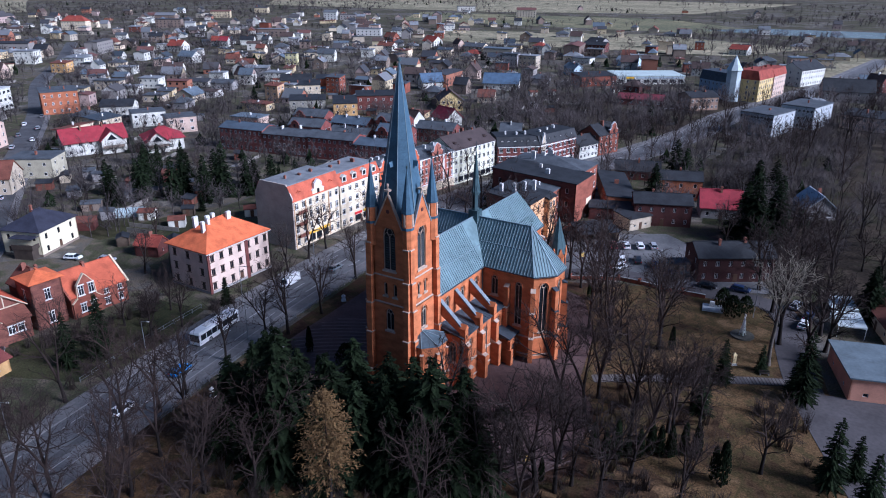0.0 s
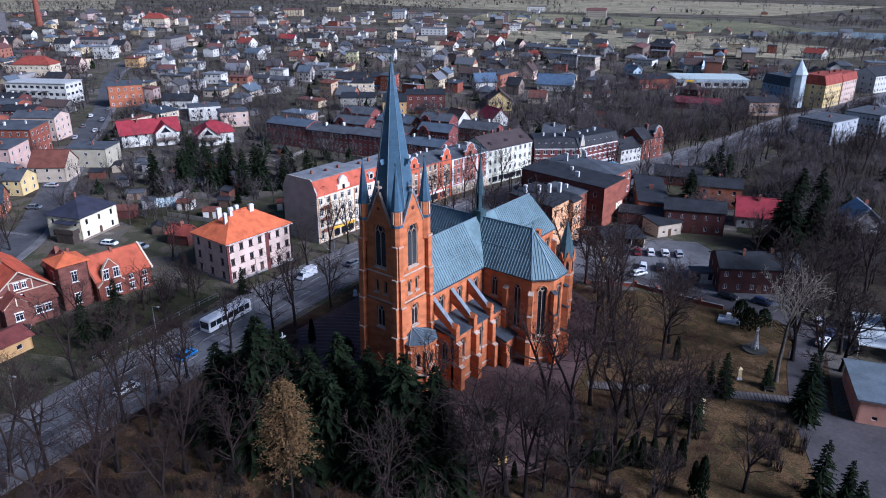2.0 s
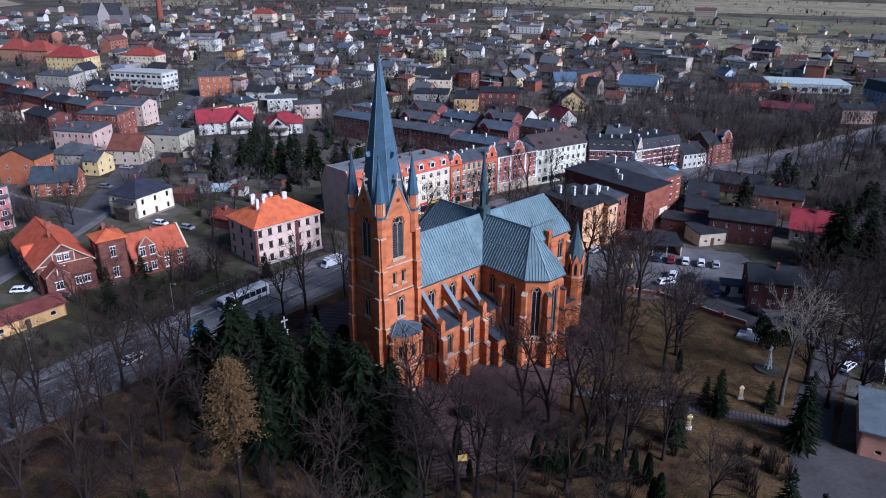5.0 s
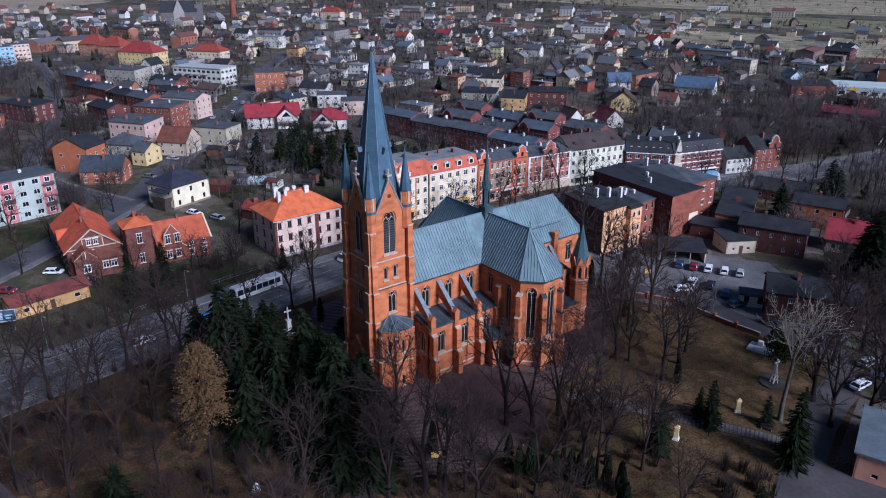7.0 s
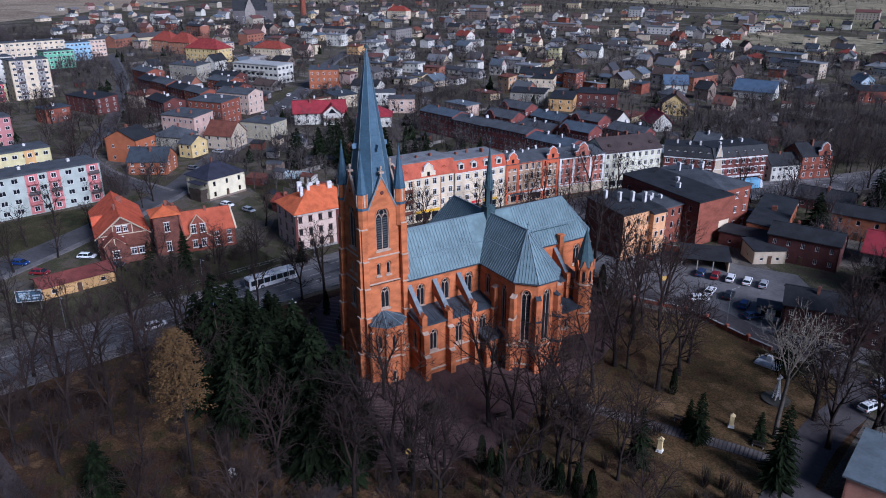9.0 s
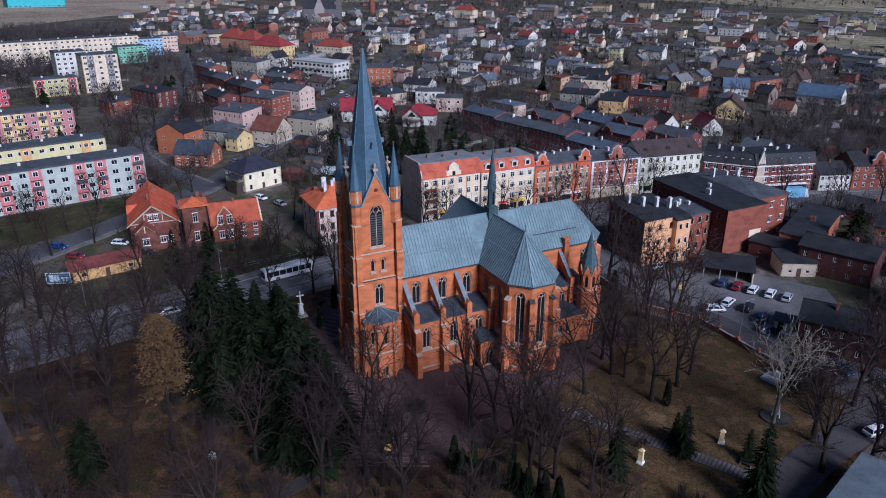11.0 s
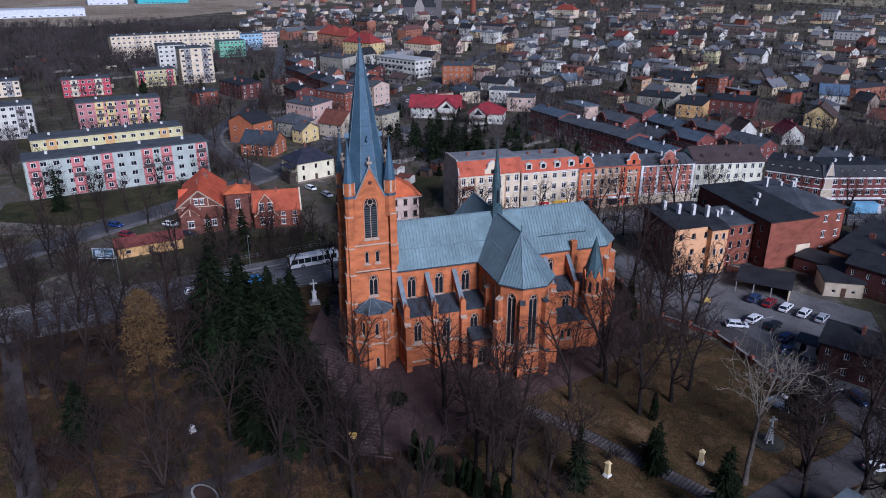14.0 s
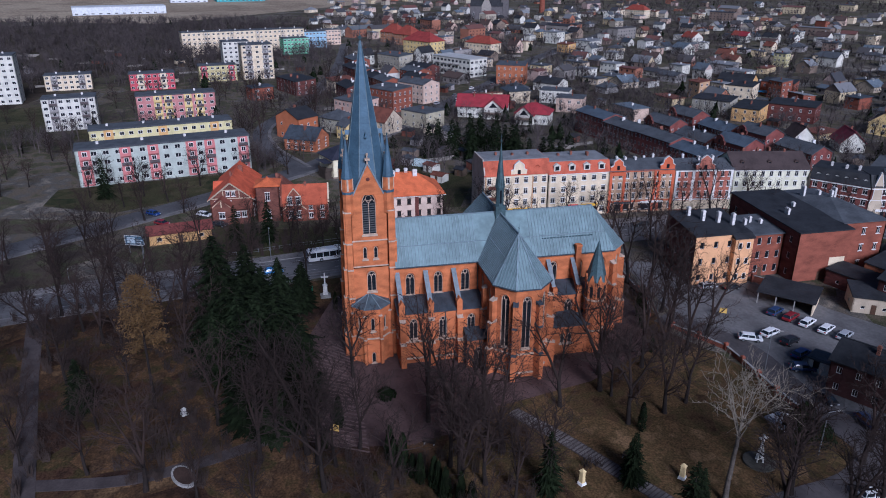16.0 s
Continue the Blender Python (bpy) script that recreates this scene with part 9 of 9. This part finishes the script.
GZ = 0.085
WHITE, SILVER, BLACK, NAVY, BLUE, RED, DBLUE, GREY = paint("white", (.75, .75, .74)), paint("silver", (.36, .37, .39)), paint("black", (.02, .02, .024)), paint("navy", (.03, .05, .12)), paint("blue", (.03, .16, .42)), paint("red", (.20, .015, .02)), paint("dark_blue", (.015, .04, .17)), paint("grey", (.14, .15, .16))
for x, y, r, m, n in ((-72.4, 166.6, 96, SILVER, "pale yellow-green"), (-71.0, 171.6, 96, BLACK, "black"), (-58.2, 173.6, 118, NAVY, "dark blue"), (-55.3, 175.1, 118, RED, "dark red"), (-52.4, 176.8, 118, WHITE, "white"), (-49.2, 178.6, 118, WHITE, "white"), (-46.2, 180.3, 118, SILVER, "silver-grey"),
                      (-50.2, 166.8, 112, WHITE, "white"), (-49.2, 161.8, 64, WHITE, "white"), (-46.6, 168.6, 112, BLACK, "black"), (-41.8, 167.4, 112, DBLUE, "dark blue"), (-37.4, 164.4, 70, NAVY, "dark")):
    car("%s car parked on the asphalt car park" % n, m, x, y, r)
GZ = .1
for x, y, r, m, n in ((-78.4, 228.0, 20, WHITE, "white"), (-78.2, 234.0, 20, WHITE, "white"), (-78.4, 240.0, 20, WHITE, "white"), (-79.5, 222.0, 20, DBLUE, "blue"), (-77.5, 246.0, 20, GREY, "grey"), (-9.0, 161.0, 80, SILVER, "silver-grey"), (-6.4, 152.0, 85, WHITE, "white"), (-6.0, 157.0, 85, NAVY, "dark blue"), (-21.0, 163.6, -4, NAVY, "dark blue"), (-28.0, 161.8, -4, BLACK, "black")):
    car("%s car parked beside the yard" % n, m, x, y, r)
GZ = .07
for x, y, r, m, n in ((-150.5, 37.6, 50, DBLUE, "dark blue"), (-141.4, 41.2, 52, RED, "red"), (-160.5, 97.8, 20, SILVER, "grey-blue"), (-169, 94.0, 25, WHITE, "white"), (-216.5, 96.0, 36, GREY, "grey"), (-236, 110.5, 214, SILVER, "silver"), (-146.5, 66.0 - 14.0, 56, WHITE, "white"), (-137.0, 57.0, 60, BLACK, "black")):
    car("%s car standing beside the street" % n, m, x, y, r, group="street cars")
for i, s in enumerate((7, 10, 13, 17, 20, 24)):
    p, q = CROSS[min(len(CROSS) - 2, 62 + s)], CROSS[min(len(CROSS) - 1, 63 + s)]
    t = (q - p).normalized()
    r = Vector((t.y, -t.x)) * (3.2 if i % 2 else -3.2)
    car("%s car parked at the kerb" % ("silver", "white", "dark grey")[i % 3], (SILVER, WHITE, GREY)[i % 3], p.x + r.x, p.y + r.y, math.degrees(math.atan2(t.y, t.x)), group="street cars")


def at_main(y, off):
    """A place on the main road at that y, off metres to its right, and the heading."""
    i = min(range(1, len(MAIN) - 1), key=lambda k: abs(MAIN[k].y - y))
    t = (MAIN[i + 1] - MAIN[i - 1]).normalized()
    p = MAIN[i] + t * (y - MAIN[i].y) + Vector((t.y, -t.x)) * off
    return p.x, p.y, math.degrees(math.atan2(t.y, t.x))


x, y, r = at_main(71.3, 2.2)
car("bright blue car on the road", BLUE, x, y, r, group="cars on the road")
x, y, r = at_main(124, 1.8)
car("dark grey car on the road", GREY, x, y, r, group="cars on the road")
x, y, r = at_main(58, 2.0)
car("white car on the road", WHITE, x, y, r, group="cars on the road")
x, y, r = at_main(171, -2.0)
car("black car on the road", BLACK, x, y, r + 180, group="cars on the road")


def van(label, x, y, r, L, W, H, m, box_m=None, name="van"):
    v = thing(name, label, "van", pose(x, y, .07, 0, 0, r))
    part("cargo_body", Shape().loft(up(sq(-.7, 0, L / 2 - .7, W / 2), .4), up(sq(-.7, 0, L / 2 - .74, W / 2 - .08), H)), box_m or m, v)
    part("cab", Shape().loft([(L / 2 - 1.5, -W / 2 + .05, .4), (L / 2, -W / 2 + .05, .4), (L / 2, W / 2 - .05, .4), (L / 2 - 1.5, W / 2 - .05, .4)], [(L / 2 - 1.5, -W / 2 + .15, H * .86), (L / 2 - .75, -W / 2 + .15, H * .86), (L / 2 - .75, W / 2 - .15, H * .86), (L / 2 - 1.5, W / 2 - .15, H * .86)]), m, v)
    part("windscreen", Shape().loft([(L / 2 - .38, -W / 2 + .2, H * .5), (L / 2 - .26, -W / 2 + .2, H * .5), (L / 2 - .26, W / 2 - .2, H * .5), (L / 2 - .38, W / 2 - .2, H * .5)], [(L / 2 - .76, -W / 2 + .25, H * .82), (L / 2 - .66, -W / 2 + .25, H * .82), (L / 2 - .66, W / 2 - .25, H * .82), (L / 2 - .76, W / 2 - .25, H * .82)]), CARGLASS, v)
    for sx in (-L * .3, L * .32):
        for sy in (-1, 1):
            w = part("wheel", Shape().tube((sx, sy * (W / 2 - .22), .36), (sx, sy * (W / 2 + .01), .36), .36, .36, 12, True), TYRE, v)
            part("rim", Shape().tube((sx, sy * (W / 2), .36), (sx, sy * (W / 2 + .03), .36), .22, .22, 10, True), RIM, w)
    return v


x, y, r = at_main(112, -2.4)
van("white panel van on the road", x, y, r + 180, 5.4, 2.0, 2.3, WHITE)
x, y, r = at_main(244, -2.2)
van("delivery truck with a pale blue box body", x, y, r, 8.0, 2.5, 3.4, WHITE, plaster("truck_blue", (.25, .48, .66)), "truck")


def bus(x, y, r):
    b = thing("city_bus", "white single-deck city bus on the road", "bus", pose(x, y, .07, 0, 0, r))
    L, W, H = 12.0, 2.55, 3.0
    part("body", Shape().loft(up(sq(0, 0, L / 2, W / 2), .32), up(sq(0, 0, L / 2, W / 2), 2.7)).loft(up(sq(0, 0, L / 2, W / 2), 2.7), up(sq(0, 0, L / 2 - .2, W / 2 - .22), H)), WHITE, b)
    for sy in (-1, 1):
        for k in range(7):
            x0 = -L / 2 + .5 + k * 1.6
            part("side_window", Shape().box(x0, x0 + 1.45, min(sy * W / 2, sy * (W / 2 + .02)), max(sy * W / 2, sy * (W / 2 + .02)), 1.25, 2.45), CARGLASS, b)
        for sx in (-3.2, 2.9):
            w = part("wheel", Shape().tube((sx, sy * (W / 2 - .3), .48), (sx, sy * (W / 2 + .02), .48), .48, .48, 14, True), TYRE, b)
            part("rim", Shape().tube((sx, sy * (W / 2 + .01), .48), (sx, sy * (W / 2 + .04), .48), .28, .28, 10, True), RIM, w)
    part("windscreen", Shape().box(L / 2 - .02, L / 2 + .03, -W / 2 + .15, W / 2 - .15, 1.0, 2.5), CARGLASS, b)
    part("rear_window", Shape().box(-L / 2 - .03, -L / 2 + .02, -W / 2 + .3, W / 2 - .3, 1.5, 2.4), CARGLASS, b)
    part("roof_unit", Shape().loft(up(sq(-2, 0, 1.4, .8), H), up(sq(-2, 0, 1.25, .7), H + .28)).box(1.5, 3.0, -.6, .6, H, H + .2), FRAME, b)
    return b


x, y, r = at_main(86.0, -1.9)
bus(x, y, r + 180)

# ---- lamps, poles, fences, monuments ----
POLE = mat("grey_steel", (.20, .21, .22), .5, .2, metal=.5)


def lamp(x, y, h, aim, group="street lamps"):
    l_ = thing("street_lamp", "grey steel street lamp with an arm", "lamp", pose(x, y, .1, 0, 0, aim), group)
    part("post", Shape().tube((0, 0, 0), (0, 0, h), .09, .055, 8), POLE, l_)
    part("arm", Shape().tube((0, 0, h - .05), (1.5, 0, h + .25), .045, .04, 6), POLE, l_)
    part("lamp_head", Shape().loft([(1.3, -.14, h + .17), (2.0, -.14, h + .24), (2.0, .14, h + .24), (1.3, .14, h + .17)], [(1.35, -.1, h + .32), (1.95, -.1, h + .36), (1.95, .1, h + .36), (1.35, .1, h + .32)]), CONC, l_)
    return l_


for yy in (30, 58, 86, 112, 140, 168, 196):
    x, y, r = at_main(yy, 6.2)
    lamp(x, y, 8.5, r + 90)
    x, y, r = at_main(yy + 14, -6.2)
    lamp(x, y, 8.5, r - 90)
for x, y in ((-39, 158), (-63, 149.5), (-16, 151)):
    lamp(x, y, 7.5, 80, "lane lamps")


def fence(pts, h, m, label, gap=2.4, name="fence"):
    """Posts with two rails between them."""
    f = thing(name, label, "fence", pose(pts[0][0], pts[0][1], 0))
    ln = smooth_line(pts, gap)
    o = ln[0]
    post = Shape().box(-.06, .06, -.06, .06, 0, h).mesh("post", m)
    for i, p in enumerate(ln):
        ob = part("post", post, None, f)
        ob.location = (p.x - o.x, p.y - o.y, .1)
    for z in (.35, .95):
        for a, b in zip(ln, ln[1:]):
            part("rail", Shape().beam((a.x - o.x, a.y - o.y, .1 + h * z - .05), (b.x - o.x, b.y - o.y, .1 + h * z - .05), .05, .07), m, f)
    return f


fence([(-91.5, 60), (-95.6, 80), (-98.6, 102), (-100.8, 128)], 1.1, POLE, "low steel railing along the road")
fence([(-113.5, 60), (-117, 78), (-119, 92)], 1.0, POLE, "low steel railing before the lodge")


pt = thing("polytunnel", "pale sheet-covered polytunnel in a garden", "greenhouse", pose(-187.4, 124.1, 0, 0, 0, 48))
arc = [(2.2 * math.cos(a), 2.3 * math.sin(a)) for a in [math.pi * k / 10 for k in range(11)]]
part("cover", Shape().loft([(-4.5, p, z) for p, z in arc], [(4.5, p, z) for p, z in arc]), mat("tunnel_sheet", (.42, .50, .50), .35, .2, 1, 4, spec=.4), pt)
for k in range(5):
    hp = Shape()
    for (p, z), (q, w) in zip(arc, arc[1:]):
        hp.tube((-4.4 + 2.2 * k, p * 1.01, z * 1.01), (-4.4 + 2.2 * k, q * 1.01, w * 1.01), .04, .04, 4)
    part("hoop", hp, FRAME, pt)


def low_wall(pts, h, label):
    w = thing("brick_wall", label, "wall", pose(pts[0][0], pts[0][1], 0))
    o = Vector(pts[0])
    for a, b in zip(pts, pts[1:]):
        a, b = Vector(a) - o, Vector(b) - o
        part("wall_panel", Shape().beam((a.x, a.y, 0), (b.x, b.y, 0), .3, h), BRICKR, w)
        part("coping", Shape().beam((a.x, a.y, h + .004), (b.x, b.y, h + .004), .42, .1), CONC, w)
        part("pier", Shape().box(a.x - .32, a.x + .32, a.y - .32, a.y + .32, 0, h + .5).cone(sq(a.x, a.y, .4), h + .5, (a.x, a.y, h + .8)), BRICKR, w)
    return w


low_wall([(-86, 151.6), (-80, 151.0), (-74, 150.4), (-68, 149.8), (-62.5, 147.6)], 1.0, "low red brick park wall with piers")
low_wall([(-57, 149.6), (-52, 152.6), (-47, 155.2), (-42, 155.4), (-37, 155.3), (-32, 155.2), (-27, 155.6)], .9, "low red brick park wall with piers")
low_wall([(-73.6, 178.6), (-70.4, 181.0), (-67.0, 183.2)], 1.6, "brick yard wall")

WST = mat("white_stone", (.68, .67, .63), .8, .25, .8, 5)
mo = thing("cross_monument", "white openwork cross monument on a round planted bed", "monument", pose(-16.4, 141.4, .03))
part("bed", Shape().prism(ring(18, 2.3), 0, .3), mat("bed_stone", (.075, .07, .055), .9, .4, .8, 3), mo)
lat = Shape()
for k in range(4):
    a = math.pi / 2 * k + .4
    lat.tube((.6 * math.cos(a), .6 * math.sin(a), .3), (.13 * math.cos(a), .13 * math.sin(a), 3.6), .12, .09, 5)
    b = a + math.pi / 2
    for z in (.6, 1.3, 2.0, 2.7):
        f, f2 = 1 - (z - .3) / 4.2, 1 - (z + .4) / 4.2
        lat.tube((.6 * f * math.cos(a), .6 * f * math.sin(a), z), (.6 * f2 * math.cos(b), .6 * f2 * math.sin(b), z + .7), .07, .07, 4)
part("lattice", lat, WST, mo)
part("cross", Shape().box(-.13, .13, -.13, .13, 3.4, 4.9).box(-.13, .13, -.7, .7, 4.15, 4.41), WST, mo)
gv = thing("memorial_stone", "grey stone memorial slab with a white block", "memorial", pose(-24.3, 151.0, .03, 0, 0, 12))
part("slab", Shape().loft(up(sq(0, 0, 2.2, 1.7), 0), up(sq(0, 0, 2.1, 1.6), .4)), mat("slab_stone", (.42, .43, .43), .7, .25, 1, 4), gv)
part("block", Shape().loft(up(sq(-.2, .5, .55, .4), .4), up(sq(-.2, .5, .45, .32), 1.5)), WST, gv)
YST = mat("yellow_stone", (.66, .52, .26), .85, .25, .6, 5)
for x, y, m, h in ((-15.6, 128.6, YST, 2.6), (-17.4, 114.2, YST, 2.7), (-46.4, 57.8, WST, 1.4), (-22.5, 57.0, YST, 1.8), (-90.0, 69.5, WST, 2.0), (-95.2, 111.5, WST, 1.6)):
    st = thing("wayside_shrine", "small pale stone wayside shrine", "shrine", pose(x, y, .03, 0, 0, x * 9))
    part("plinth", Shape().loft(up(sq(0, 0, .5), 0), up(sq(0, 0, .42), .4)), WST, st)
    part("shaft", Shape().loft(up(sq(0, 0, .36, .3), .4), up(sq(0, 0, .3, .26), h - .5)), m, st)
    part("top", Shape().cone(sq(0, 0, .45, .36), h - .5, (0, 0, h)), m, st)
cs = thing("stone_cross", "pale stone wayside cross on a tall pedestal", "cross", pose(-86, 82.8, .05))
part("steps", Shape().prism(sq(0, 0, 1.1), 0, .3).prism(sq(0, 0, .8), .3, .6), CONC, cs)
part("pedestal", Shape().loft(up(sq(0, 0, .5), .6), up(sq(0, 0, .38), 2.6)).prism(sq(0, 0, .5), 2.6, 2.8), WST, cs)
part("cross", Shape().loft(up(sq(0, 0, .14), 2.8), up(sq(0, 0, .11), 5.6)).box(-.12, .12, -.75, .75, 4.5, 4.75), WST, cs)
YSG = mat("yellow_board", (.62, .42, .10), .7, .2, 1, 5)
for x, y in ((-35.6, 81.2), (-59, 118.0 + 44)):
    sg = thing("notice_board", "yellow notice board on posts", "sign", pose(x, y, .05, 0, 0, 60))
    part("board", Shape().box(-.7, .7, -.05, .05, 1.0, 2.1), YSG, sg)
    for u in (-.6, .6):
        part("post", Shape().box(u - .05, u + .05, .05, .12, 0, 2.1), BARK, sg)
bb = thing("billboard", "dark blue advertising billboard on steel posts", "billboard", pose(-121.0, 38.0, 0, 0, 0, 70))
part("panel", Shape().box(-2.6, 2.6, -.1, .1, 2.2, 4.8), mat("billboard_blue", (.06, .11, .16), .6, .2, 1, 4), bb)
part("border", Shape().box(-2.6, 2.6, -.14, -.1, 2.2, 2.34).box(-2.6, 2.6, -.14, -.1, 4.66, 4.8).box(-2.6, -2.46, -.14, -.1, 2.34, 4.66).box(2.46, 2.6, -.14, -.1, 2.34, 4.66), FRAME, bb)
part("picture", Shape().box(-1.9, .2, -.13, -.1, 2.7, 4.3).box(.6, 2.1, -.13, -.1, 3.4, 3.7).box(.6, 1.7, -.13, -.1, 2.8, 3.1), plaster("bill_pale", (.42, .50, .55)), bb)
for u in (-1.8, 1.8):
    part("post", Shape().tube((u, .2, 0), (u, .2, 4.6), .1, .1, 6), POLE, bb)
for x, y, r in ((-21, 122.8, 30), (-10, 127.6, 25), (-37, 99, 80), (-30.5, 95, 60), (-84, 86, 20), (-88.5, 88, 110)):
    bn = thing("park_bench", "dark wooden park bench", "bench", pose(x, y, .05, 0, 0, r), "park benches")
    part("seat", Shape().box(-.9, .9, -.25, .2, .42, .47), BARK, bn)
    part("backrest", Shape().box(-.9, .9, .2, .26, .55, .9), BARK, bn)
    for u in (-.75, .75):
        part("leg", Shape().box(u - .05, u + .05, -.22, .24, 0, .42), CONC, bn)
bi = thing("waste_container", "green waste container with closed lid", "bin", pose(-88.6, 79.6, .05))
part("bin_body", Shape().loft(up(sq(0, 0, .55, .5), .1), up(sq(0, 0, .65, .6), 1.2)), mat("bin_green", (.02, .16, .08), .6, .2), bi)
part("lid", Shape().loft(up(sq(0, 0, .7, .65), 1.2), up(sq(0, 0, .6, .5), 1.35)), mat("bin_green", (.02, .16, .08)), bi)
ov = thing("flower_bed", "oval stone-edged flower bed", "flower bed", pose(-30.5, 59.5, .03, 0, 0, 30))
part("edging", Shape().loft(up([(x * 1.9, y) for x, y in ring(16, 1.5)], 0), up([(x * 1.9, y) for x, y in ring(16, 1.45)], .3)), CONC, ov)
part("soil", Shape().prism([(x * 1.9, y) for x, y in ring(16, 1.2)], .3, .36), BRUSH, ov)
